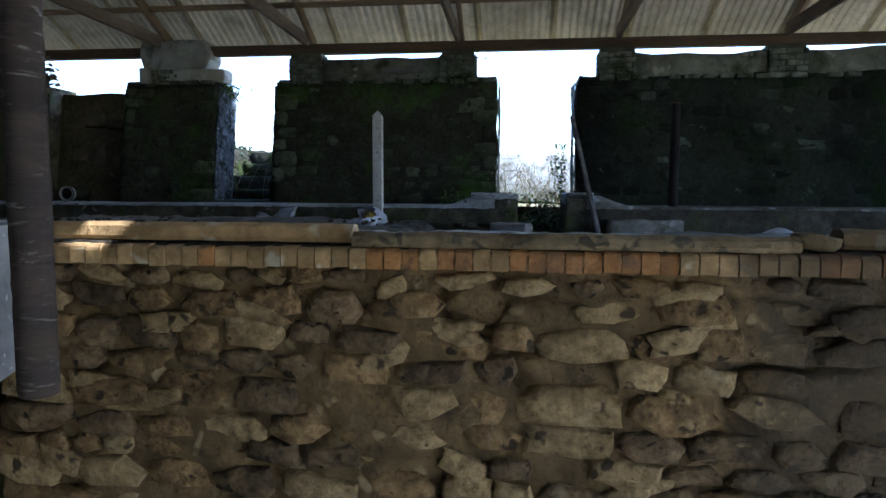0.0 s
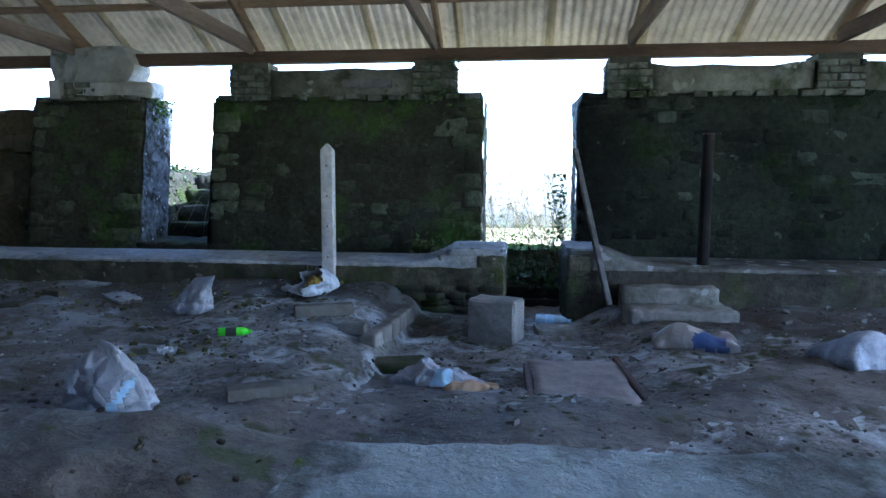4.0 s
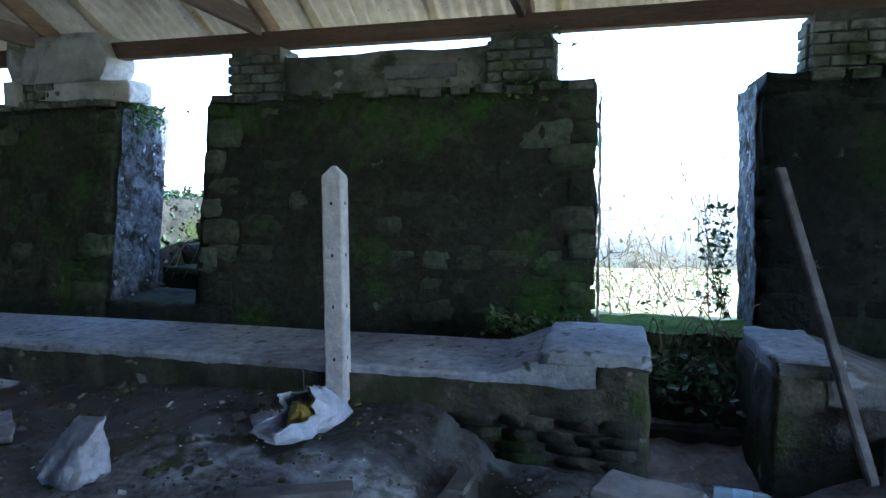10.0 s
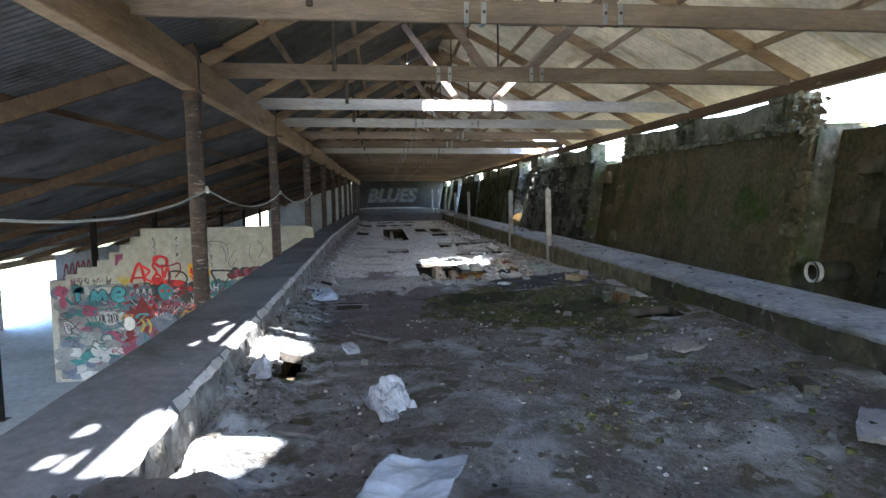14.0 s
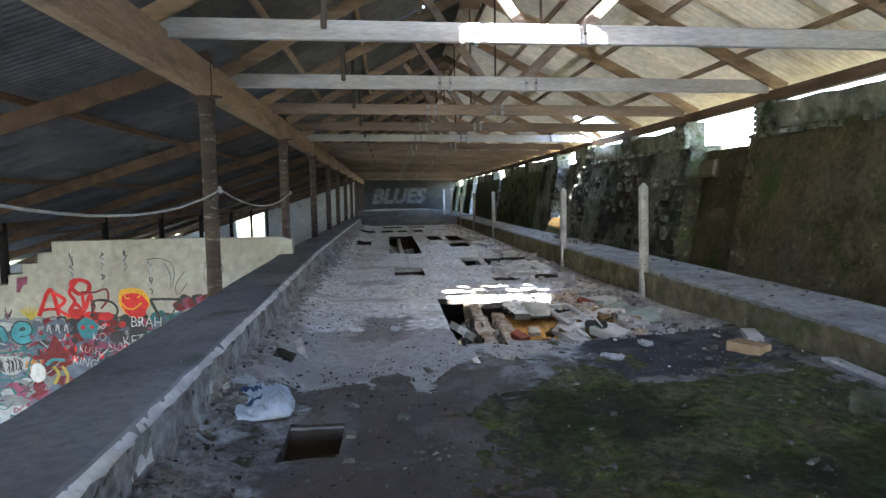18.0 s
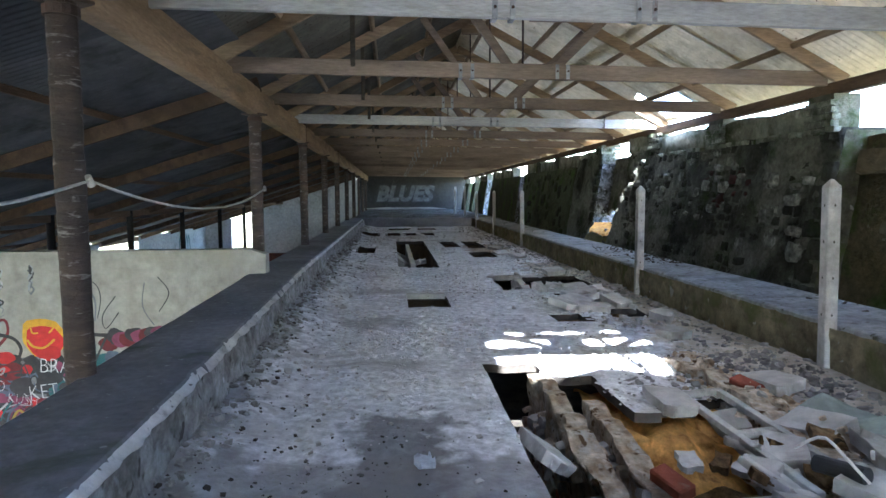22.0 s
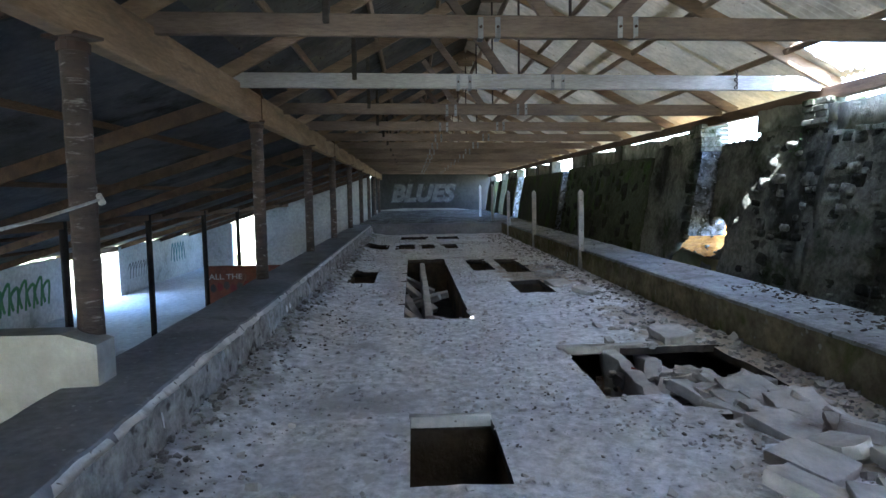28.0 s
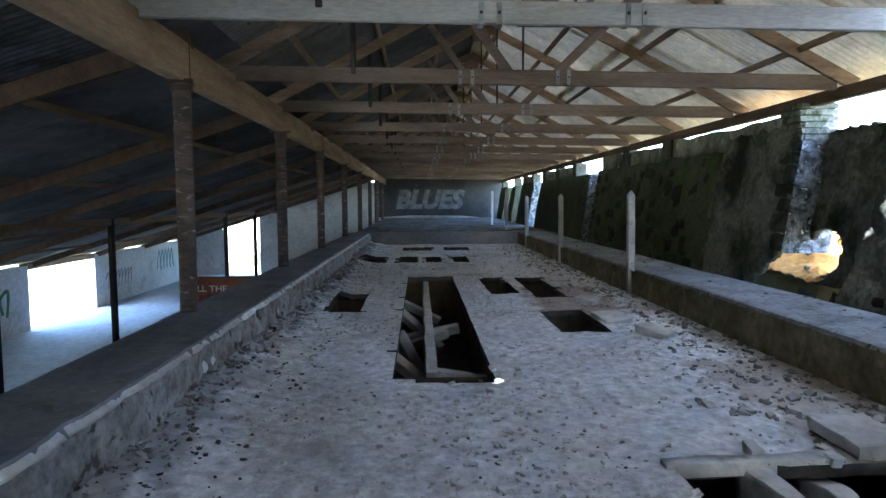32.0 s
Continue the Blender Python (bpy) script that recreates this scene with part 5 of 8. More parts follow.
def worn_stone(seed):
    """A squarish wall stone, unit size, with rounded worn edges and a nearly flat face."""
    rd = random.Random(seed)
    n = 12
    bm = bmesh.new()
    rings = []
    for s9, d9 in ((1.0, .5), (1.0, -.30), (.93, -.43), (.60, -.50)):
        ring = []
        for i in range(n):
            a9 = 6.28318 * (i + .5) / n
            c, q = math.cos(a9), math.sin(a9)
            k = .5 / (abs(c) ** 9 + abs(q) ** 9) ** (1 / 9)
            if not rings:
                ring.append((c * k * rd.uniform(.88, 1.05), q * k * rd.uniform(.86, 1.05)))
            else:
                ring.append((base_ring[i][0] * s9, base_ring[i][1] * s9))
        if not rings:
            base_ring = ring
        rings.append([bm.verts.new((x, d9 + (rd.uniform(-.05, .05) if d9 < 0 else 0), z)) for x, z in ring])
    for lo, hi in zip(rings, rings[1:]):
        for i in range(n):
            j = (i + 1) % n
            bm.faces.new((lo[i], lo[j], hi[j], hi[i])).smooth = True
    bm.faces.new(rings[-1]).smooth = True
    bmesh.ops.recalc_face_normals(bm, faces=bm.faces[:])
    return bm


WORN = {}


def worn_mesh(kind, k):
    if (kind, k) not in WORN:
        WORN[kind, k] = mesh_from(worn_stone(k * 11 + 3), "stone", M[kind])
    return WORN[kind, k]


def coursed(w, a, b, z0, z1, kind, hr, ratio, bury, gaps=.12, sink=0.0):
    """Rough courses of stone over a wall's face; bury: how far the stones sink behind the render."""
    z = z0
    while z < z1 - .05:
        h = min(rs.uniform(*hr), z1 - z)
        x = a + rs.uniform(-.02, .06)
        while x < b - .06:
            sx = min(h * rs.uniform(*ratio), b + .02 - x)
            hh = h * rs.uniform(.66, 1.05)
            if rs.random() > gaps:
                out = .018 - bury * (.5 + .9 * nz(x, z, 31, .9)) - rs.uniform(0, .022)
                piece("stone", worn_mesh(kind, rs.randrange(12)), w,
                      pose(x + sx / 2, wall_y(z + h / 2) + .10 + sink - out, z + h / 2 + rs.uniform(-.02, .02), -9.5, rs.uniform(-7, 7), rs.uniform(-3, 3)) @ Matrix.Diagonal((sx * rs.uniform(.86, 1.0), .20, hh * .97, 1)))
            x += sx
        z += h


coursed(WALLS[0][3], 1.33, 5.0, .02, 2.06, "wall_black", (.15, .26), (1.1, 2.0), .012, .15)
coursed(WALLS[1][3], -2.87, .24, .02, 2.06, "wall", (.15, .26), (1.1, 2.0), .020, .15)
coursed(WALLS[2][3], -5.15, -3.80, .02, 2.08, "wall", (.15, .26), (1.1, 2.0), .018, .15)
coursed(WALLS[3][3], -12.15, -6.42, .02, 2.04, "wall_ochre", (.16, .28), (1.1, 2.1), .05, .25)
coursed(WALLS[4][3], -18.75, -13.9, .02, 2.04, "wall_mid", (.10, .20), (1.0, 1.9), .012, .1)
scatter_stones(WALLS[5][3], -30.3, -24.2, .05, 2.0, 56, ["stone_dark"] * 6 + ["stone"], (.24, .6), .012)
scatter_stones(WALLS[4][3], -17.3, -15.4, 1.1, 1.7, 10, ["red_stone"], (.10, .22), .012)
scatter_stones(WALLS[4][3], -18.7, -15.6, .8, 2.0, 26, ["lichen_stone"], (.08, .22), .045)
scatter_stones(WALLS[4][3], -15.6, -13.9, .5, 1.9, 9, ["lichen_stone"], (.12, .34), .05)
for nm, n9 in (("wall_blocking_2", 9), ("wall_blocking_1", 6)):
    wb = bpy.data.objects[nm]
    x0 = -13.85 if n9 == 9 else -6.3
    for k in range(n9):
        piece("stone", stone_mesh("stone_ochre", rs.randrange(7), True), wb, pose(x0 + rs.uniform(.15, 1.6 if n9 == 9 else 1.0), wall_y(1) + .375, rs.uniform(.3, 1.8), -9.5, 0, 0) @ Matrix.Diagonal((rs.uniform(.25, .5), .16, rs.uniform(.18, .32), 1)))


def jamb(w, x, side, kind="wall", z0=.1, z1=2.02, pale=True):
    """The edge of an opening: quoins in the wall's own stone and, behind them, an uneven reveal; side is the way the opening lies."""
    z = z0
    k = 0
    while z < z1:
        h = min(rs.uniform(.14, .27), max(.08, z1 - z))
        d = .34 if k % 2 else .20
        yf = wall_y(z + h / 2)
        piece("quoin", worn_mesh(kind, rs.randrange(12)), w,
              pose(x - side * (d / 2 - .02) + side * rs.uniform(-.015, .015), yf + .075 + rs.uniform(-.01, .012), z + h / 2, -9.5, rs.uniform(-3, 3), rs.uniform(-3, 3)) @ Matrix.Diagonal((d, .20, h * .96, 1)))
        z += h
        k += 1
    nyy, nzz = 14, 40
    verts, faces = [], []
    for i in range(nyy + 1):
        for j in range(nzz + 1):
            zz = z0 + (z1 - z0) * j / nzz
            y = wall_y(zz) + .03 + .60 * i / nyy
            verts.append((x + side * (.040 + .016 * nz(y, zz, x, 3) + .014 * nz(y, zz, x + 3, 11) + .010 * nz(y, zz, x + 5, 24)), y, zz))
    for i in range(nyy):
        for j in range(nzz):
            q = i * (nzz + 1) + j
            faces.append((q, q + 1, q + nzz + 2, q + nzz + 1))
    me = bpy.data.meshes.new("reveal")
    me.from_pydata(verts, [], faces)
    me.polygons.foreach_set("use_smooth", [True] * len(faces))
    skin("reveal", me, M["jamb_render" if pale else "kerb_mossy_dark"], w, "flaking pale reveal of the opening" if pale else "dark mossy reveal of the opening")


jamb(WALLS[0][3], 1.33, -1, "wall_black")
jamb(WALLS[1][3], .24, 1, "wall", pale=False)
jamb(WALLS[1][3], -2.87, -1, "wall", pale=False)
jamb(WALLS[2][3], -3.78, 1, "wall")
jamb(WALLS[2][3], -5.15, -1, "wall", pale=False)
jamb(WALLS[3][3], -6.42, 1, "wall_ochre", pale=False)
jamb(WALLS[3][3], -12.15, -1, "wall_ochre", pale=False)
jamb(WALLS[4][3], -13.9, 1, "wall_mid", pale=False)
jamb(WALLS[5][3], -21.98, 1, "wall_mid", z0=.66)
# upper courses over the rubble blocking
wb = bpy.data.objects["wall_blocking_4"]
part("cast_panel", face_bm(-20.34, -19.30, 2.17, 2.44, lambda q: 9.69, .16, .12, .012, (.04, .0)), M["panel"], wb)
part("cast_panel", face_bm(-18.84, -18.70, 2.17, 2.40, lambda q: 9.69, .16, .12, .008), M["panel"], wb)
part("cast_panel", face_bm(-26.02, -22.42, 2.0, 2.37, lambda q: 9.69, .16, .15, .012), M["panel"], wb)
part("cast_panel", face_bm(-30.5, -28.97, 2.0, 2.36, lambda q: 9.69, .16, .15, .012), M["panel"], WALLS[5][3])
for x0, x1, zb in ((-19.29, -18.85, 2.19), (-22.40, -21.98, 2.06)):
    part("brick_pier", box_bm(x0 + .02, x1 - .02, 9.70, 9.98, zb - .06, 2.46), M["old_mortar"], wb)
    for r in range(int((2.47 - zb) / .075) + 1):
        for k in range(2):
            piece("brick", brick_me, wb, pose(x0 + .11 + .21 * k + (.02 if r % 2 else 0), 9.70 + rb.uniform(-.02, .012), zb + .075 * r, rb.uniform(-3, 3), 0, rb.uniform(-4, 4)))
            piece("brick", brick_me, wb, pose(x1 - .02, 9.80 + .2 * k, zb + .075 * r, 0, 0, 90 + rb.uniform(-5, 5)))
# tumbled stones in the hollow foot of the pier
for k in range(40):
    x = rs.uniform(-25.2, -22.3)
    y = rs.uniform(10.05, 10.8)
    z = .46 + .10 * rs.random() + .34 * max(0.0, (y - 10.05) / .8)
    piece("stone", stone_mesh("stone_ochre" if k % 4 == 0 else "sunlit_heap", rs.randrange(7), k % 2 == 0), wb, pose(x, y, z, rs.uniform(-25, 25), rs.uniform(-25, 25), rs.uniform(0, 90)) @ Matrix.Diagonal((rs.uniform(.14, .28), .16, rs.uniform(.1, .18), 1)))
heap = part("leaf_heap", sheet_bm(-26.2, -21.5, 9.56, 11.5, 60, 30, lambda x, y: .40 + .46 * max(0.0, 1 - ((x + 23.2) / 1.7) ** 2) * min(1.0, max(0.0, (y - 9.56) / .9)) + .10 * nz(x, y, 2, 2.6) + .06 * nz(x, y, 5, 8.0)), M["sunlit_heap"])
tagged(heap, "sunlit heap of ochre leaves and rubble behind the hole in the wall", "rubble", kind="stuff")
coursed(wb, -20.36, -18.78, .05, 2.10, "wall_mid", (.10, .22), (.9, 2.2), .0, .35, .045)
scatter_stones(wb, -20.1, -18.75, .5, 2.05, 22, ["lichen_stone"] * 3 + ["stone_dark"], (.10, .26), -.025)
jamb(WALLS[5][3], -30.6, -1)
jamb(WALLS[6][3], -31.5, 1)
jamb(WALLS[7][3], -40.0, 1)

# ---- retaining wall stones, brick course, coping ----
def field_stone(seed):
    """A split rubble stone, unit size: an uneven many-sided outline, a chipped flat face, sharp arrises."""
    rd = random.Random(int(seed * 10))
    n = rd.randrange(6, 9)
    ring = []
    for i in range(n):
        a = 6.28318 * (i + rd.uniform(-.28, .28)) / n
        c, q = math.cos(a), math.sin(a)
        k = .5 / max(abs(c), abs(q)) * rd.uniform(.86, 1.06)
        ring.append((c * k, q * k))
    bm = bmesh.new()
    back = [bm.verts.new((x, .5, z)) for x, z in ring]
    rim = [bm.verts.new((x, -.36 + rd.uniform(-.04, .04), z)) for x, z in ring]
    face = [bm.verts.new((x * rd.uniform(.86, .93), -.47 + rd.uniform(-.025, .025), z * rd.uniform(.86, .93))) for x, z in ring]
    mid = [bm.verts.new((x * .5 + rd.uniform(-.06, .06), -.50 + rd.uniform(-.035, .035), z * .5 + rd.uniform(-.06, .06))) for x, z in ring]
    heart = bm.verts.new((rd.uniform(-.1, .1), -.505 + rd.uniform(-.02, .02), rd.uniform(-.1, .1)))
    for i in range(n):
        j = (i + 1) % n
        for lo, hi in ((back, rim), (rim, face), (face, mid)):
            bm.faces.new((lo[i], lo[j], hi[j], hi[i]))
        bm.faces.new((mid[i], mid[j], heart))
    bmesh.ops.recalc_face_normals(bm, faces=bm.faces[:])
    for f in bm.faces:
        f.smooth = all(v.co.y < -.4 for v in f.verts)
    return bm


FIELD = {(k, m): mesh_from(field_stone(k * 3.7 + 1), "stone", M[m]) for k in range(14) for m in ("rubble", "mortar_pale", "stone_brown")}
SMEAR = [mesh_from(field_stone(k * 5.3 + 40), "mortar_smear", M["mortar_pale"]) for k in range(6)]
z = .165
row = 0
while z > -1.2:
    h = rs.uniform(.07, .11) if row == 0 else rs.uniform(.10, .19)
    x = -2.0 + rs.uniform(-.1, .1)
    while x < 3.8:
        sx = h * rs.uniform(1.3, 2.9) if row else h * rs.uniform(1.6, 3.6)
        hh = h * rs.uniform(.78, 1.16)
        m = rs.choice(["rubble", "rubble", "stone_brown", "stone_brown", "mortar_pale", "mortar_pale"])
        deep = .030 if rs.random() < .25 else 0.0
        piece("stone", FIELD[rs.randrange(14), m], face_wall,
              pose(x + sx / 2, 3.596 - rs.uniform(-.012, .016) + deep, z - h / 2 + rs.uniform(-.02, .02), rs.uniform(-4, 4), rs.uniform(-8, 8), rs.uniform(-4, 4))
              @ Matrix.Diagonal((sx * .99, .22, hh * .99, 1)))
        x += sx * rs.uniform(.94, 1.02)
    z -= h * .98
    row += 1
for k in range(34):
    x, zz = rs.uniform(-1.9, 3.4), rs.choice((.10, .08, .06, -.06, -.2, -.35, -.5, -.75)) + rs.uniform(-.05, .05)
    piece("mortar_smear", SMEAR[k % 6], face_wall, pose(x, 3.526 + rs.uniform(-.006, .012), zz, 0, rs.uniform(-25, 25), rs.uniform(-5, 5)) @ Matrix.Diagonal((rs.uniform(.14, .40), .09, rs.uniform(.05, .12), 1)))
bm = bmesh.new()
add_box(bm, -.0355, .0355, -.09, .09, -.045, .045)
es = [e for e in bm.edges if all(v.co.y < 0 and v.co.z > 0 for v in e.verts)]
bmesh.ops.bevel(bm, geom=es, offset=.028, segments=3, affect='EDGES', profile=.5)
edge_brick = mesh_from(bm, "brick", M["brick"])
edge_worn = edge_brick.copy()
edge_worn.materials.clear()
edge_worn.materials.append(M["tan_render"])
x = -1.9
while x < 3.6:
    me = edge_worn if x < -.1 and rs.random() < .9 or 1.22 < x < 1.75 or rs.random() < .15 else edge_brick
    piece("brick", me, face_wall, pose(x, 3.525 + rs.uniform(-.006, .006), .226 + rs.uniform(-.004, .004), rs.uniform(-2, 2), rs.uniform(-1.5, 1.5), 0))
    x += .0775
part("brick_bed", box_bm(-1.95, 8.0, 3.449, 3.64, .185, .266, .02), M["tan_render"], face_wall)
# crust of dirt on top of the brick course, thinner towards its front
part("dirt_crust", sheet_bm(-1.95, 5.0, 3.45, 3.60, 220, 8, lambda x, y: .256 + .022 * min(1.0, (y - 3.45) / .05) + .014 * nz(x, y, 3, 6.0) + .014 * nz(x, y, 5, 17.0)), M["grime"], face_wall, "dark crust of dirt on the bricks")


def coping_section(y0, y1, z0, z1, seed):
    def f(x):
        w = .012 * nz(x, seed, 0, 3) + .007 * nz(x, seed, 1, 9)
        top = z1 + .010 * nz(x, seed, 2, 2.2) + .006 * nz(x, seed, 4, 8)
        return [(y0 + .012 + w, z0 + .004 * nz(x, seed, 6, 6)), (y0 + w, z0 + .02), (y0 + .012 + w, top - .02), (y0 + .045 + w, top), (y1 - .03 + w, top - .005), (y1 + w, top - .04), (y1, z0)]
    return f


cope = part("coping", strip_bm(-1.69, -.16, .04, coping_section(3.50, 3.64, .288, .372, 21)), M["tan_render"])
tagged(cope, "tan rounded concrete coping along the retaining wall", "coping", kind="structure")
cope = part("coping_near", strip_bm(-.15, 1.72, .04, coping_section(3.452, 3.565, .273, .340, 23)), M["cope_worn"])
part("worn_skim", sheet_bm(-.14, .95, 3.485, 3.545, 90, 8, lambda x, y: .338 + .010 * nz(x, 23, 2, 2.2) + .012 * nz(x, y, 61, 6.0) + .010 * nz(x, y, 63, 19.0) - .02 * max(0.0, (x - .55) / .4)), M["slab"], cope, "pale worn patch on the coping")
tagged(cope, "cracked rounded concrete coping with pale worn top", "coping", kind="structure")
cope = part("coping_end", strip_bm(1.90, 8.0, .04, coping_section(3.50, 3.64, .288, .372, 25)), M["tan_render"])
tagged(cope, "yellowish rounded concrete coping", "coping", kind="structure")
lump = field_stone(31.0)
bmesh.ops.scale(lump, vec=(.17, .10, .07), verts=lump.verts)
tagged(part("coping_lump", lump, M["cope_worn"]), "loose pale broken lump of coping", "stone").matrix_basis = pose(1.80, 3.53, .318, 0, 8, -6)


def platform_edge(name, x0, x1, material, label):
    """Raised edge of the platform behind the coping: an uneven crust with a torn front."""
    nx, ny = int((x1 - x0) / .032), 20
    verts, faces = [], []
    for i in range(nx + 1):
        x = x0 + (x1 - x0) * i / nx
        yf = (3.77 - .03 * max(0.0, min(1.0, -x * 3))) + .06 * nz(x, 41, 0, 2.2) + .05 * nz(x, 43, 0, 6.5) + .03 * nz(x, 44, 0, 17.0)
        yb = 4.30 + .05 * max(0, x) + .06 * nz(x, 45, 0, 2.0)
        for j in range(ny + 1):
            u = max(0, j - 2) / (ny - 4)
            y = yf + (yb - yf) * min(1.0, u)
            t = .305 + .033 * max(0.0, min(1.0, -x * 2)) + .015 * nz(x, 47, 0, 1.7) + .03 * max(0.0, min(1.0, -x * 2)) + (.35 + .65 * max(0.0, min(1.0, -x * 3))) * (.022 * nz(x, y, 3, 5.0) + .014 * nz(x, y, 5, 14.0)) + .006 * nz(x, y, 7, 30.0)
            t -= (.008 + .042 * max(0.0, min(1.0, -x * 3))) * max(0.0, 1 - u * 4) ** 2 + .06 * max(0.0, (u - .8) / .2) ** 2
            if j < 2:
                t, y = (.02, yf + .06) if j == 0 else (.19 + .02 * nz(x, 5, 3, 9), yf + .03 + .03 * nz(x, 49, 0, 9))
            elif j > ny - 2:
                t, y = .0, yb + .05
            verts.append((x, y, t))
    for i in range(nx):
        for j in range(ny):
            q = i * (ny + 1) + j
            faces.append((q, q + ny + 1, q + ny + 2, q + 1))
    me = bpy.data.meshes.new(name)
    me.from_pydata(verts, [], faces)
    me.polygons.foreach_set("use_smooth", [True] * len(faces))
    me.materials.append(material)
    me.materials.append(M["pit"])
    me.polygons.foreach_set("material_index", [1 if k % ny < 2 else 0 for k in range(len(faces))])
    return tagged(new(name, me), label, "kerb", kind="structure")


ek = platform_edge("kerb_platform", -1.95, .03, M["damp"], "broken platform edge strewn with dark clods")
ek2 = platform_edge("kerb_platform_near", .02, 8.0, M["edge_pale"], "pale worn slab along the platform edge with moss")
for k in range(60):
    x = rs.uniform(-1.9, .0)
    y = rs.uniform(3.72, 4.22)
    s9 = rs.uniform(.008, .022)
    piece("clod", stone_mesh("grime", rs.randrange(7), False), ek if x < 0 else ek2, pose(x, y, .365, rs.uniform(-20, 20), rs.uniform(-20, 20), rs.uniform(0, 360)) @ Matrix.Diagonal((s9 * 1.6, s9, s9 * .7, 1)))
rub = base("gap_fill", 0, 0, 0, "dark soil filling the gap behind the coping", "soil", kind="stuff")
part("soil", sheet_bm(-1.95, 8.0, 3.55, 3.85, 160, 6, lambda x, y: .12 + .05 * nz(x, y, 0, 3) + .03 * nz(x, y, 4, 9)), M["pit"], rub)


# ---- posts ----
def make_fence_post():
    t = base("concrete_post", 0, 0, 0, "square cast concrete post with a pointed top beside the kerb", "concrete post", "posts along the kerb")
    bm = bmesh.new()
    add_box(bm, -.083, .083, -.083, .083, -.12, 1.36, .012)
    r = bmesh.ops.create_cone(bm, cap_ends=True, segments=4, radius1=.113, radius2=.02, depth=.055)
    bmesh.ops.rotate(bm, cent=(0, 0, 0), matrix=Matrix.Rotation(math.pi / 4, 3, 'Z'), verts=r["verts"])
    bmesh.ops.translate(bm, vec=(0, 0, 1.386), verts=r["verts"])
    shaft = part("shaft", bm, M["post"], t)
    for z in (1.22, .95, .68, .40):
        part("bolt_hole", rod_bm((.0, -.086, z), (.0, -.06, z), .011), M["pit"], shaft)
        part("bolt_hole", rod_bm((.086, .0, z), (.06, .0, z), .011), M["pit"], shaft)
    return t


PX = [-1.1, -11.73, -15.46, -23.2, -27.7, -32.0, -36.2, -40.6]
fp = make_fence_post()
fp.matrix_basis = pose(-1.045, 8.0, .02, 0, 0, 3) @ Matrix.Diagonal((.66, .66, 1, 1))
for i, x in enumerate(PX[1:]):
    copy_thing(fp, pose(x, 8.02, .03 if x > -33 else .3, rs.uniform(-1, 1), rs.uniform(-1, 1), rs.uniform(-8, 8)) @ Matrix.Diagonal((.88, .88, 1, 1)))

ip = base("iron_post", 2.31, 8.28, -.1, "dark rusty iron pipe post at the kerb steps", "iron post")
part("pipe", rod_bm((0, 0, 0), (.0, .0, 1.62), .052, .050, 14), M["dark_post"], ip)
part("cap", rod_bm((0, 0, 1.62), (0, 0, 1.635), .055, .047, 14), M["iron"], ip)


def make_pipe_post():
    t = base("pipe_post", 0, 0, 0, "rusty pipe post with flaking paint carrying the aisle beam", "pipe post", "pipe posts of the aisle")
    bm = bmesh.new()
    seg, rows = 14, 60
    ring = []
    for j in range(rows + 1):
        z = -.30 + 2.70 * j / rows
        r = .076 + .006 * nz(0, 0, z, 9.0) + .004 * nz(3, 1, z, 25)
        ring.append([bm.verts.new((r * math.cos(6.2832 * i / seg), r * math.sin(6.2832 * i / seg), z)) for i in range(seg)])
    for j in range(rows):
        for i in range(seg):
            bm.faces.new((ring[j][i], ring[j][(i + 1) % seg], ring[j + 1][(i + 1) % seg], ring[j + 1][i])).smooth = True
    bm.faces.new(ring[0][::-1])
    pipe = part("pipe", bm, M["rust_post"], t)
    part("head_plate", box_bm(-.13, .13, -.10, .10, 2.375, 2.395, .004), M["iron"], t)
    for s in (-1, 1):
        part("strap", box_bm(-.02, .02, s * .072 - .004, s * .072 + .004, 2.36, 2.80), M["iron"], pipe)
    part("wire_tie", rod_bm((0, 0, 2.30), (0, 0, 2.35), .092, .092, 14), M["iron"], pipe)
    return t


pp = make_pipe_post()
pp.matrix_basis = pose(LP_X[0], 3.02, 0)
for x in LP_X[1:]:
    copy_thing(pp, pose(x, 3.02, zr(x), 0, 0, rs.uniform(0, 360)))


def make_low_post():
    t = base("aisle_post", 0, 0, 0, "dark pipe post standing on the low aisle floor", "pipe post", "pipe posts of the low aisle")
    part("pipe", rod_bm((0, 0, FLOOR_LOW), (0, 0, LEFT_Z - LEAN * (PLATE_Y + 2.8) - .18), .085, .085, 14), M["dark_post"], t)
    part("base_plate", box_bm(-.14, .14, -.14, .14, FLOOR_LOW - .01, FLOOR_LOW + .02, .004), M["iron"], t)
    return t


lp = make_low_post()
lp.matrix_basis = pose(-3.4, -2.8, 0)
for x in (-8.1, -12.8, -17.4, -22.0, -26.3, -30.9, -35.9, -40.5, -45.1):
    copy_thing(lp, pose(x, -2.8, zr(x)))
long_beam("aisle_beam_low", 8.0, XE, -2.8, LEFT_Z - LEAN * (PLATE_Y + 2.8) - .26, .10, .16, M["plate"], "brown timber beam over the low aisle posts")

# ---- rope slung from post to post ----
rope_pts = []
for a, b, sag in ((-1.32, -6.24, .21), (-6.24, -10.84, .20), (-10.84, -15.62, .20)):
    for k in range(15):
        u = k / 14
        rope_pts.append((a + (b - a) * u, 3.12, 1.43 - sag * 4 * u * (1 - u) + .006 * nz(a + u * 3, 0, 0, 4)))
rope = wire("rope", rope_pts, .009, M["rope"])
tagged(rope, "sagging white rope slung between the pipe posts", "rope")
knots = []
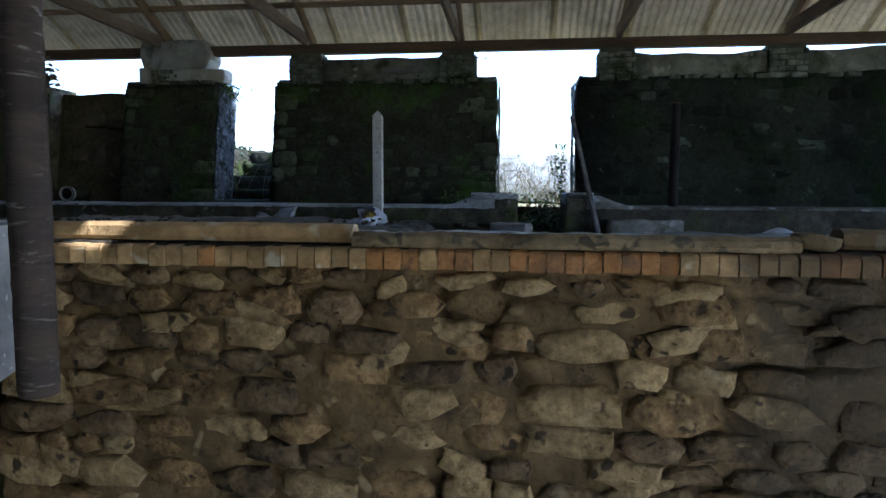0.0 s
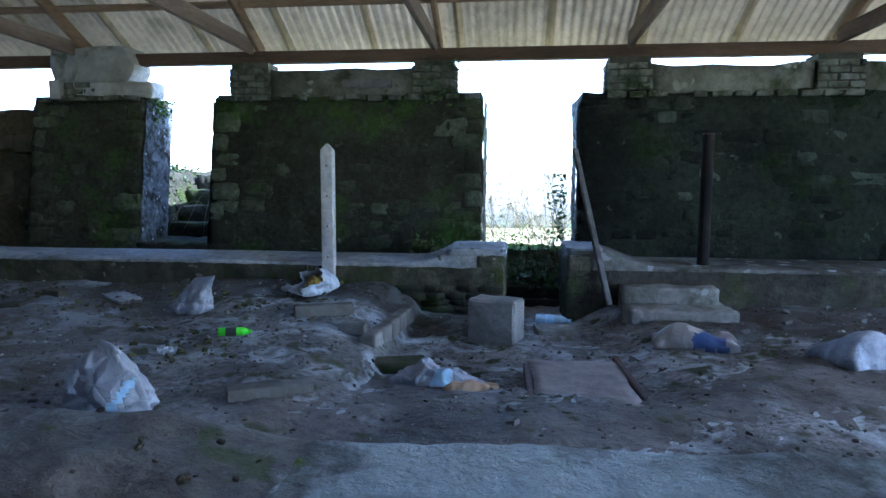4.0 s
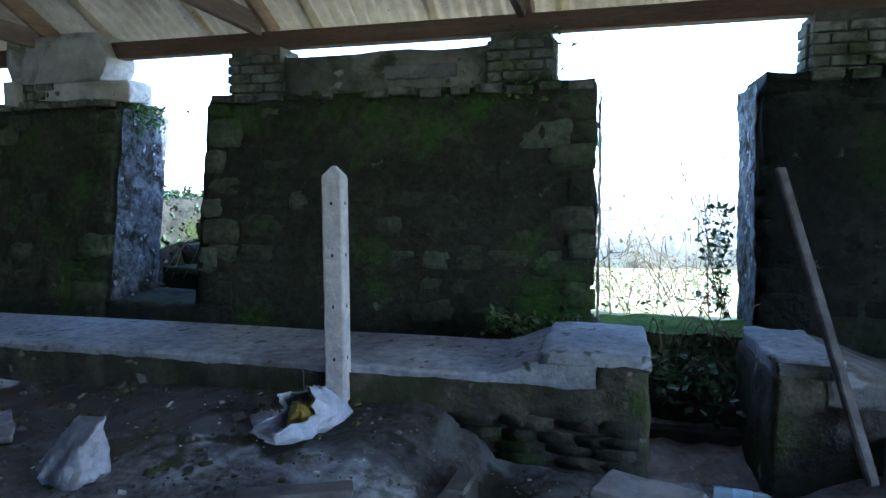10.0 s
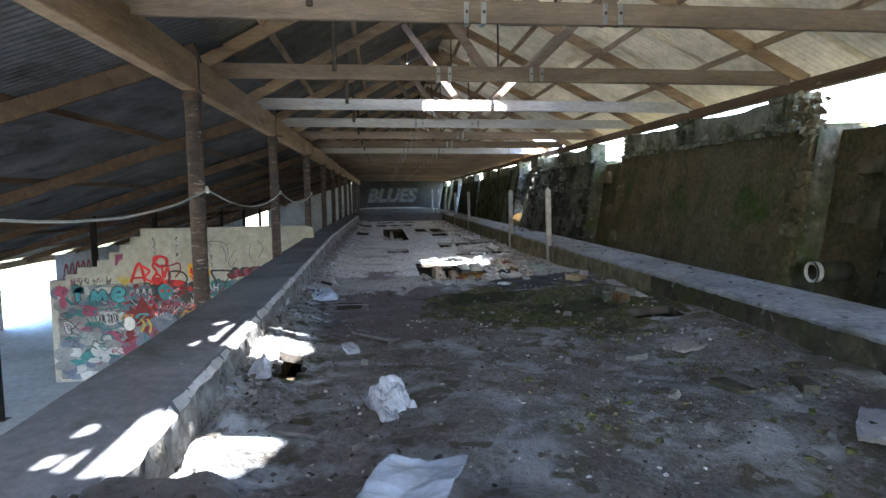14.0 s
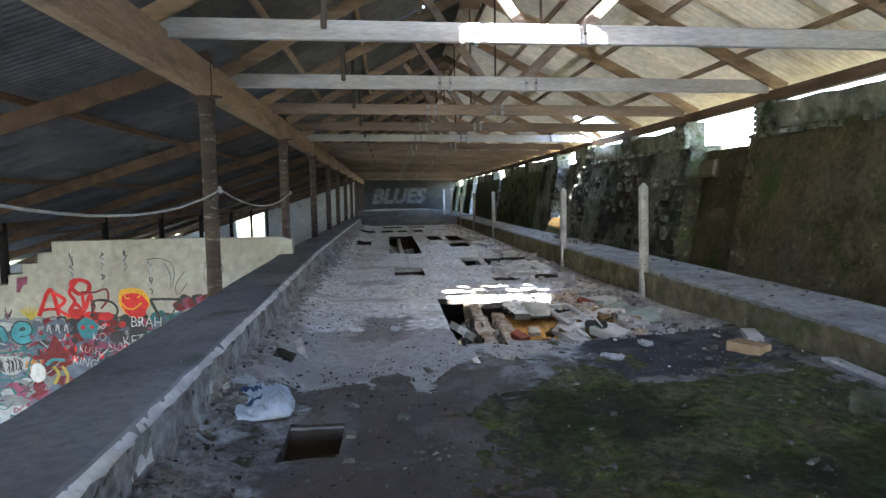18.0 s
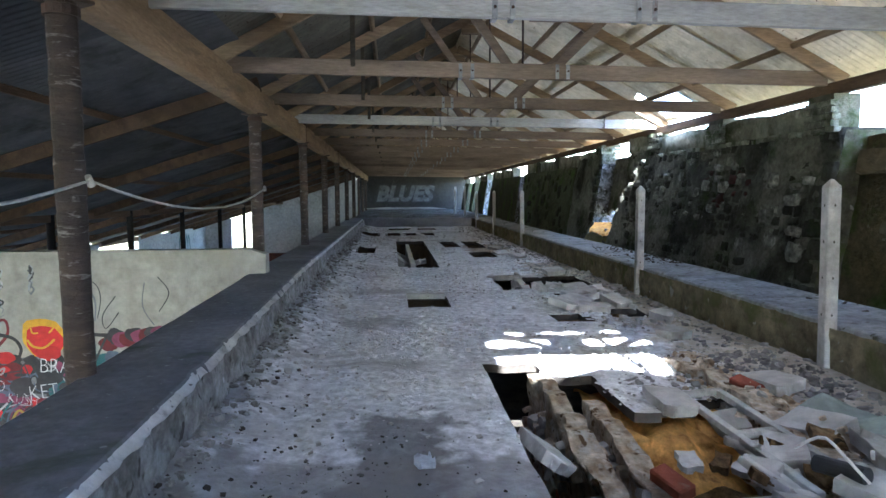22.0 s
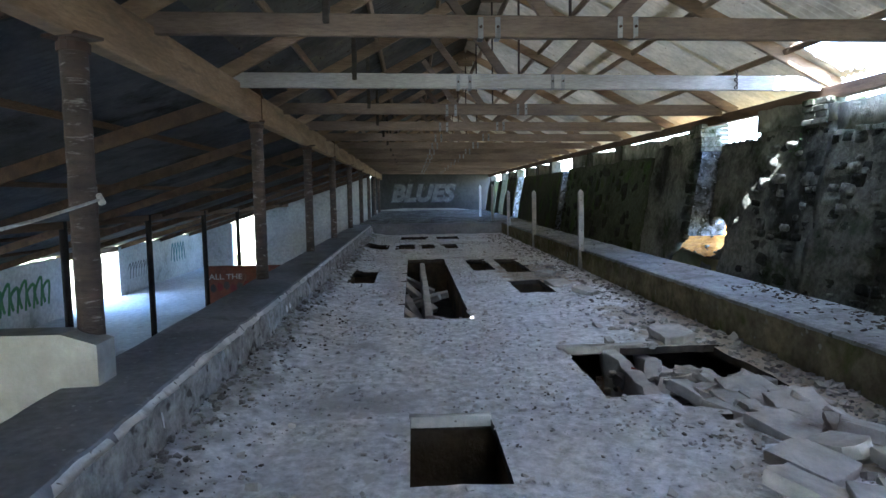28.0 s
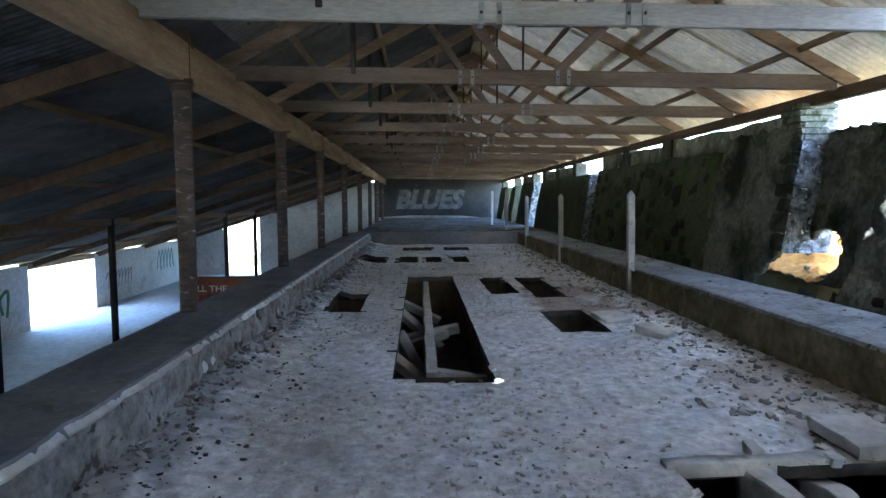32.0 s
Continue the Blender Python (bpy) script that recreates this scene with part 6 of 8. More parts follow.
for x in (-6.24, -10.84, -15.62):
    k = rod_bm((x - .02, 3.12, 1.405), (x + .02, 3.12, 1.455), .022, .017)
    part("knot", k, M["rope"], rope)

# ---- graffiti wall across the low aisle ----
bm = bmesh.new()
GX = -15.4
prof = [(3.15, FLOOR_LOW), (3.15, .60), (2.95, .665), (-.88, .665)]
for y, zz in ((-.88, .48), (-1.12, .48), (-1.12, .30), (-1.38, .30), (-1.38, .12), (-1.62, .12), (-1.62, -.06), (-1.9, -.06), (-1.9, -.22), (-2.35, -.22), (-2.35, -.38),
              (-2.62, -.38), (-2.62, -.52), (-3.0, -.52), (-3.0, FLOOR_LOW)):
    prof.append((y, zz))
f0 = [bm.verts.new((GX, y, zz)) for y, zz in prof]
f1 = [bm.verts.new((GX - .22, y, zz)) for y, zz in prof]
bm.faces.new(f0)
bm.faces.new(f1[::-1])
for i in range(len(prof)):
    j = (i + 1) % len(prof)
    bm.faces.new((f0[i], f1[i], f1[j], f0[j]))
bmesh.ops.recalc_face_normals(bm, faces=bm.faces[:])
gwall = part("wall_graffiti", bm, M["gwall"])
tagged(gwall, "pale stepped block wall covered in bright graffiti", "wall", kind="structure")


def paint_patch(wall, name, pts, material, x=GX, off=.004):
    """A flat patch of paint on the cross wall, from (y, z) outline points."""
    bm = bmesh.new()
    bm.faces.new([bm.verts.new((x + off, y, zz)) for y, zz in pts])
    bmesh.ops.triangulate(bm, faces=bm.faces[:])
    return part(name, bm, material, wall)


def stroke(wall, pts, width, material, x=GX, off=.006, plane='x'):
    """A painted line of some width along smoothed points on a wall."""
    fine = []
    n = len(pts)
    for i in range(n - 1):
        p0, p1, p2, p3 = pts[max(i - 1, 0)], pts[i], pts[i + 1], pts[min(i + 2, n - 1)]
        for k in range(5):
            u = k / 5
            fine.append(tuple(.5 * (2 * p1[c] + (p2[c] - p0[c]) * u + (2 * p0[c] - 5 * p1[c] + 4 * p2[c] - p3[c]) * u * u
                                    + (3 * p1[c] - p0[c] - 3 * p2[c] + p3[c]) * u ** 3) for c in (0, 1)))
    fine.append(pts[-1])
    bm = bmesh.new()
    prev = None
    for i, p in enumerate(fine):
        a, b = fine[max(i - 1, 0)], fine[min(i + 1, len(fine) - 1)]
        d = Vector((b[0] - a[0], b[1] - a[1]))
        d = d.normalized() if d.length > 1e-6 else Vector((1, 0))
        q = Vector((-d.y, d.x)) * width / 2 * (1 + .3 * nz(p[0], p[1], 0, 6))
        ends = [(p[0] + q.x, p[1] + q.y), (p[0] - q.x, p[1] - q.y)]
        vs = [bm.verts.new((x + off, e[0], e[1]) if plane == 'x' else (e[0], x + off, e[1])) for e in ends]
        if prev:
            bm.faces.new((prev[0], prev[1], vs[1], vs[0]))
        prev = vs
    return part("paint_stroke", bm, material, wall)


def blob_pts(cy, cz, ry, rz, seed, n=22):
    return [(cy + ry * (1 + .3 * nz(math.cos(6.283 * k / n), math.sin(6.283 * k / n), seed, 1.4)) * math.cos(6.283 * k / n),
             cz + rz * (1 + .3 * nz(math.cos(6.283 * k / n), math.sin(6.283 * k / n), seed + 5, 1.4)) * math.sin(6.283 * k / n)) for k in range(n)]


def letters(wall, text, y, zz, size, material, x=GX, off=.008, bold=.0, shear=0.0, name="lettering", sx=1.0):
    cu = bpy.data.curves.new(name, 'FONT')
    cu.body = text
    cu.size = size
    cu.offset = bold
    cu.shear = shear
    cu.resolution_u = 3
    tmp = bpy.data.objects.new(name, cu)
    me = bpy.data.meshes.new_from_object(tmp)
    bpy.data.objects.remove(tmp)
    me.materials.clear()
    me.materials.append(material)
    ob = new(name, me)
    ob.parent = wall
    # text runs towards +y on a wall that faces +x
    ob.matrix_basis = Matrix(((0, 0, 1, x + off), (sx, 0, 0, y), (0, 1, 0, zz), (0, 0, 0, 1)))
    return ob


rg = random.Random(21)


def gp(u, v):
    """A place on the painted wall from a sketch grid: u towards the kerb, v downwards, 0.33 m a step."""
    return (-2.05 + .325 * u, .842 - .3383 * v)


def gs(pts, width, colour, off):
    return stroke(gwall, [gp(u, v) for u, v in pts], width, M[colour], off=off)


def gb(u, v, ru, rv, colour, off, seed):
    y, zz = gp(u, v)
    return paint_patch(gwall, "paint_patch", blob_pts(y, zz, ru * .325, rv * .338, seed), M[colour], off=off)


# layers of old paint, zone by zone: pale and teal, then maroon, then black and teal at the kerb
paint_patch(gwall, "paint_ground", [gp(-2.5, 11.0), gp(10.9, 11.0), gp(11.4, 5.3), gp(9.6, 4.7), gp(8.2, 4.45), gp(6.4, 4.5), gp(4.4, 4.35), gp(2.9, 4.5), gp(1.5, 4.35), gp(-.5, 4.4), gp(-2.4, 4.7)], M["silver"], off=.0008)
ZONES = ((-2.4, 2.4, ("silver", "teal", "greypaint", "silver", "slate", "purple")), (2.4, 4.4, ("purple", "slate", "maroon", "slate", "brick")),
         (4.4, 7.4, ("maroon", "purple", "blackpaint", "maroon", "blackpaint", "slate")), (7.4, 11.0, ("blackpaint", "teal", "slate", "maroon", "blackpaint")))
n = 0
for u0, u1, names in ZONES:
    for k in range(int(22 * (u1 - u0))):
        u, v = rg.uniform(u0, u1), 4.75 + 6.2 * rg.random() ** 1.5
        gb(u, v, rg.uniform(.25, .75), rg.uniform(.2, .55), rg.choice(names), .0010 + .000006 * n, n + .5)
        n += 1
for k in range(150):
    u, v = rg.uniform(2.2, 10.5), rg.uniform(4.3, 7.2)
    gb(u, v, rg.uniform(.06, .24), rg.uniform(.06, .2), rg.choice(["maroon", "blackpaint", "slate", "silver", "purple", "teal", "blackpaint", "red", "blackpaint"]), .0032 + .000008 * k, k)
for k in range(26):
    gb(10.0 + .24 * k, 3.9 - .02 * k + rg.uniform(-.2, .2), .38, .28, ("maroon", "blackpaint", "purple")[k % 3], .0046 + .00002 * k, k)
for k in range(90):
    u, v = rg.uniform(-2.2, 9.8), rg.uniform(4.6, 9.0)
    pts = [(u, v)]
    for _ in range(rg.randrange(3, 6)):
        pts.append((pts[-1][0] + rg.uniform(-.6, .6), max(4.45, pts[-1][1] + rg.uniform(-.5, .5))))
    gs(pts, rg.uniform(.010, .026), rg.choice(["blackpaint", "blackpaint", "greypaint", "teal", "slate", "purple"]), .0052 + .000012 * k)
# scribble over the steps of the wall, pale bare band below it
for k in range(30):
    u = rg.uniform(-1.6, 1.3)
    gs([(u, 3.75 + rg.uniform(0, .55)), (u + rg.uniform(-.1, .1), 3.95 + rg.uniform(0, .5)), (u + rg.uniform(.0, .2), 3.85 + rg.uniform(0, .5))], .014, "blackpaint" if k % 3 else "purple", .0065 + .00001 * k)
for k in range(9):
    gs([(2.35, 4.45), (1.75 + .14 * k, 3.75 + .05 * abs(k - 4))], .022, "ochrepaint", .0068 + .00001 * k)
# red tag over the bare wall
gs([(2.75, 4.3), (3.3, 3.0), (3.55, 3.25), (3.75, 4.3)], .07, "red", .0075)
gs([(2.85, 4.0), (3.5, 3.95), (4.1, 4.2)], .05, "red", .0077)
gs([(3.5, 3.1), (4.1, 3.5), (3.75, 3.95), (4.35, 4.35)], .06, "red", .0079)
gs([(4.75, 2.55), (4.35, 3.1), (4.6, 3.6), (4.3, 4.1), (4.6, 4.4), (4.95, 4.1), (4.6, 3.65)], .06, "red", .0081)
gs([(5.0, 3.3), (5.1, 4.0), (5.4, 3.2), (5.5, 4.1)], .06, "red", .0083)
gs([(4.5, 3.0), (4.5, 2.6), (4.95, 2.5), (5.35, 2.7), (5.3, 3.1), (4.85, 3.2), (4.5, 2.95)], .075, "red", .0085)
gs([(4.95, 3.1), (5.6, 3.15), (6.2, 3.0), (6.3, 3.5), (5.9, 4.0)], .035, "maroon", .0087)
for k in range(5):
    gb(4.7 + .35 * k, 4.3 + rg.uniform(-.15, .15), .42, .22, ("red", "maroon")[k % 2], .0050 + .00003 * k, k + 40)
gs([(5.45, 4.4), (5.5, 3.7), (5.9, 3.55), (6.5, 3.7), (6.75, 4.1), (6.6, 4.5)], .04, "blackpaint", .0089)
gs([(5.4, 3.5), (5.6, 3.9), (5.3, 4.4)], .03, "blackpaint", .0091)
# yellow and red disc
gb(7.55, 3.65, .78, .80, "yellow", .0093, 3)
gb(7.58, 3.80, .66, .66, "red", .0096, 3)
gb(7.75, 4.25, .45, .30, "red", .0099, 5)
gs([(7.0, 3.75), (7.2, 4.0), (7.6, 4.05), (8.0, 3.75)], .028, "yellow", .0102)
gs([(7.15, 3.3), (7.2, 3.5), (7.4, 3.5)], .02, "yellow", .0103)
gs([(7.8, 3.5), (7.95, 3.35), (8.0, 3.15)], .02, "yellow", .0104)
# black wedge and teal band next to the kerb
gs([(8.45, 3.6), (9.3, 3.6), (9.95, 3.65)], .045, "blackpaint", .0093)
gs([(8.45, 3.6), (8.9, 4.6), (9.1, 5.2)], .05, "blackpaint", .0095)
gs([(9.9, 3.7), (9.5, 4.5), (9.15, 5.2)], .03, "blackpaint", .0097)
for k in range(8):
    gb(8.7 + .28 * k, 4.55 + rg.uniform(-.1, .15), .3, .26, ("teal", "slate")[k % 3 == 2], .0070 + .00004 * k, k + 60)
# round teal letters with black rims
for pts in ([(.0, 5.5), (.15, 4.85), (.4, 5.45), (.7, 4.85), (1.0, 5.5)], [(1.45, 5.15), (2.1, 5.1), (2.1, 4.75), (1.7, 4.72), (1.45, 5.2), (1.75, 5.5), (2.25, 5.4)], [(-1.4, 4.75), (-.6, 4.75), (-1.0, 4.75), (-1.0, 5.5)]):
    gs(pts, .15, "blackpaint", .0093)
    gs(pts, .105, "sky", .0098)
gs([(.1, 6.2), (.9, 6.1), (2.2, 6.05), (2.1, 6.7), (1.75, 7.4), (.4, 7.4), (.1, 6.2)], .03, "teal", .0093)
gb(1.1, 6.75, .85, .5, "greypaint", .0090, 9)
for k in range(14):
    u = .25 + .11 * k
    gs([(u, 6.35 + rg.uniform(0, .2)), (u + rg.uniform(-.1, .2), 6.7), (u + .05, 7.1 + rg.uniform(-.1, .1))], .02, "blackpaint", .0096 + .00003 * k)
# teal blot with red spots, slate tag, maroon wedge, yellow curves
gb(5.15, 5.0, .52, .55, "sky", .0093, 8)
gb(4.93, 4.93, .12, .10, "red", .0096, 2)
gb(5.40, 4.93, .12, .10, "red", .0096, 4)
gb(3.6, 4.95, .75, .42, "slate", .0088, 11)
for k in range(6):
    gs([(3.1 + .22 * k, 5.1), (3.2 + .22 * k, 4.75), (3.3 + .22 * k, 5.2)], .02, ("greypaint", "blackpaint")[k % 2], .0092 + .00004 * k)
paint_patch(gwall, "paint_patch", [gp(2.8, 6.5), gp(3.45, 5.2), gp(4.2, 6.5), gp(3.5, 6.65)], M["maroon"], off=.0094)
gs([(3.3, 6.9), (3.55, 7.3), (3.3, 7.8)], .06, "ochrepaint", .0096)
gs([(3.75, 6.9), (4.0, 7.4), (3.9, 7.9)], .05, "ochrepaint", .0097)
gs([(2.95, 6.8), (3.3, 6.55), (3.9, 6.6)], .05, "sky", .0098)
gs([(6.2, 6.9), (6.5, 6.4), (6.8, 6.5), (7.3, 6.2)], .035, "ochrepaint", .0099)
gb(5.0, 7.2, 1.0, .55, "slate", .0086, 14)
gb(2.5, 7.2, .4, .5, "whitepaint", .0087, 15)
# hand-lettered white words
for text, u, v, size, tilt in (("BRAH", 7.35, 4.98, .27, -3), ("KO", 5.35, 5.62, .21, -4), ("KUSH", 4.62, 6.18, .185, -12), ("KING", 4.25, 6.78, .22, -14), ("KUSH", 6.12, 6.05, .185, -10), ("KET", 6.95, 6.02, .27, 6)):
    y, zz = gp(u, v)
    o = letters(gwall, text, 0, 0, size, M["whitepaint"], off=0, sx=.78, bold=-.006)
    o.matrix_basis = Matrix.Translation((GX + .0112, y, zz)) @ Matrix.Rotation(math.radians(tilt), 4, 'X') @ Matrix(((0, 0, 1, 0), (.78, 0, 0, 0), (0, 1, 0, 0), (0, 0, 0, 1)))
# sooty drips and looping lines down the bare upper wall
for u, v0, v1 in ((4.55, .85, 2.9), (6.1, 1.1, 2.9), (7.25, 1.0, 1.9), (8.55, 1.5, 3.5)):
    for k in range(16):
        v = v0 + (v1 - v0) * rg.random() ** 1.4
        gs([(u + rg.uniform(-.12, .12), v), (u + rg.uniform(-.12, .12), v + .12), (u + rg.uniform(-.1, .1), v + .3)], rg.uniform(.008, .026), ("greypaint", "silver", "blackpaint")[k % 3], .0016 + .00003 * k)
gs([(8.35, 1.55), (9.0, 1.5), (9.6, 1.75), (9.75, 2.3), (9.6, 3.0)], .012, "blackpaint", .0022)
gs([(9.3, 1.8), (9.55, 2.4), (9.5, 3.1)], .022, "silver", .0024)
gs([(10.3, 2.2), (9.8, 2.9), (9.9, 3.4), (10.4, 2.8)], .012, "blackpaint", .0026)
gs([(11.9, 1.5), (12.3, 2.1), (11.9, 2.8)], .012, "blackpaint", .0028)
gs([(11.4, 1.7), (11.3, 2.6), (11.7, 3.3)], .014, "silver", .0030)
paint_patch(gwall, "paint_patch", [gp(1.75, 2.3), gp(2.3, 2.25), gp(2.25, 2.65), gp(1.95, 2.7), gp(1.85, 3.05), gp(1.7, 3.05)], M["purple"], off=.002)

# the big silver word on the end wall
letters(we, "BLUES", 3.62, .90, 1.42, M["spray_letters"], x=XE, off=.010, bold=.07, shear=.25, sx=1.0)
letters(we, "BLUES", 3.62, .90, 1.42, M["blackpaint"], x=XE, off=.005, bold=.13, shear=.25, sx=1.0)
paint_patch(we, "paint_band", [(2.6, -.05), (8.6, -.05), (8.6, .30), (7.5, .42), (6, .36), (4.5, .45), (2.6, .35)], M["gwall"], x=XE)

# low red wall and outer wall paintings
rw = part("wall_red", box_bm(-37.4, -37.15, -3.25, 3.0, FLOOR_LOW, -1.35, .02), M["old_red"])
letters(rw, "ALL THE", -3.10, -1.86, .30, M["whitepaint"], x=-37.15, off=.006, bold=.004, sx=1.15)
for k in range(6):
    paint_patch(rw, "paint_patch", blob_pts(-2.95 + .26 * k, -2.22 + .06 * (k % 3), .12, .16, k + 70), M["maroon" if k % 2 else "blackpaint"], x=-37.15, off=.003 + .0004 * k)
tagged(rw, "low brick-red wall with white lettering in the low aisle", "wall", kind="structure")
south = bpy.data.objects["wall_south_2"]
for k in range(7):
    stroke(south, [(-34.8 + .45 * k, -2.3), (-34.9 + .45 * k, -1.5 + .2 * (k % 2)), (-34.5 + .45 * k, -1.7), (-34.6 + .45 * k, -2.2)], .13, M["greenpaint"], x=-8.0, off=.008 + .0003 * k, plane='y')
for k in range(5):
    stroke(south, [(-29.0 + .5 * k, -1.9), (-28.8 + .5 * k, -1.2), (-28.5 + .5 * k, -1.8)], .10, M["red"], x=-8.0, off=.008 + .0003 * k, plane='y')
far_s = bpy.data.objects["wall_south_1"]
for k in range(8):
    stroke(far_s, [(-43.5 + .3 * k, -2.3), (-43.6 + .3 * k, -1.6), (-43.3 + .3 * k, -1.9)], .05, M["blackpaint"], x=-8.0, off=.008 + .0003 * k, plane='y')
for k in range(5):
    stroke(far_s, [(-48.5 + .4 * k, -2.1), (-48.3 + .4 * k, -1.1), (-48.0 + .4 * k, -2.0)], .12, M["teal"], x=-8.0, off=.008 + .0003 * k, plane='y')


# ---- loose things ----
def fz(x, y):
    e = max(0.0, earth_lift(x, y)) if x > -11.4 else 0.0
    return floor_z(x, y) + e + (max(0.0, moss_lift(x, y)) if -9.9 < x < -4.6 and y > 4.6 else 0.0)


def crease(x, y, z, seed, s):
    """Sharp folds: ridges of a noise."""
    return .5 - abs(nz(x + seed, y, z, s)) * 1.6


def sack_bm(sx, sy, sz, seed, neck=0.0, folds=1.0):
    """A limp sack lying on its side: two creased leaves meeting in a seam, with drawn-out corners."""
    nu, nv = 44, 28
    bm = bmesh.new()
    rows = []
    for side in (1, -1):
        g = []
        for i in range(nu + 1):
            u = 2 * i / nu - 1
            line = []
            for j in range(nv + 1):
                v = 2 * j / nv - 1
                edge = i in (0, nu) or j in (0, nv)
                if side < 0 and edge:
                    line.append(rows[0][i][j])
                    continue
                full = max(0.0, 1 - abs(u) ** 3.2) ** .55 * max(0.0, 1 - abs(v) ** 2.6) ** .55
                lump = .62 + .55 * nz(u + seed, v, 0, 1.1) - .32 * u * (neck > 0)
                fold = folds * (.42 * crease(u, v * .6, 2, seed, 2.2) + .26 * crease(u * .7, v, 5, seed, 4.6) + .12 * crease(u, v, 8, seed, 9.5) - .12)
                waist = 1 - .14 * abs(u) ** 3 + .10 * nz(u * 2, seed, 3, 1.5)
                x = (u + .05 * nz(v * 2, seed, 1, 1.4)) * sx * (1 + neck * max(0.0, u) * (1 - .7 * abs(v)))
                y = (v * waist * (1 - .55 * (neck > 0) * max(0.0, u) ** 2) + .06 * nz(u * 2, seed, 7, 1.8)) * sy
                if side > 0:
                    z = sz * full * max(.18, lump + fold) + .015 + .02 * (1 + nz(u * 3, v * 3, seed, 1.3)) * (1 - full)
                else:
                    z = .004
                line.append(bm.verts.new((x, y, z)))
            g.append(line)
        rows.append(g)
        for i in range(nu):
            for j in range(nv):
                q = (g[i][j], g[i + 1][j], g[i + 1][j + 1], g[i][j + 1])
                bm.faces.new(q if side > 0 else q[::-1]).smooth = True
    return bm


def bag_bm(sx, sy, sz, seed, lean=(0.0, 0.0), ear=.3):
    """A half-empty bag that stands slumped: broad foot, long folds, a flat mouth at the peak."""
    seg, rings = 56, 30
    bm = bmesh.new()
    g = []
    for j in range(rings + 1):
        h = j / rings
        rx = sx * ((1 - ear) * math.sqrt(max(0.0, 1 - h ** 1.3)) + ear * (1 - .3 * h)) * min(1.0, .80 + 1.6 * h)
        ry = sy * (max(0.0, 1 - h ** 1.15) ** .75 * .96 + .04) * min(1.0, .80 + 1.6 * h)
        line = []
        for i in range(seg):
            a = 6.28318 * i / seg
            c, q = math.cos(a), math.sin(a)
            f = 1 + .40 * nz(c + seed, q, h * .8, 1.2) + .22 * crease(c * 1.2, q * 1.2, h * 1.1, seed, 1.5) + .10 * crease(c, q, h * 2.2, seed + 3, 3.4) + .05 * crease(c, q, h * 4.4, seed + 6, 6.5) - .12
            x = c * rx * f + lean[0] * h * h * sz
            y = q * ry * f + lean[1] * h * h * sz
            z = sz * h * (1 + .10 * c * h) + .03 * nz(c, q, seed + h, 2.2) * h
            line.append(bm.verts.new((x, y, max(.002, z))))
        g.append(line)
    for j in range(rings):
        for i in range(seg):
            k = (i + 1) % seg
            bm.faces.new((g[j][i], g[j][k], g[j + 1][k], g[j + 1][i])).smooth = True
    bm.faces.new(g[0][::-1])
    bm.faces.new(g[-1]).smooth = True
    return bm


def band_from(me, test, off, material, parent, name):
    """A printed patch lying on a sack: the faces that pass the test, lifted a little."""
    bm = bmesh.new()
    bm.from_mesh(me)
    bm.normal_update()
    gone = [f for f in bm.faces if not test(f.calc_center_median())]
    bmesh.ops.delete(bm, geom=gone, context='FACES')
    for v in bm.verts:
        v.co += v.normal * off
    return part(name, bm, material, parent)


def sack(name, label, x, y, size, rz, seed, material, neck=0.0, print_test=None, print_mat="blue", tilt=0.0, dz=0.0, stand=None, folds=1.0):
    t = base(name, x, y, fz(x, y) - .012 + dz, label, "sack" if "scrap" not in name else "litter", rz=rz)
    body = part("sack_body", bag_bm(*size, seed, *stand) if stand else sack_bm(*size, seed, neck, folds), M[material], t)
    if tilt:
        body.matrix_basis = pose(0, 0, 0, 0, tilt, 0)
    if print_test:
        band_from(body.data, print_test, .003, M[print_mat], body, "printed_patch")
    return t


sack("plastic_sack", "slumped white plastic sack on the dirt floor", -1.90, 7.08, (.19, .13, .27), -15, 1.3, "whiteplastic", stand=((.42, .15), .9))
def torn_bag_bm(grow, u0, seed):
    """A bag lying on its side: a drawn-out closed tip that widens to a ragged open mouth, raised at the front."""
    seg, rings = 48, 26
    bm = bmesh.new()
    g = []
    for j in range(rings + 1):
        u = u0 + (1 - u0) * j / rings
        r = (.018 + .125 * min(1.0, u / .55) ** .8 - .012 * max(0.0, u - .7) / .3) * grow
        line = []
        for i in range(seg):
            a9 = 6.28318 * i / seg
            c, q = math.cos(a9), math.sin(a9)
            f = .92 + .30 * nz(c + seed, q, u * 1.5, 1.4) + .26 * crease(c, q, u * 1.2, seed, 2.2) + .13 * crease(c, q, u * 2, seed + 3, 5.0)
            rag = max(0.0, (u - .75) / .25) * (.10 * nz(c, q, seed + 6, 1.7) + .05 * nz(c, q, seed + 9, 5.0) + .04 * max(0.0, -q))
            z = .03 + .115 * u ** 1.3 + q * r * f * .95 + .4 * rag
            line.append(bm.verts.new((.25 - .46 * u - rag + .13 * q * u, c * r * f * 1.1, max(.004, z))))
        g.append(line)
    for j in range(rings):
        for i in range(seg):
            k = (i + 1) % seg
            bm.faces.new((g[j][i], g[j][k], g[j + 1][k], g[j + 1][i])).smooth = True
    return bm


s2 = base("torn_sack", -1.02, 7.70, fz(-1.02, 7.70) - .01, "torn white sack with yellow packaging at a concrete post", "sack", rz=62)
o = part("sack_body", torn_bag_bm(1.0, 0.0, 2.0), M["sack_white"], s2)
so = o.modifiers.new("thickness", 'SOLIDIFY')
so.thickness = .003
s2.scale = (.82, .82, .82)
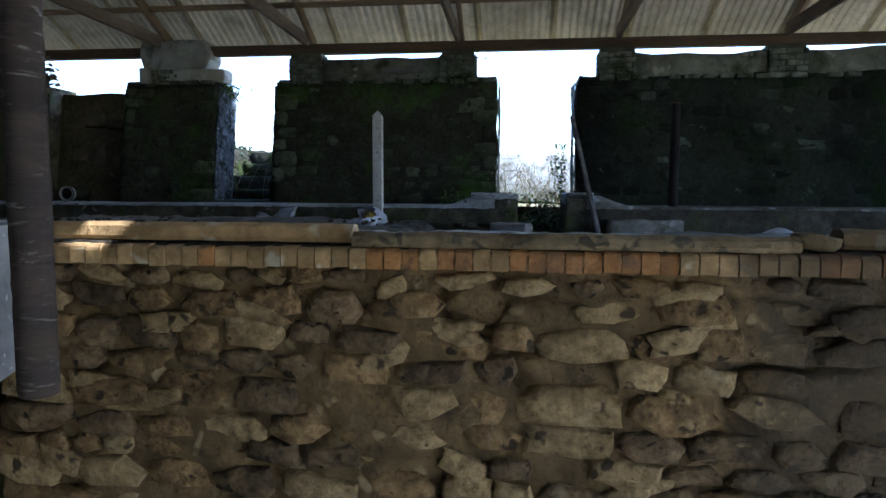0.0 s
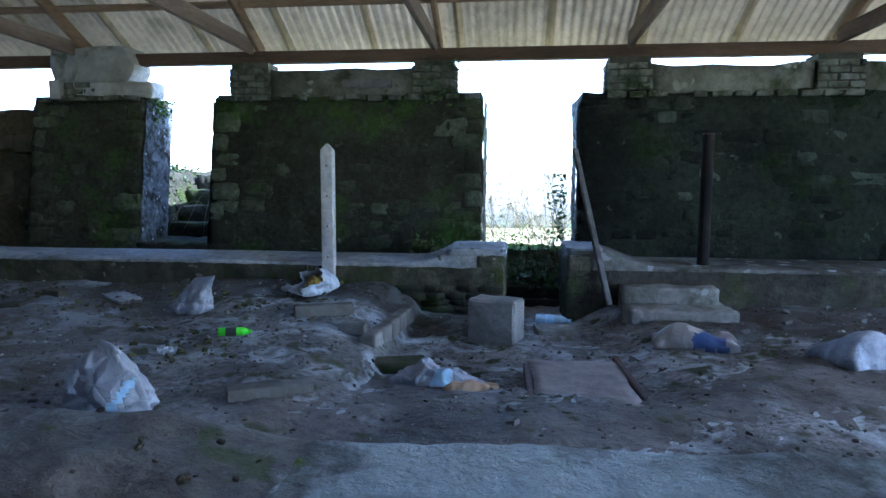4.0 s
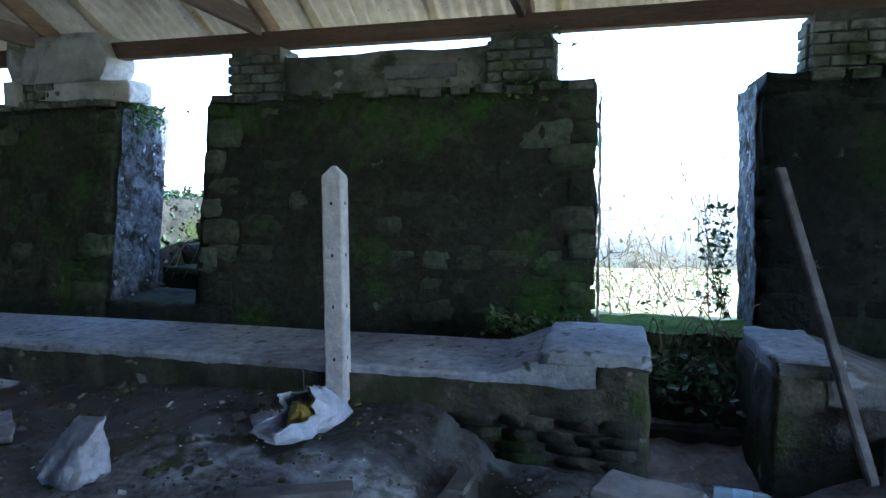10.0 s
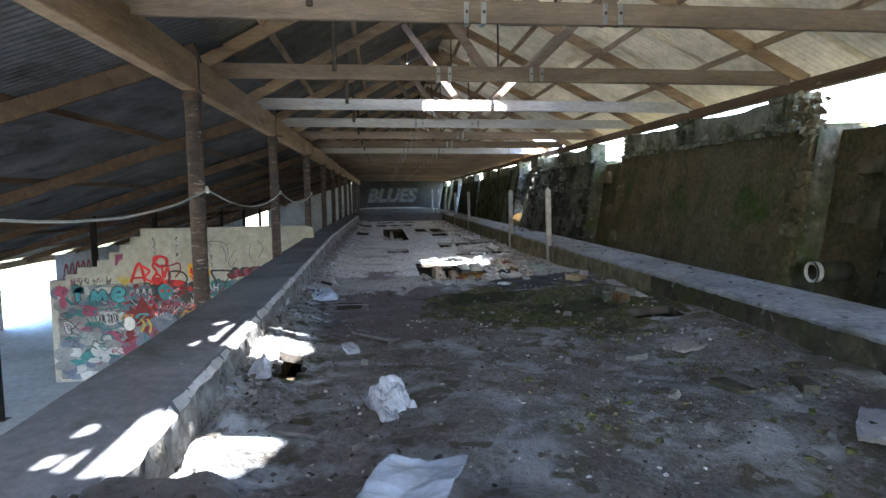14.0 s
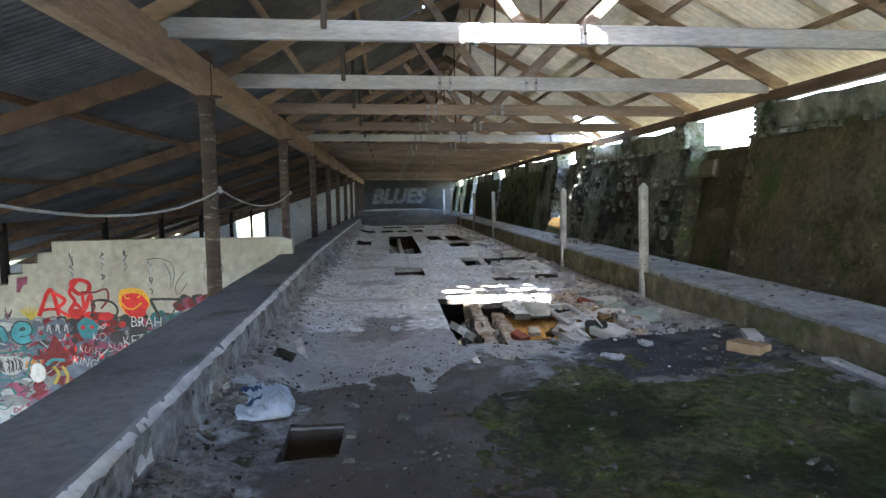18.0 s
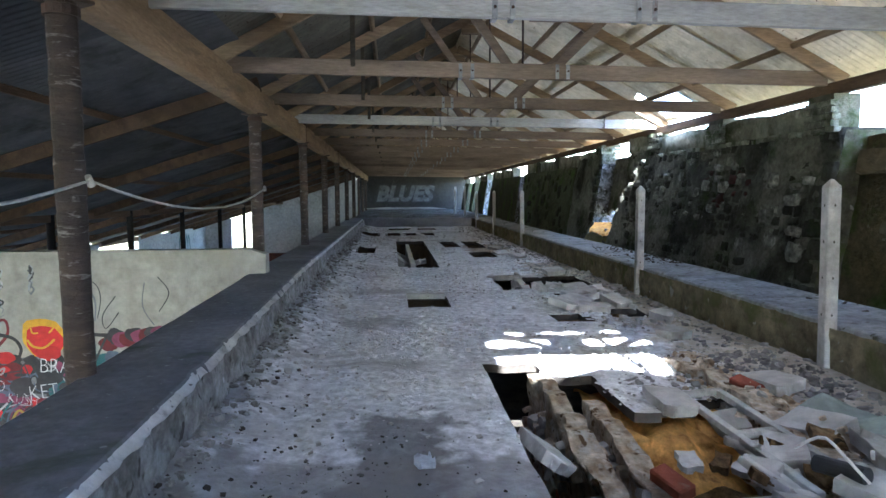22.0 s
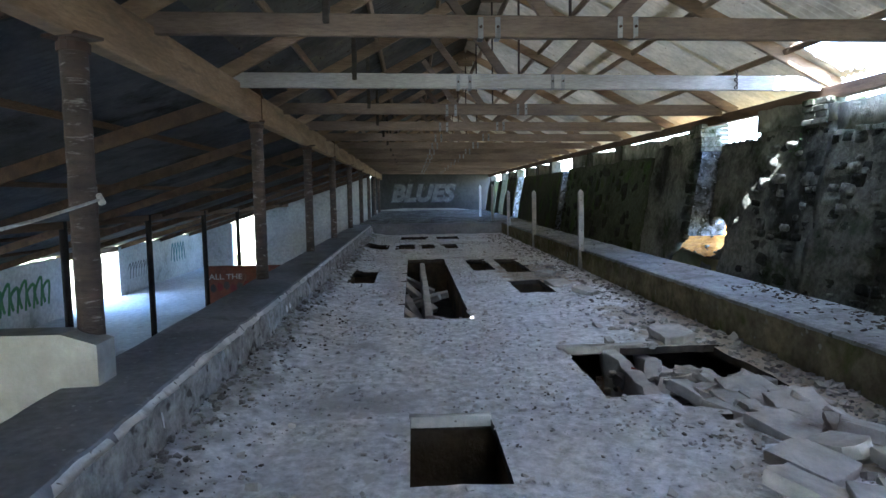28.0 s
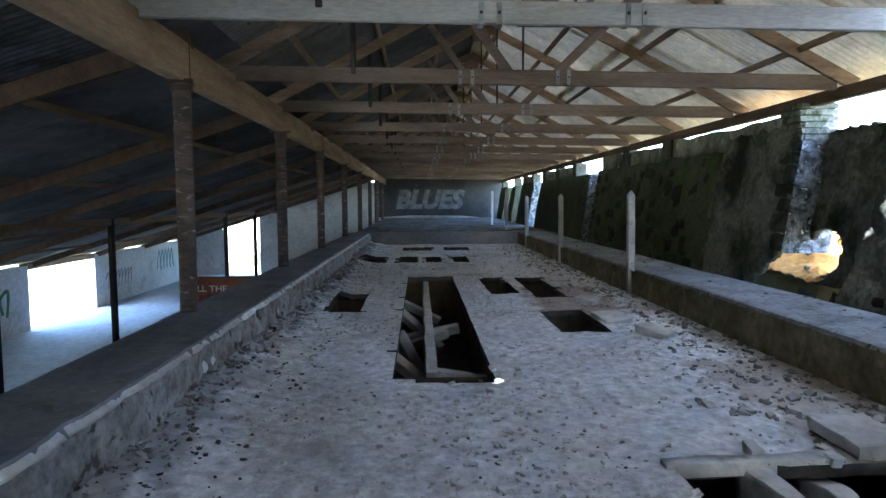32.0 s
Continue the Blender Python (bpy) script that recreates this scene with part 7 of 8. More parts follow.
part("packaging", sack_bm(.11, .10, .12, 9.1, 0.0, 1.6), M["packaging"], s2, "crumpled yellow and brown packaging").matrix_basis = pose(-.04, .0, .07, 0, -30, 0)
part("packaging", sack_bm(.08, .06, .09, 5.3, 0.0, 1.6), M["packaging"], s2, "crumpled yellow and brown packaging").matrix_basis = pose(-.13, .02, .10, 20, -50, 40)
sack("paper_scrap", "small crumpled scrap of white plastic beside a torn sack", -1.30, 7.68, (.07, .06, .05), 40, 27.3, "whiteplastic")
sack("large_sack", "tall crumpled white sack lying on the earth", -1.19, 5.00, (.25, .18, .29), -12, 6.2, "whiteplastic", stand=((-.28, .1), .12), print_test=lambda c: abs(c.x - .15 + .04 * nz(c.z, c.y, 2, 9)) < .02 and c.z < .18 and c.y < 0, print_mat="lightblue")
s3 = sack("crumpled_bag", "crumpled white and tan bag with a blue patch", .20, 6.06, (.27, .16, .15), -20, 2.2, "whiteplastic", .2, lambda c: abs(c.x - .06 + .05 * nz(c.x, c.y, 5, 16)) < .04 and c.y < -.04, "lightblue")
part("tan_wrapping", sack_bm(.17, .12, .11, 8.8, 0.0, .35), M["card"], s3, "tan paper wrapping").matrix_basis = pose(.25, -.10, 0, 0, 0, 30)
sack("clear_sack", "muddy clear sack with a dark blue label", 1.86, 6.80, (.27, .16, .17), -8, 3.6, "tanplastic", .0, lambda c: -.02 < c.x + .03 * nz(c.y, c.z, 3, 9) < .20 and c.y < -.02 and .02 < c.z < .12 + .03 * nz(c.x, 1, 1, 9), folds=.15)
sack("feed_sack", "white woven sack with blue print beside the floor edge", 2.86, 6.42, (.36, .22, .19), 14, 3.6, "woven", .12, lambda c: abs(c.x - .24 - c.z * .4) < .03 or (c.y < .02 and -.14 < c.x < .12 and (.10 < c.z < .115 or .125 < c.z < .145)), folds=.15)
sack("white_sack", "large white plastic sack beside an open pit", -7.98, 4.05, (.28, .18, .10), 12, 5.5, "film_blue", 0.0, lambda c: abs(c.x + .15 + .05 * nz(c.y, c.z, 2, 9)) < .025 and c.y < .05 or abs(c.x - .05 + .05 * nz(c.y, c.z, 5, 9)) < .018 and c.y < 0, folds=1.5)
rag = sack("rag_bundle", "bundle of white rag on the earth floor", -3.50, 4.86, (.15, .12, .15), 25, 9.9, "whiteplastic")
part("rag_fold", sack_bm(.11, .08, .14, 5.2), M["whiteplastic"], rag, "upper fold of the rag").matrix_basis = pose(-.02, .01, .07, 35, -20, 70)
part("rag_fold", sack_bm(.12, .06, .06, 7.4), M["whiteplastic"], rag, "trailing fold of the rag").matrix_basis = pose(.10, -.06, .0, 0, 5, -20)
sack("pit_bag", "white plastic bag slipping into a floor pit", -3.98, 4.00, (.10, .08, .14), 70, 12.1, "whiteplastic", stand=((.1, .1), .2))
for x, y, sz9, rz9, sd in ((-5.0, 4.55, (.13, .06, .05), 15, 14.2), (-8.9, 6.6, (.09, .06, .04), 55, 15.2), (-1.45, 5.95, (.06, .04, .03), 30, 17.2), (-9.2, 7.0, (.07, .04, .03), 10, 20.2), (-10.3, 4.9, (.06, .05, .02), 10, 21.2)):
    sack("paper_scrap", "small crumpled scrap of white paper on the floor", x, y, sz9, rz9, sd, "whiteplastic")
sack("plastic_scrap", "grey plastic film lying on the earth by the kerb", -4.6, 7.35, (.30, .11, .02), -60, 18.2, "tanplastic")
sack("plastic_scrap", "grey plastic film lying on the earth by the kerb", -2.66, 7.36, (.25, .10, .018), -40, 19.2, "tanplastic")

# crumpled pale sheet
bm = sheet_bm(-.30, .30, -.19, .19, 54, 36, lambda x, y: .03 + .06 * abs(nz(x, y, 2, 3.0)) + .16 * max(0, abs(x) - .21) + .014 * crease(x, y, 1, 3.0, 5.0) + .008 * crease(x, y, 4, 6.0, 11.0) + .16 * max(0, y))
t = base("crumpled_sheet", -2.22, 4.93, fz(-2.22, 4.93), "crumpled pale bluish plastic sheet with curled edges", "plastic sheet", rz=-18)
p = part("film", bm, M["film_blue"], t)
so = p.modifiers.new("thickness", 'SOLIDIFY')
so.thickness = .004

# neon bottle
t = base("plastic_bottle", -1.2, 6.32, fz(-1.2, 6.32) + .028, "neon green plastic bottle with a black label", "bottle", rz=14)
t.scale = (.78, .78, .78)
bottle = part("bottle", rod_bm((-.12, 0, 0), (.08, 0, 0), .036, .036, 14), M["green"], t)
part("shoulder", rod_bm((.08, 0, 0), (.125, 0, 0), .036, .016, 14), M["green"], t)
part("cap", rod_bm((.125, 0, 0), (.15, 0, 0), .017, .017, 12), M["green"], bottle)
part("label_band", rod_bm((-.06, 0, 0), (.03, 0, 0), .0375, .0375, 14), M["black"], bottle)

# concrete block and container
def block(name, label, cat, x, y, sx, sy, sz, rz, material, dz=0.0, tilt=0.0, seed=1, group=""):
    bm = bmesh.new()
    add_box(bm, -sx / 2, sx / 2, -sy / 2, sy / 2, 0, sz, min(sx, sy, sz) * .07)
    bmesh.ops.subdivide_edges(bm, edges=[e for e in bm.edges if e.calc_length() > .08], cuts=2, use_grid_fill=True)
    for v in bm.verts:
        q = v.co
        v.co += Vector((nz(q.x, q.y, q.z + seed, 9), nz(q.y, q.z, q.x + seed, 9), nz(q.z, q.x, q.y + seed, 9))) * min(sx, sy, sz) * .045
    ob = part(name, bm, M[material])
    ob.matrix_basis = pose(x, y, fz(x, y) - .01 + dz, tilt, 0, rz)
    return tagged(ob, label, cat, group)


block("concrete_block", "upright grey concrete block on the floor", "concrete block", .50, 7.25, .38, .24, .36, -20, "grit_pale", -.02)
block("flat_slab", "flat broken slab lying in front of a bottle", "slab", .97, 7.46, .32, .24, .07, 8, "step_worn")
t = base("water_bottle", .96, 7.90, fz(.96, 7.90) + .04, "clear bluish plastic bottle lying on the mud", "bottle", rz=-10)
bottle2 = part("body", rod_bm((-.13, 0, 0), (.09, 0, 0), .045, .045, 18), M["clear_blue"], t)
part("shoulder", rod_bm((.09, 0, 0), (.145, 0, 0), .045, .016, 18), M["clear_blue"], t)
part("cap", rod_bm((.145, 0, 0), (.17, 0, 0), .017, .017, 12), M["lightblue"], bottle2)
part("label_band", rod_bm((-.05, 0, 0), (.03, 0, 0), .0462, .0462, 18), M["lightblue"], bottle2)
for x, y, sx, sy, sz, rz, mat in ((-3.30, 7.40, .20, .10, .06, -14, "kerb_mossy_dark"), (-3.45, 7.02, .30, .12, .05, 12, "kerb_mossy_dark"), (-.48, 6.66, .19, .11, .08, -4, "grit"), (-.80, 7.02, .44, .10, .09, 24, "grit"),
                                  (-.10, 6.40, .34, .15, .09, 16, "kerb_mossy_dark"), (.06, 6.20, .24, .12, .07, 40, "kerb_mossy_dark"), (-.60, 5.24, .26, .11, .06, 28, "grit"), (-.47, 5.38, .22, .10, .05, 18, "grit"),
                                  (-4.35, 6.72, .22, .12, .06, -70, "dirt"), (-8.7, 7.62, .28, .16, .08, 30, "card"), (-9.05, 7.85, .34, .12, .05, -20, "slab"),
                                  (-7.25, 7.55, .26, .20, .13, 25, "brick_grey"), (-7.05, 7.72, .22, .16, .12, 65, "grit"), (-6.85, 7.45, .24, .14, .09, -15, "brick_grey"), (-6.65, 7.5, .26, .12, .10, 5, "rubble")):
    block("loose_brick" if mat != "card" else "cardboard_piece", "loose broken brick lying on the dirt floor" if mat != "card" else "torn brown cardboard on the floor", "brick" if mat != "card" else "cardboard",
          x, y, sx, sy, sz, rz, mat, seed=x, group="" if mat == "card" else "loose bricks")
edging = base("brick_edging", -.33, 7.0, fz(-.33, 7.0), "row of bricks on edge stepping down to the sunken path", "brick edging", rz=0)
for k in range(5):
    piece("brick", mesh_from(box_bm(-.05, .05, -.10, .10, -.08, .055, .012), "brick", M["grit"]) if k == 0 else edging.children[0].data, edging, pose(.02 * k, -.40 + .215 * k, .0, rs.uniform(-3, 3), rs.uniform(-3, 3), -6))

# sunken hatch with side rails
hatch = base("floor_hatch", 1.02, 5.85, fz(1.02, 5.85), "dusty pinkish concrete panel between two rusty rails", "floor panel", rz=2)
part("panel", face_bm(-.27, .27, -.50, .58, lambda z: 0.0, .06, .06, .012, (.02, .03)), M["hatch"], hatch).matrix_basis = Matrix.Translation((0, 0, .035)) @ Matrix.Rotation(radians(-90), 4, 'X') @ Matrix.Scale(-1, 4, (0, 0, 1))
part("rail", beam_bm((-.30, -.50, .01), (-.29, .40, .02), .04, .05, .008), M["iron"], hatch)
part("rail", beam_bm((.31, -.46, .01), (.285, .60, .035), .04, .04, .008), M["iron"], hatch)

# steps at the kerb
st = base("kerb_steps", 2.0, 7.9, 0, "two worn concrete steps against the kerb", "steps")
part("step", rough_box(-.46, .40, -.36, .14, -.25, .085, .009, 14, 2.0), M["step_worn"], st)
part("step", rough_box(-.46, .34, -.05, .14, -.25, .225, .009, 14, 4.0), M["step_worn"], st)

# leaning stick
lean = tagged(part("leaning_batten", beam_bm((1.44, 7.84, .06), (1.17, 8.44, 1.41), .055, .035), M["cane"]), "grey timber batten leaning on the doorway jamb", "batten")

# drain pipe out of the blocked doorway
t = base("drain_pipe", -5.91, 9.46, .47, "thick grey drain pipe sticking out of the blocked doorway", "pipe")
bm = bmesh.new()
for r, y0, y1 in ((.10, -.16, .60), (.08, -.165, .5)):
    bmesh.ops.create_cone(bm, cap_ends=False, segments=20, radius1=r, radius2=r, depth=y1 - y0, matrix=Matrix.Translation((0, (y0 + y1) / 2, 0)) @ Matrix.Rotation(math.pi / 2, 4, 'X'))
part("pipe", bm, M["stone_dark"], t)
bm = bmesh.new()
bmesh.ops.create_cone(bm, cap_ends=False, segments=20, radius1=.108, radius2=.108, depth=.05, matrix=Matrix.Translation((0, -.15, 0)) @ Matrix.Rotation(math.pi / 2, 4, 'X'))
bmesh.ops.create_cone(bm, cap_ends=False, segments=20, radius1=.108, radius2=.08, depth=.012, matrix=Matrix.Translation((0, -.19, 0)) @ Matrix.Rotation(-math.pi / 2, 4, 'X'))
part("collar", bm, M["post"], t, "pale concrete collar")

# fallen post beside the kerb
fallen = copy_thing(fp, Matrix.Translation((-6.82, 7.84, .075)) @ Matrix.Rotation(radians(-5), 4, 'Z') @ Matrix.Rotation(radians(-90), 4, 'Y') @ pose(0, 0, .1))
tagged(fallen, "fallen square concrete post lying along the kerb", "concrete post")
del fallen["group"]

# boards
for x, y, ln, rz, lab in ((-5.35, 4.75, .62, 35, "short weathered board on the earth floor"), (-3.1, 4.35, .35, 60, "splintered offcut of timber on the floor"), (-6.1, 4.35, .4, -20, "splintered offcut of timber on the floor")):
    o = part("board", box_bm(-ln / 2, ln / 2, -.05, .05, 0, .025, .004), M["cane"])
    o.matrix_basis = pose(x, y, fz(x, y) + .01, 3, -2, rz)
    tagged(o, lab, "board")

# ---- collapsed slab: tilted plates, rubble, pit walls ----
def plate(x, y, z, sx, sy, rx, ry, rz, k, th=.075, mat="slab"):
    """A broken plate of slab: four or five straight sides, one corner snapped, a rough arris."""
    rd = random.Random(k * 13 + 5)
    ring = [(-sx / 2, -sy / 2), (sx / 2 - rd.uniform(0, .15) * sx, -sy / 2 + rd.uniform(-.08, .08) * sy)]
    c = rd.uniform(.15, .45)
    ring += [(sx / 2, -sy / 2 + c * sy), (sx / 2 - rd.uniform(-.05, .2) * sx, sy / 2), (-sx / 2 + rd.uniform(0, .25) * sx, sy / 2 + rd.uniform(-.1, .05) * sy)]
    fine = []
    for i, p in enumerate(ring):
        q = ring[(i + 1) % len(ring)]
        for u in (0, .33, .67):
            j = rd.uniform(-.014, .014) if u else 0
            fine.append((p[0] + (q[0] - p[0]) * u + j, p[1] + (q[1] - p[1]) * u + j))
    bm = bmesh.new()
    top = [bm.verts.new((a * .985, b * .985, th / 2 + .006 * nz(a, b, k, 5))) for a, b in fine]
    mid = [bm.verts.new((a, b, th / 2 - .012)) for a, b in fine]
    bot = [bm.verts.new((a * .95 + rd.uniform(-.012, .012), b * .95, -th / 2)) for a, b in fine]
    bm.faces.new(top)
    bm.faces.new(bot[::-1])
    n = len(fine)
    for i in range(n):
        j = (i + 1) % n
        bm.faces.new((top[i], mid[i], mid[j], top[j]))
        bm.faces.new((mid[i], bot[i], bot[j], mid[j]))
    bmesh.ops.recalc_face_normals(bm, faces=bm.faces[:])
    o = part("slab_fragment", bm, M[mat])
    o.matrix_basis = pose(x, y, z, rx, ry, rz)
    return tagged(o, "tilted broken fragment of concrete slab over a pit", "slab fragment", "slab fragments")


for k, v in enumerate((
        # first collapse
        (-10.62, 5.60, -.10, .72, .30, -34, -6, 4), (-9.85, 5.58, -.24, .45, .30, 20, 10, 20), (-10.15, 6.66, -.08, .42, .34, -14, 10, 20), (-9.95, 6.36, -.16, .44, .32, 12, -12, 60),
        (-10.35, 6.82, -.02, .40, .30, 8, 14, -30), (-9.72, 6.55, -.03, .36, .30, -10, 8, 15), (-10.55, 7.12, .03, .50, .34, 14, -6, 20), (-10.05, 7.22, .05, .62, .38, -6, 4, -12),
        (-9.8, 6.9, .02, .42, .30, 6, 10, 40), (-11.25, 7.30, .07, .62, .36, 4, -4, 8), (-11.05, 6.50, .035, .5, .3, 0, 5, 0), (-10.85, 6.78, -.05, .26, .22, 18, 20, 10),
        # second collapse
        (-16.45, 7.18, -.13, .62, .40, 8, 12, 12), (-16.15, 7.02, -.06, .55, .36, -10, 16, 40), (-16.75, 7.22, -.10, .50, .42, 6, -14, -20), (-16.05, 7.38, -.03, .66, .42, 12, 18, 15),
        (-15.75, 7.10, -.05, .60, .36, -6, 12, 55), (-15.62, 7.45, .0, .62, .44, 10, 10, -10), (-16.35, 7.50, -.08, .50, .30, 22, 6, 10), (-15.30, 7.15, .03, .50, .36, 4, 8, 25),
        (-15.15, 7.55, .04, .46, .34, -8, 10, 60), (-16.62, 7.02, -.16, .40, .34, 24, -8, 65), (-15.95, 7.58, -.05, .44, .26, 26, 0, -5), (-16.85, 7.42, -.22, .55, .3, 14, -8, 30),
        (-14.75, 6.95, .05, .48, .36, 6, 10, 35), (-14.45, 6.75, .06, .44, .34, -10, 10, 35), (-14.3, 7.05, .05, .5, .26, 8, 4, 75), (-14.62, 7.42, .06, .5, .3, 0, 10, 20), (-14.9, 7.2, .07, .42, .3, 10, -12, 10),
        (-17.62, 7.42, .055, .62, .40, 4, 2, 2), (-13.75, 7.62, .05, .35, .2, 8, 5, 40), (-12.9, 7.35, .05, .4, .25, 6, 0, 15),
        (-21.2, 7.15, .03, .6, .4, 6, 5, 10), (-20.4, 7.35, .04, .5, .3, 0, 8, 30), (-22.4, 7.2, .04, .4, .3, 5, 6, 45))):
    v = list(v)
    v[3], v[4] = v[3] * .74, v[4] * .76
    plate(*v, k)
rp = random.Random(8)
for k in range(64):
    x, y = rp.uniform(-16.95, -15.2), rp.uniform(6.95, 7.64)
    plate(x, y, -.12 + .10 * max(0.0, min(1.0, (x + 16.9) / 1.2)) + rp.uniform(-.02, .05), rp.uniform(.12, .32), rp.uniform(.10, .22), rp.uniform(-28, 28), rp.uniform(-20, 30), rp.uniform(-40, 70), 100 + k, .04, rp.choice(["slab", "slab", "broken_pale"]))
for k in range(24):
    x, y = rp.uniform(-10.6, -9.7), rp.uniform(6.25, 7.35)
    plate(x, y, -.06 + rp.uniform(-.06, .06) + (.08 if y > 7 else 0), rp.uniform(.08, .26), rp.uniform(.07, .18), rp.uniform(-28, 28), rp.uniform(-20, 20), rp.uniform(-40, 70), 200 + k, .045, rp.choice(["slab", "rubble", "broken_pale"]))
for x0, x1, y0, y1, rz in ((-17.46, -17.38, 6.26, 7.20, 3), (-15.72, -15.67, 4.92, 5.44, 0)):
    q = face_bm(-(y1 - y0) / 2, (y1 - y0) / 2, -(x1 - x0) / 2, (x1 - x0) / 2, lambda z: 0.0, .07, .08, .008)
    o = part("loose_slab", q, M["slab"])
    o.matrix_basis = pose((x0 + x1) / 2, (y0 + y1) / 2, .018, -90, 0, 90 + rz)
    tagged(o, "raised plank-like edge of slab at an open pit", "slab")
flap = part("slab_flap", rough_box(-.26, .26, -.035, .035, -.05, .05, .012, 6, 21.0), M["slab"])
flap.matrix_basis = pose(-9.42, 4.10, .0, 20, 12, 14)
tagged(flap, "snapped strip of slab tilting beside a jagged hole", "slab")
# slats fallen into the long pit
for k, (x, y, rz, ry, ln) in enumerate(((-20.2, 4.97, 60, 30, .9), (-21.4, 5.0, 72, -22, .8), (-22.5, 4.98, 50, 30, 1.0), (-20.0, 5.45, 125, 16, .7), (-23.6, 5.02, 80, 25, .7), (-21.8, 5.02, 88, -12, 1.0), (-20.9, 4.95, 35, 40, .6))):
    o = part("fallen_slat", box_bm(-ln / 2, ln / 2, -.06, .06, -.05, .05, .01), M["slab"])
    o.matrix_basis = pose(x, y, -.28, 8, ry, rz)
    tagged(o, "broken concrete slat fallen into the pit", "slat", "fallen slats")


def crumbling(name, a, b, y, top, thick, mat, label, seed, drop=0.0):
    """A channel wall under the slab: ragged crest, pitted faces, loose stones."""
    q = face_bm(a, b, -.75, top, lambda z: y, thick, .04, .045, (.05, .05))
    for v in q.verts:
        if v.co.z > top - .08:
            v.co.z += .045 * nz(v.co.x, seed, 0, 5) + drop * max(0.0, (v.co.x - a) / (b - a)) ** 2
            v.co.y += .03 * nz(v.co.x, seed, 4, 6)
    o = tagged(part(name, q, M[mat]), label, "wall", kind="structure")
    rd = random.Random(seed)
    for k in range(int((b - a) * 34)):
        x = rd.uniform(a, b)
        z = rd.uniform(-.5, top - .06) + drop * max(0.0, (x - a) / (b - a)) ** 2
        s9 = rd.uniform(.025, .10)
        kind = "red_brick" if rd.random() < .04 else rd.choice(["crumble", "crumble", "grit_pale", "kerb_rubble", "broken_pale"])
        piece("stone", stone_mesh(kind, rd.randrange(7), True), o, pose(x, y + (.0 if rd.random() < .5 else thick), z, rd.uniform(-20, 20), rd.uniform(-20, 20), rd.uniform(-20, 20)) @ Matrix.Diagonal((s9 * 1.4, .10, s9, 1)))
    return o


crumbling("channel_wall", -11.9, -9.72, 5.765, -.01, .13, "crumble", "crumbling channel wall under the broken slab", 3, -.16)
crumbling("channel_wall_mid", -11.4, -9.75, 6.03, -.08, .12, "crumble", "crumbling brick and rubble channel wall", 5, -.12)
crumbling("channel_wall_right", -12.1, -10.2, 6.94, .05, .14, "crumble", "crumbling rubble bank beside the broken slab", 7, -.05)
crumbling("channel_wall_far", -17.45, -16.0, 6.68, -.01, .12, "slab", "crumbling divider wall inside the broken floor", 9, -.08)
crumbling("channel_wall_end", -17.5, -16.95, 7.02, -.10, .12, "slab", "crumbling divider wall inside the broken floor", 11)
div = part("pit_divider", face_bm(-25.3, -19.4, -.72, -.05, lambda z: 5.10, .09, .12, .02), M["slab"])
tagged(div, "thin concrete divider wall inside the long pit", "wall", kind="structure")
for x in (-10.42, -11.5):
    q = box_bm(-.11, .11, -.052, .052, -.036, .036, .010)
    o = tagged(part("red_brick", q, M["red_brick"]), "loose red brick lodged in the collapsed floor", "brick")
    o.matrix_basis = pose(x + .25, 6.12 if x > -11 else 7.12, -.08 if x > -11 else .05, 12, 8, 20)
ochre = part("pit_bank", sheet_bm(-12.0, -10.25, 6.14, 6.95, 34, 20, lambda x, y: -.40 + .22 * max(0, min(1, (-10.5 - x) / .5)) + .16 * nz(x, y, 0, 2.7) + .08 * nz(x, y, 3, 7)), M["pit_lit"])
tagged(ochre, "ochre earth and rubble in the collapsed floor", "earth", kind="stuff")
och2 = part("pit_heap", sheet_bm(-10.5, -9.4, 6.14, 7.1, 24, 20, lambda x, y: -.30 + .14 * nz(x, y, 0, 2.7) + .08 * nz(x, y, 3, 7)), M["rubble"])
tagged(och2, "grey rubble filling the collapsed channel", "rubble", kind="stuff")
ochre2 = part("pit_bank_far", sheet_bm(-17.4, -15.2, 6.85, 7.75, 40, 18, lambda x, y: -.68 + .40 * min(1, max(0, x + 17.3)) + .10 * nz(x, y, 5, 1.7) + .08 * nz(x, y, 9, 5)), M["rubble"])
tagged(ochre2, "tumbled rubble in the broken floor", "rubble", kind="stuff")
def ledge_z(x, y):
    """Broken edge of the built-up floor beside the pit: a pitted, layered face and a crust that runs out."""
    e = y - 6.93 - .05 * (x + 11) - .07 * nz(x, 3, 5, 2.4) - .04 * nz(x, 7, 2, 7.0)
    z = -.34 + .40 * max(0.0, min(1.0, e / .16)) - .07 * max(0.0, min(1.0, (e - .2) / .42))
    z += (.040 * nz(x, y, 3, 6.0) + .030 * nz(x, y, 8, 14.0)) * (1.0 if e < .22 else .35) + .014 * nz(x, y, 2, 30.0)
    return .5 * z + .5 * .035 * math.floor(z / .035 + .4 * nz(x, y, 11, 5.0))


ledge = part("rubble_ledge", sheet_bm(-12.25, -9.55, 6.80, 7.62, 130, 44, ledge_z), M["crumble"])
tagged(ledge, "crumbling layered edge of the broken floor beside the pit", "rubble", kind="stuff")
bank = base("rubble_bank", 0, 0, 0, "heap of pale crumbled mortar and stones beside the pit", "rubble", kind="stuff")
rv = random.Random(44)
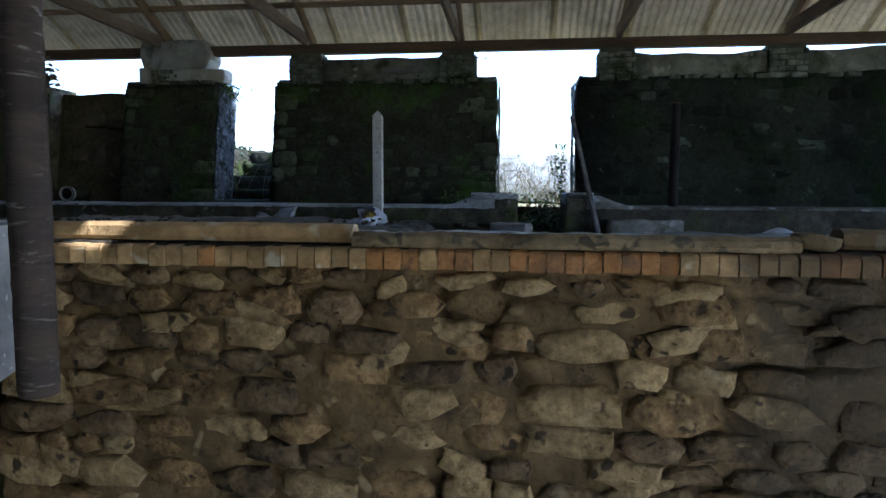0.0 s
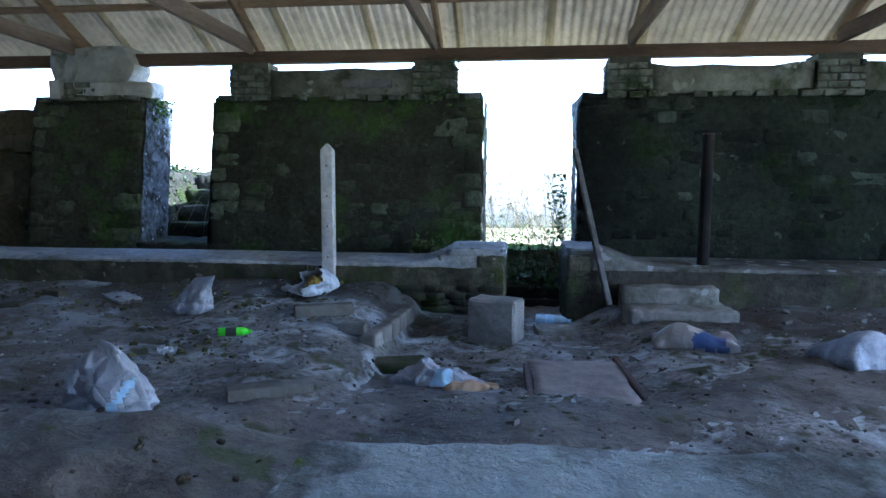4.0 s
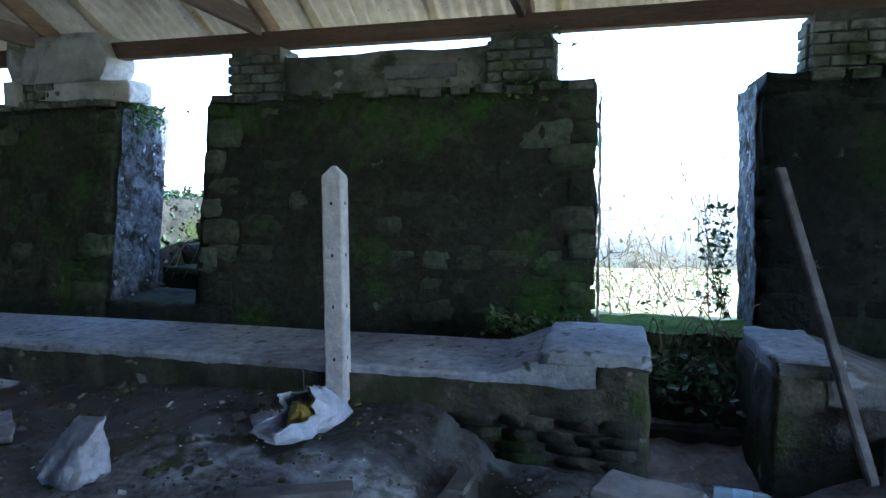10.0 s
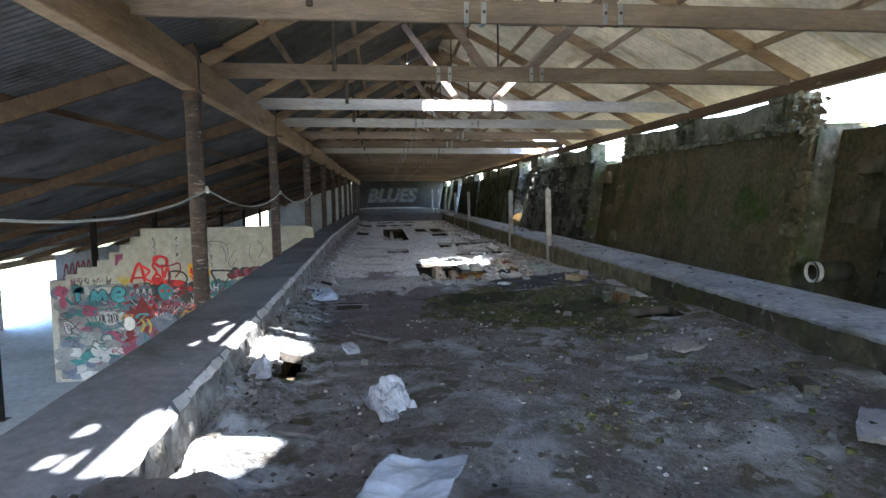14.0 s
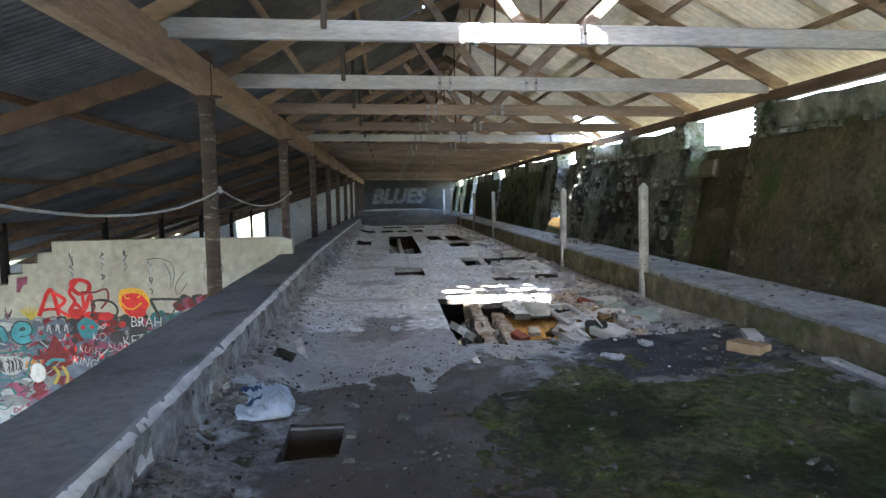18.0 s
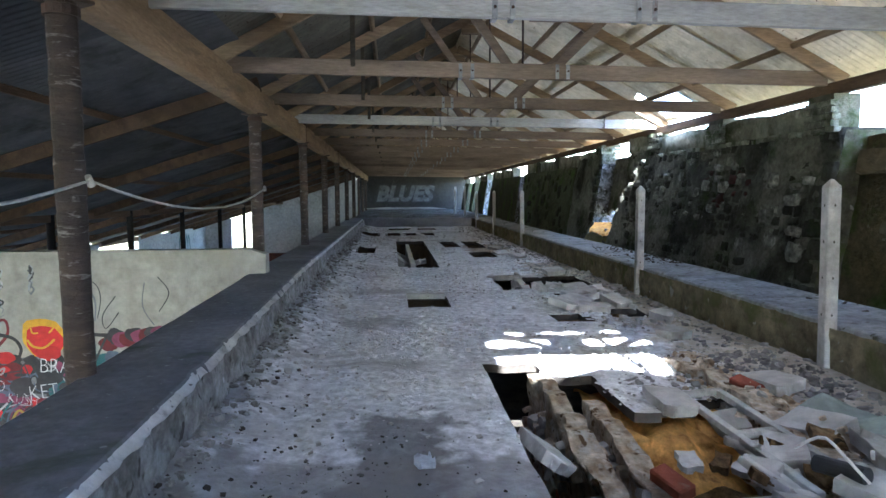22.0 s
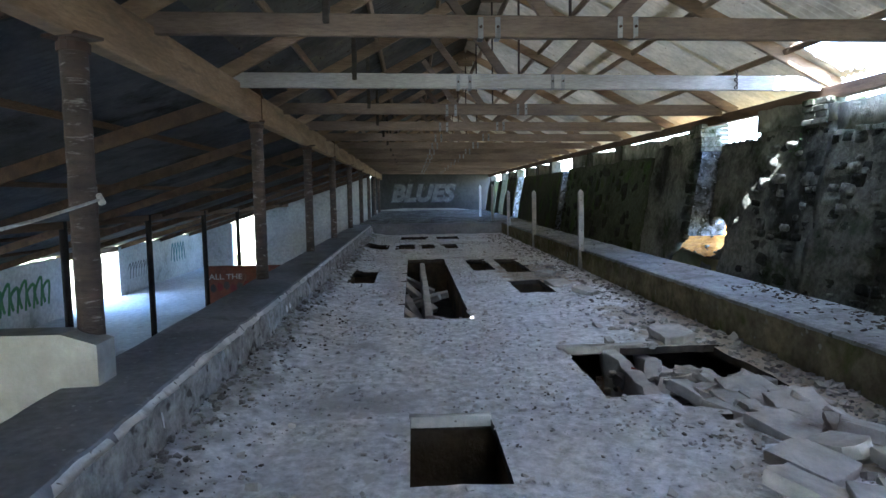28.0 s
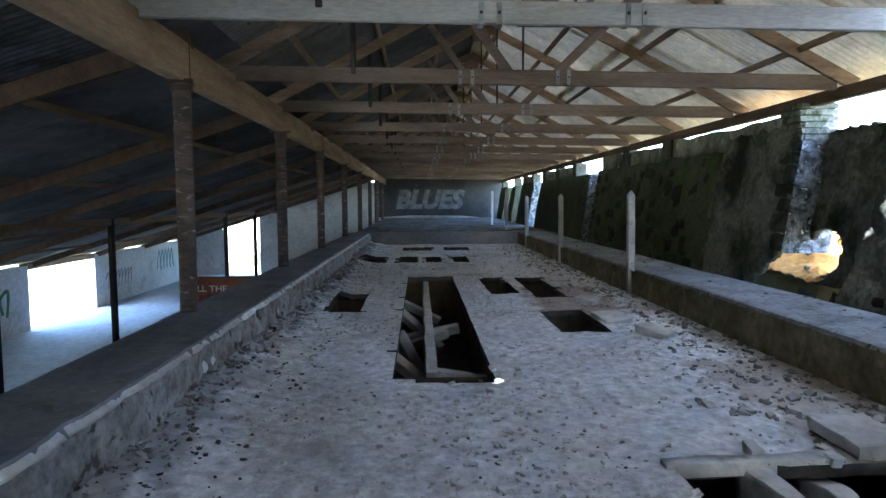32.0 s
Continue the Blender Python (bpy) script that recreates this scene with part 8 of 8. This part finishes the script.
for k in range(190):
    x = rv.uniform(-12.1, -9.8)
    y = 7.0 + rv.gauss(0, .12) + .05 * (x + 12)
    s9 = rv.uniform(.014, .050)
    piece("stone", stone_mesh(rv.choice(["crumble", "crumble", "broken_pale", "crumble", "grit_pale"]), rv.randrange(7), True), bank,
          pose(x, y, max(ledge_z(x, y), -.02) + .012, rv.uniform(-30, 30), rv.uniform(-30, 30), rv.uniform(0, 90)) @ Matrix.Diagonal((s9 * 1.4, s9, s9 * .8, 1)))
# white frame dropped on the rubble
fr = base("broken_frame", -10.55, 6.78, .02, "white painted wooden frame broken in the rubble", "frame", rz=4)
for a, b in (((-.62, -.13, .02), (.62, -.10, -.08)), ((-.62, .13, .03), (.66, .15, -.06)), ((-.60, -.13, .02), (-.60, .13, .03)), ((-.02, -.12, -.03), (-.02, .14, -.02))):
    part("frame_bar", beam_bm(a, b, .05, .04, .004), M["post"], fr)
hose = base("hose_end", -9.85, 6.82, .06, "black hose end with a white cable loop in the rubble", "hose", rz=20)
part("hose", rod_bm((-.18, 0, 0), (.06, 0, .03), .042, .042, 14), M["black"], hose)
wire("cable", [(-.25 + .05 * k, -.06 + .02 * math.sin(k), .06 + .10 * math.sin(k * .5)) for k in range(8)], .008, M["rope"], hose)
for k, (x, y, rz) in enumerate(((-10.62, 7.32, 20), (-10.28, 7.42, -12))):
    q = sheet_bm(-.22, .22, -.15, .15, 10, 8, lambda x, y: .02 + .02 * nz(x, y, k, 5))
    o = part("sheet_scrap", q, M["green_sheet"])
    so = o.modifiers.new("thickness", 'SOLIDIFY')
    so.thickness = .008
    o.matrix_basis = pose(x, y, fz(x, y) + .03, 14, 8, rz)
    tagged(o, "greenish broken roofing sheet on the rubble", "sheet")

# ---- debris ----
def debris(name, label, n, xr, yr, size, material, seed, dens=None):
    rd = random.Random(seed)
    verts, faces = [], []
    cube = [(-1, -1, -1), (1, -1, -1), (1, 1, -1), (-1, 1, -1), (-1, -1, 1), (1, -1, 1), (1, 1, 1), (-1, 1, 1)]
    quads = [(0, 3, 2, 1), (4, 5, 6, 7), (0, 1, 5, 4), (1, 2, 6, 5), (2, 3, 7, 6), (3, 0, 4, 7)]
    k = 0
    while k < n:
        x, y = rd.uniform(*xr), rd.uniform(*yr)
        if any(in_rect(x, y, h) for h in HOLES) or (dens and rd.random() > dens(x, y)):
            n -= .03
            continue
        s = size[0] + (size[1] - size[0]) * rd.random() ** 3
        m = pose(x, y, fz(x, y) + s * .2, rd.uniform(-30, 30), rd.uniform(-30, 30), rd.uniform(0, 360))
        b0 = len(verts)
        fl = rd.uniform(.25, .7)
        for c in cube:
            verts.append(m @ Vector((c[0] * s * rd.uniform(.5, 1), c[1] * s * rd.uniform(.4, .8), c[2] * s * fl * rd.uniform(.5, 1))))
        faces += [tuple(b0 + i for i in q) for q in quads]
        k += 1
    me = bpy.data.meshes.new(name)
    me.from_pydata(verts, [], faces)
    me.materials.append(M[material])
    return tagged(new(name, me), label, "debris", kind="stuff")


def patchy(x, y):
    """Litter gathers in drifts along the aisle side of the floor."""
    return max(0.0, .12 + 1.3 * nz(x, y, 15, .8) + .9 * nz(x, y, 17, 2.6) + .35 * max(0.0, 1 - abs(y - 4.3) / .7))


debris("rubble_bits", "crumbled concrete bits scattered on the slab", 2400, (-33, -10.5), (3.6, 8.0), (.004, .022), "slab", 1, patchy)
debris("dark_bits", "dark droppings and leaf litter on the slab", 2400, (-33, -9.0), (3.6, 8.0), (.002, .006), "pit", 2, patchy)
debris("crumb_drifts", "grey crumbs drifted over the slab", 2900, (-33, -10.0), (3.7, 8.0), (.003, .015), "grit", 22, patchy)
debris("pale_drifts", "pale crumbs drifted over the slab", 2900, (-33, -10.5), (3.7, 8.0), (.004, .020), "slab", 23, patchy)
debris("stone_bits", "pale stones strewn over the slab", 420, (-33, -8.5), (3.8, 8.0), (.012, .04), "slab", 12)
debris("edge_rubble", "broken concrete crumbs along the kerb foot", 2000, (-33, -11.0), (7.1, 8.05), (.006, .04), "grit_pale", 3, lambda x, y: (y - 7.0))
debris("kerb_crumbs", "chips and plant litter along the kerb foot", 4200, (-33, -2), (3.58, 4.05), (.005, .035), "kerb_rubble", 4, lambda x, y: max(0.0, 1 - abs(y - kin(x) - .08) / .22))
debris("kerb_litter", "dark litter along the kerb foot", 1500, (-33, -2), (3.6, 4.2), (.005, .02), "pit", 14)
debris("earth_bits", "stones and clods on the earth floor", 5000, (-9, 5), (4.1, 8.0), (.003, .018), "grit", 5, lambda x, y: .08 if moss_lift(x, y) > 0 else 1)
debris("earth_dust", "pale crumbs of lime on the earth floor", 3600, (-9, 5), (4.3, 8.0), (.002, .007), "grit_pale", 15, lambda x, y: .25 + nz(x, y, 25, 1.0) - (1 if moss_lift(x, y) > 0 else 0))
debris("earth_dark", "dark clods and leaves on the earth floor", 3600, (-9, 5), (4.1, 8.0), (.003, .015), "kerb_dark", 6)
debris("earth_stones", "stones lying on the earth floor", 240, (-9, 4), (4.4, 8.0), (.02, .05), "grit", 16)
debris("floor_flakes", "thin flakes of cement lying on the slab", 6500, (-33, -10.8), (3.9, 7.9), (.006, .026), "floor", 41, lambda x, y: .35 + nz(x, y, 55, 1.1))
debris("soil_crumbs", "crumbs of dark soil trodden over the slab edge", 900, (-10.9, -7.6), (4.0, 7.9), (.003, .012), "kerb_dark", 31, lambda x, y: max(0.0, 1 - abs(earth_lift(x, y) + .012) / .022))
debris("moss_bits", "clumps of dark moss and leaf litter on the earth", 900, (-6.0, -.8), (5.6, 8.0), (.006, .032), "moss_floor", 37, lambda x, y: .2 + nz(x, y, 65, 1.4))
debris("twig_bits", "pale flakes and twigs on the earth", 500, (-6.5, 3.5), (4.4, 8.0), (.004, .016), "slab", 38, lambda x, y: .3 + nz(x, y, 67, 1.2))
debris("moss_leaves", "yellow leaf flecks on the moss", 240, (-9, -5), (5.0, 8.0), (.004, .011), "dryleaf", 17)
debris("collapse_rubble", "rubble round the collapsed floor", 1400, (-12.2, -9.5), (5.5, 7.9), (.005, .04), "grit_pale", 7, lambda x, y: y - 6.2)
debris("collapse_rubble_far", "rubble round the broken slab", 500, (-18.5, -13.3), (6.1, 8.0), (.01, .06), "slab", 8, lambda x, y: y - 6.6)
rdk = random.Random(90)
for nm, xr, n9 in (("kerb_top_litter", (-30, -3), 70), ("kerb_top_rubble", (-18.6, -15.8), 160)):
    verts = []
    q = bmesh.new()
    for k in range(n9):
        s9 = rdk.uniform(.006, .03)
        bmesh.ops.create_cube(q, size=s9, matrix=pose(rdk.uniform(*xr), rdk.triangular(8.12, 8.8, 8.75), .372, rdk.uniform(-30, 30), rdk.uniform(-30, 30), rdk.uniform(0, 90)) @ Matrix.Diagonal((1.6, 1, .4, 1)))
    tagged(part(nm, q, M["pit"]), "dark crumbs of mortar on the kerb top", "debris", kind="stuff")


# ---- plants ----
def leafy(name, label, cat, n, place, size, seed, material="leaf", stems=()):
    rd = random.Random(seed)
    t = base(name, 0, 0, 0, label, cat)
    verts, faces = [], []
    for k in range(n):
        p = Vector(place(rd))
        s = rd.uniform(*size)
        m = Matrix.Translation(p) @ Euler((rd.uniform(-1, 1), rd.uniform(-1, 1), rd.uniform(0, 6.28))).to_matrix().to_4x4()
        b0 = len(verts)
        for q in ((-.5, 0, 0), (0, -.32, .06), (.55, 0, -.05), (0, .32, .06)):
            verts.append(m @ (Vector(q) * s))
        faces += [(b0, b0 + 1, b0 + 2), (b0, b0 + 2, b0 + 3)]
    me = bpy.data.meshes.new("leaves")
    me.from_pydata(verts, [], faces)
    me.materials.append(M[material])
    o = new("leaves", me)
    o.parent = t
    for k, pts in enumerate(stems):
        wire("stem", pts, .0035, M["dryleaf"], t)
    return t


rd2 = random.Random(3)


def arc(x, y, z, dx, dy, h, n=7):
    return [(x + dx * u, y + dy * u, z + h * math.sin(u * 2.2) + .03 * rd2.uniform(-1, 1)) for u in [i / (n - 1) for i in range(n)]]


leafy("bramble", "green bramble growing in the doorway gap", "plant", 620, lambda r: (r.gauss(.84, .15), r.gauss(8.95, .22), .06 + abs(r.gauss(.04, .13))), (.03, .075), 1,
      stems=[arc(rd2.uniform(.6, 1.1), rd2.uniform(8.8, 9.4), 0, rd2.uniform(-.4, .4), rd2.uniform(-.4, .3), rd2.uniform(.3, .6)) for _ in range(22)])
leafy("doorway_weeds", "tangle of weeds and dead stems behind the doorway", "plant", 420, lambda r: (r.uniform(.2, 1.5), r.uniform(9.7, 12.5), .34 + abs(r.gauss(0, .10))), (.02, .055), 2,
      stems=[arc(rd2.uniform(.3, 1.4), rd2.uniform(9.8, 12), .3, rd2.uniform(-.7, .7), rd2.uniform(-.5, .5), rd2.uniform(.1, .7)) for _ in range(90)])
leafy("jamb_creeper", "leafy creeper with bare stems on the doorway jamb", "plant", 260, lambda r: (1.22 - abs(r.gauss(0, .10)), r.uniform(9.7, 10.3), r.uniform(.4, 1.2)), (.03, .07), 4,
      stems=[[(1.2 + .05 * rd2.uniform(-1, 1) - .5 * u * (k % 3) / 3, 10.0 + .2 * u, .35 + 1.25 * u + .02 * rd2.uniform(-1, 1)) for u in [i / 8 for i in range(9)]] for k in range(9)])
leafy("kerb_weeds", "small weeds at the wall foot beside the kerb", "plant", 220, lambda r: (r.uniform(-.45, .3), r.gauss(9.05, .10), .36 + abs(r.gauss(.03, .06))), (.03, .08), 5,
      stems=[arc(rd2.uniform(-.4, .2), 9.0, .3, rd2.uniform(-.3, .3), -.1, .2) for _ in range(8)])
leafy("wall_fern", "tuft of fern on top of the stone jamb", "plant", 340, lambda r: (-3.70 + r.gauss(0, .07), 9.9 + r.gauss(0, .10), 1.97 + r.gauss(0, .08)), (.02, .06), 6)
# darkest leaf material: shade over the bank is put into the leaves
leafy("stair_ivy", "ivy and brambles over the bank beside the old steps", "plant", 2600, lambda r: ((xx := r.uniform(-5.2, -2.4) if r.random() < .16 else (r.uniform(-5.0, -3.93) if r.random() < .7 else r.uniform(-3.2, -2.4))), (yy := 10.1 + 1.6 * r.random() ** 1.6), bank_z(xx, yy) + abs(r.gauss(0, .05))), (.03, .085), 7, "ivy",
      stems=[arc(rd2.uniform(-4.0, -2.9), rd2.uniform(10, 11.2), .45, rd2.uniform(-.5, .5), .4, rd2.uniform(.2, .6)) for _ in range(34)])
leafy("wall_tuft", "dry roots hanging from the brick pier", "plant", 200, lambda r: (-6.45 + r.gauss(0, .12), 9.55 + r.gauss(0, .05), 2.18 + r.gauss(0, .12)), (.05, .14), 8, "dryleaf")
leafy("wall_tuft", "ivy hanging over the stone wall pier", "plant", 160, lambda r: (-.30 + r.gauss(0, .2), 9.62 + r.gauss(0, .03), 2.15 + r.gauss(0, .16)), (.03, .07), 9)
for x0, x1, sd in ((-2.85, .2, 31), (1.4, 4.6, 32), (-5.1, -3.8, 33), (-11.9, -6.6, 34)):
    leafy("ledge_moss", "dark moss and roots hanging from the wall ledge", "moss", int(150 * (x1 - x0)), lambda r: (r.uniform(x0, x1), 9.625 + r.gauss(0, .025), 2.04 - abs(r.gauss(0, .07)) + .03 * nz(r.random(), 1, 1, 3)), (.012, .03), sd, "ivy")
leafy("wall_tuft", "small ivy leaves on the rubble blocking", "plant", 110, lambda r: ((zz := r.uniform(1.7, 2.25)) * .82 - 20.95 + r.gauss(0, .14), 9.58 + .06 * zz + r.gauss(0, .04), zz), (.025, .06), 10, "ivy")
leafy("far_hedge", "leafy growth seen through the far openings", "plant", 1400, lambda r: (r.uniform(-49, -38), r.uniform(10.6, 13.0), r.uniform(.3, 2.2)), (.08, .2), 11)
moss_slab = part("mossy_step", sheet_bm(.3, 1.3, 9.15, 9.75, 20, 12, lambda x, y: .385 + .03 * nz(x, y, 0, 4) + .02 * nz(x, y, 2, 12)), M["moss_bright"])
tagged(moss_slab, "bright green moss on the doorway sill", "moss", kind="stuff")

sill = part("doorway_sill", rough_box(-3.80, -2.86, 9.36, 10.1, .10, .39, .03, 12, 6.0), M["stone_dark"])
tagged(sill, "worn dark stone sill in the doorway", "sill", kind="structure")
# yard: old steps behind the second doorway and the whitewashed wall
# unseen wall added to keep the sun off the bank and steps
cheek = part("wall_cheek", face_bm(-2.72, -2.36, -.2, 2.0, lambda z: 9.96, 3.0, .3, .02), M["stone_dark"])
tagged(cheek, "unseen dark rubble wall added to shade the old steps", "wall", kind="structure")
# steps in stone_dark: their shade is put into the colour
steps = base("yard_steps", -3.60, 10.0, .1, "old stone steps climbing behind the doorway", "steps")
for k in range(5):
    part("step", rough_box(-.40, .48, .10 + .30 * k, .46 + .30 * k, -.2, .23 + .215 * k, .016, 7, 2.0 + k), M["stone_dark"], steps)
yw = part("wall_yard", face_bm(-60, 25, -.2, 1.25, lambda z: 13.3, .9, .5, .05), M["farwall"])
tagged(yw, "sunlit whitewashed rubble wall across the yard", "wall", kind="structure")
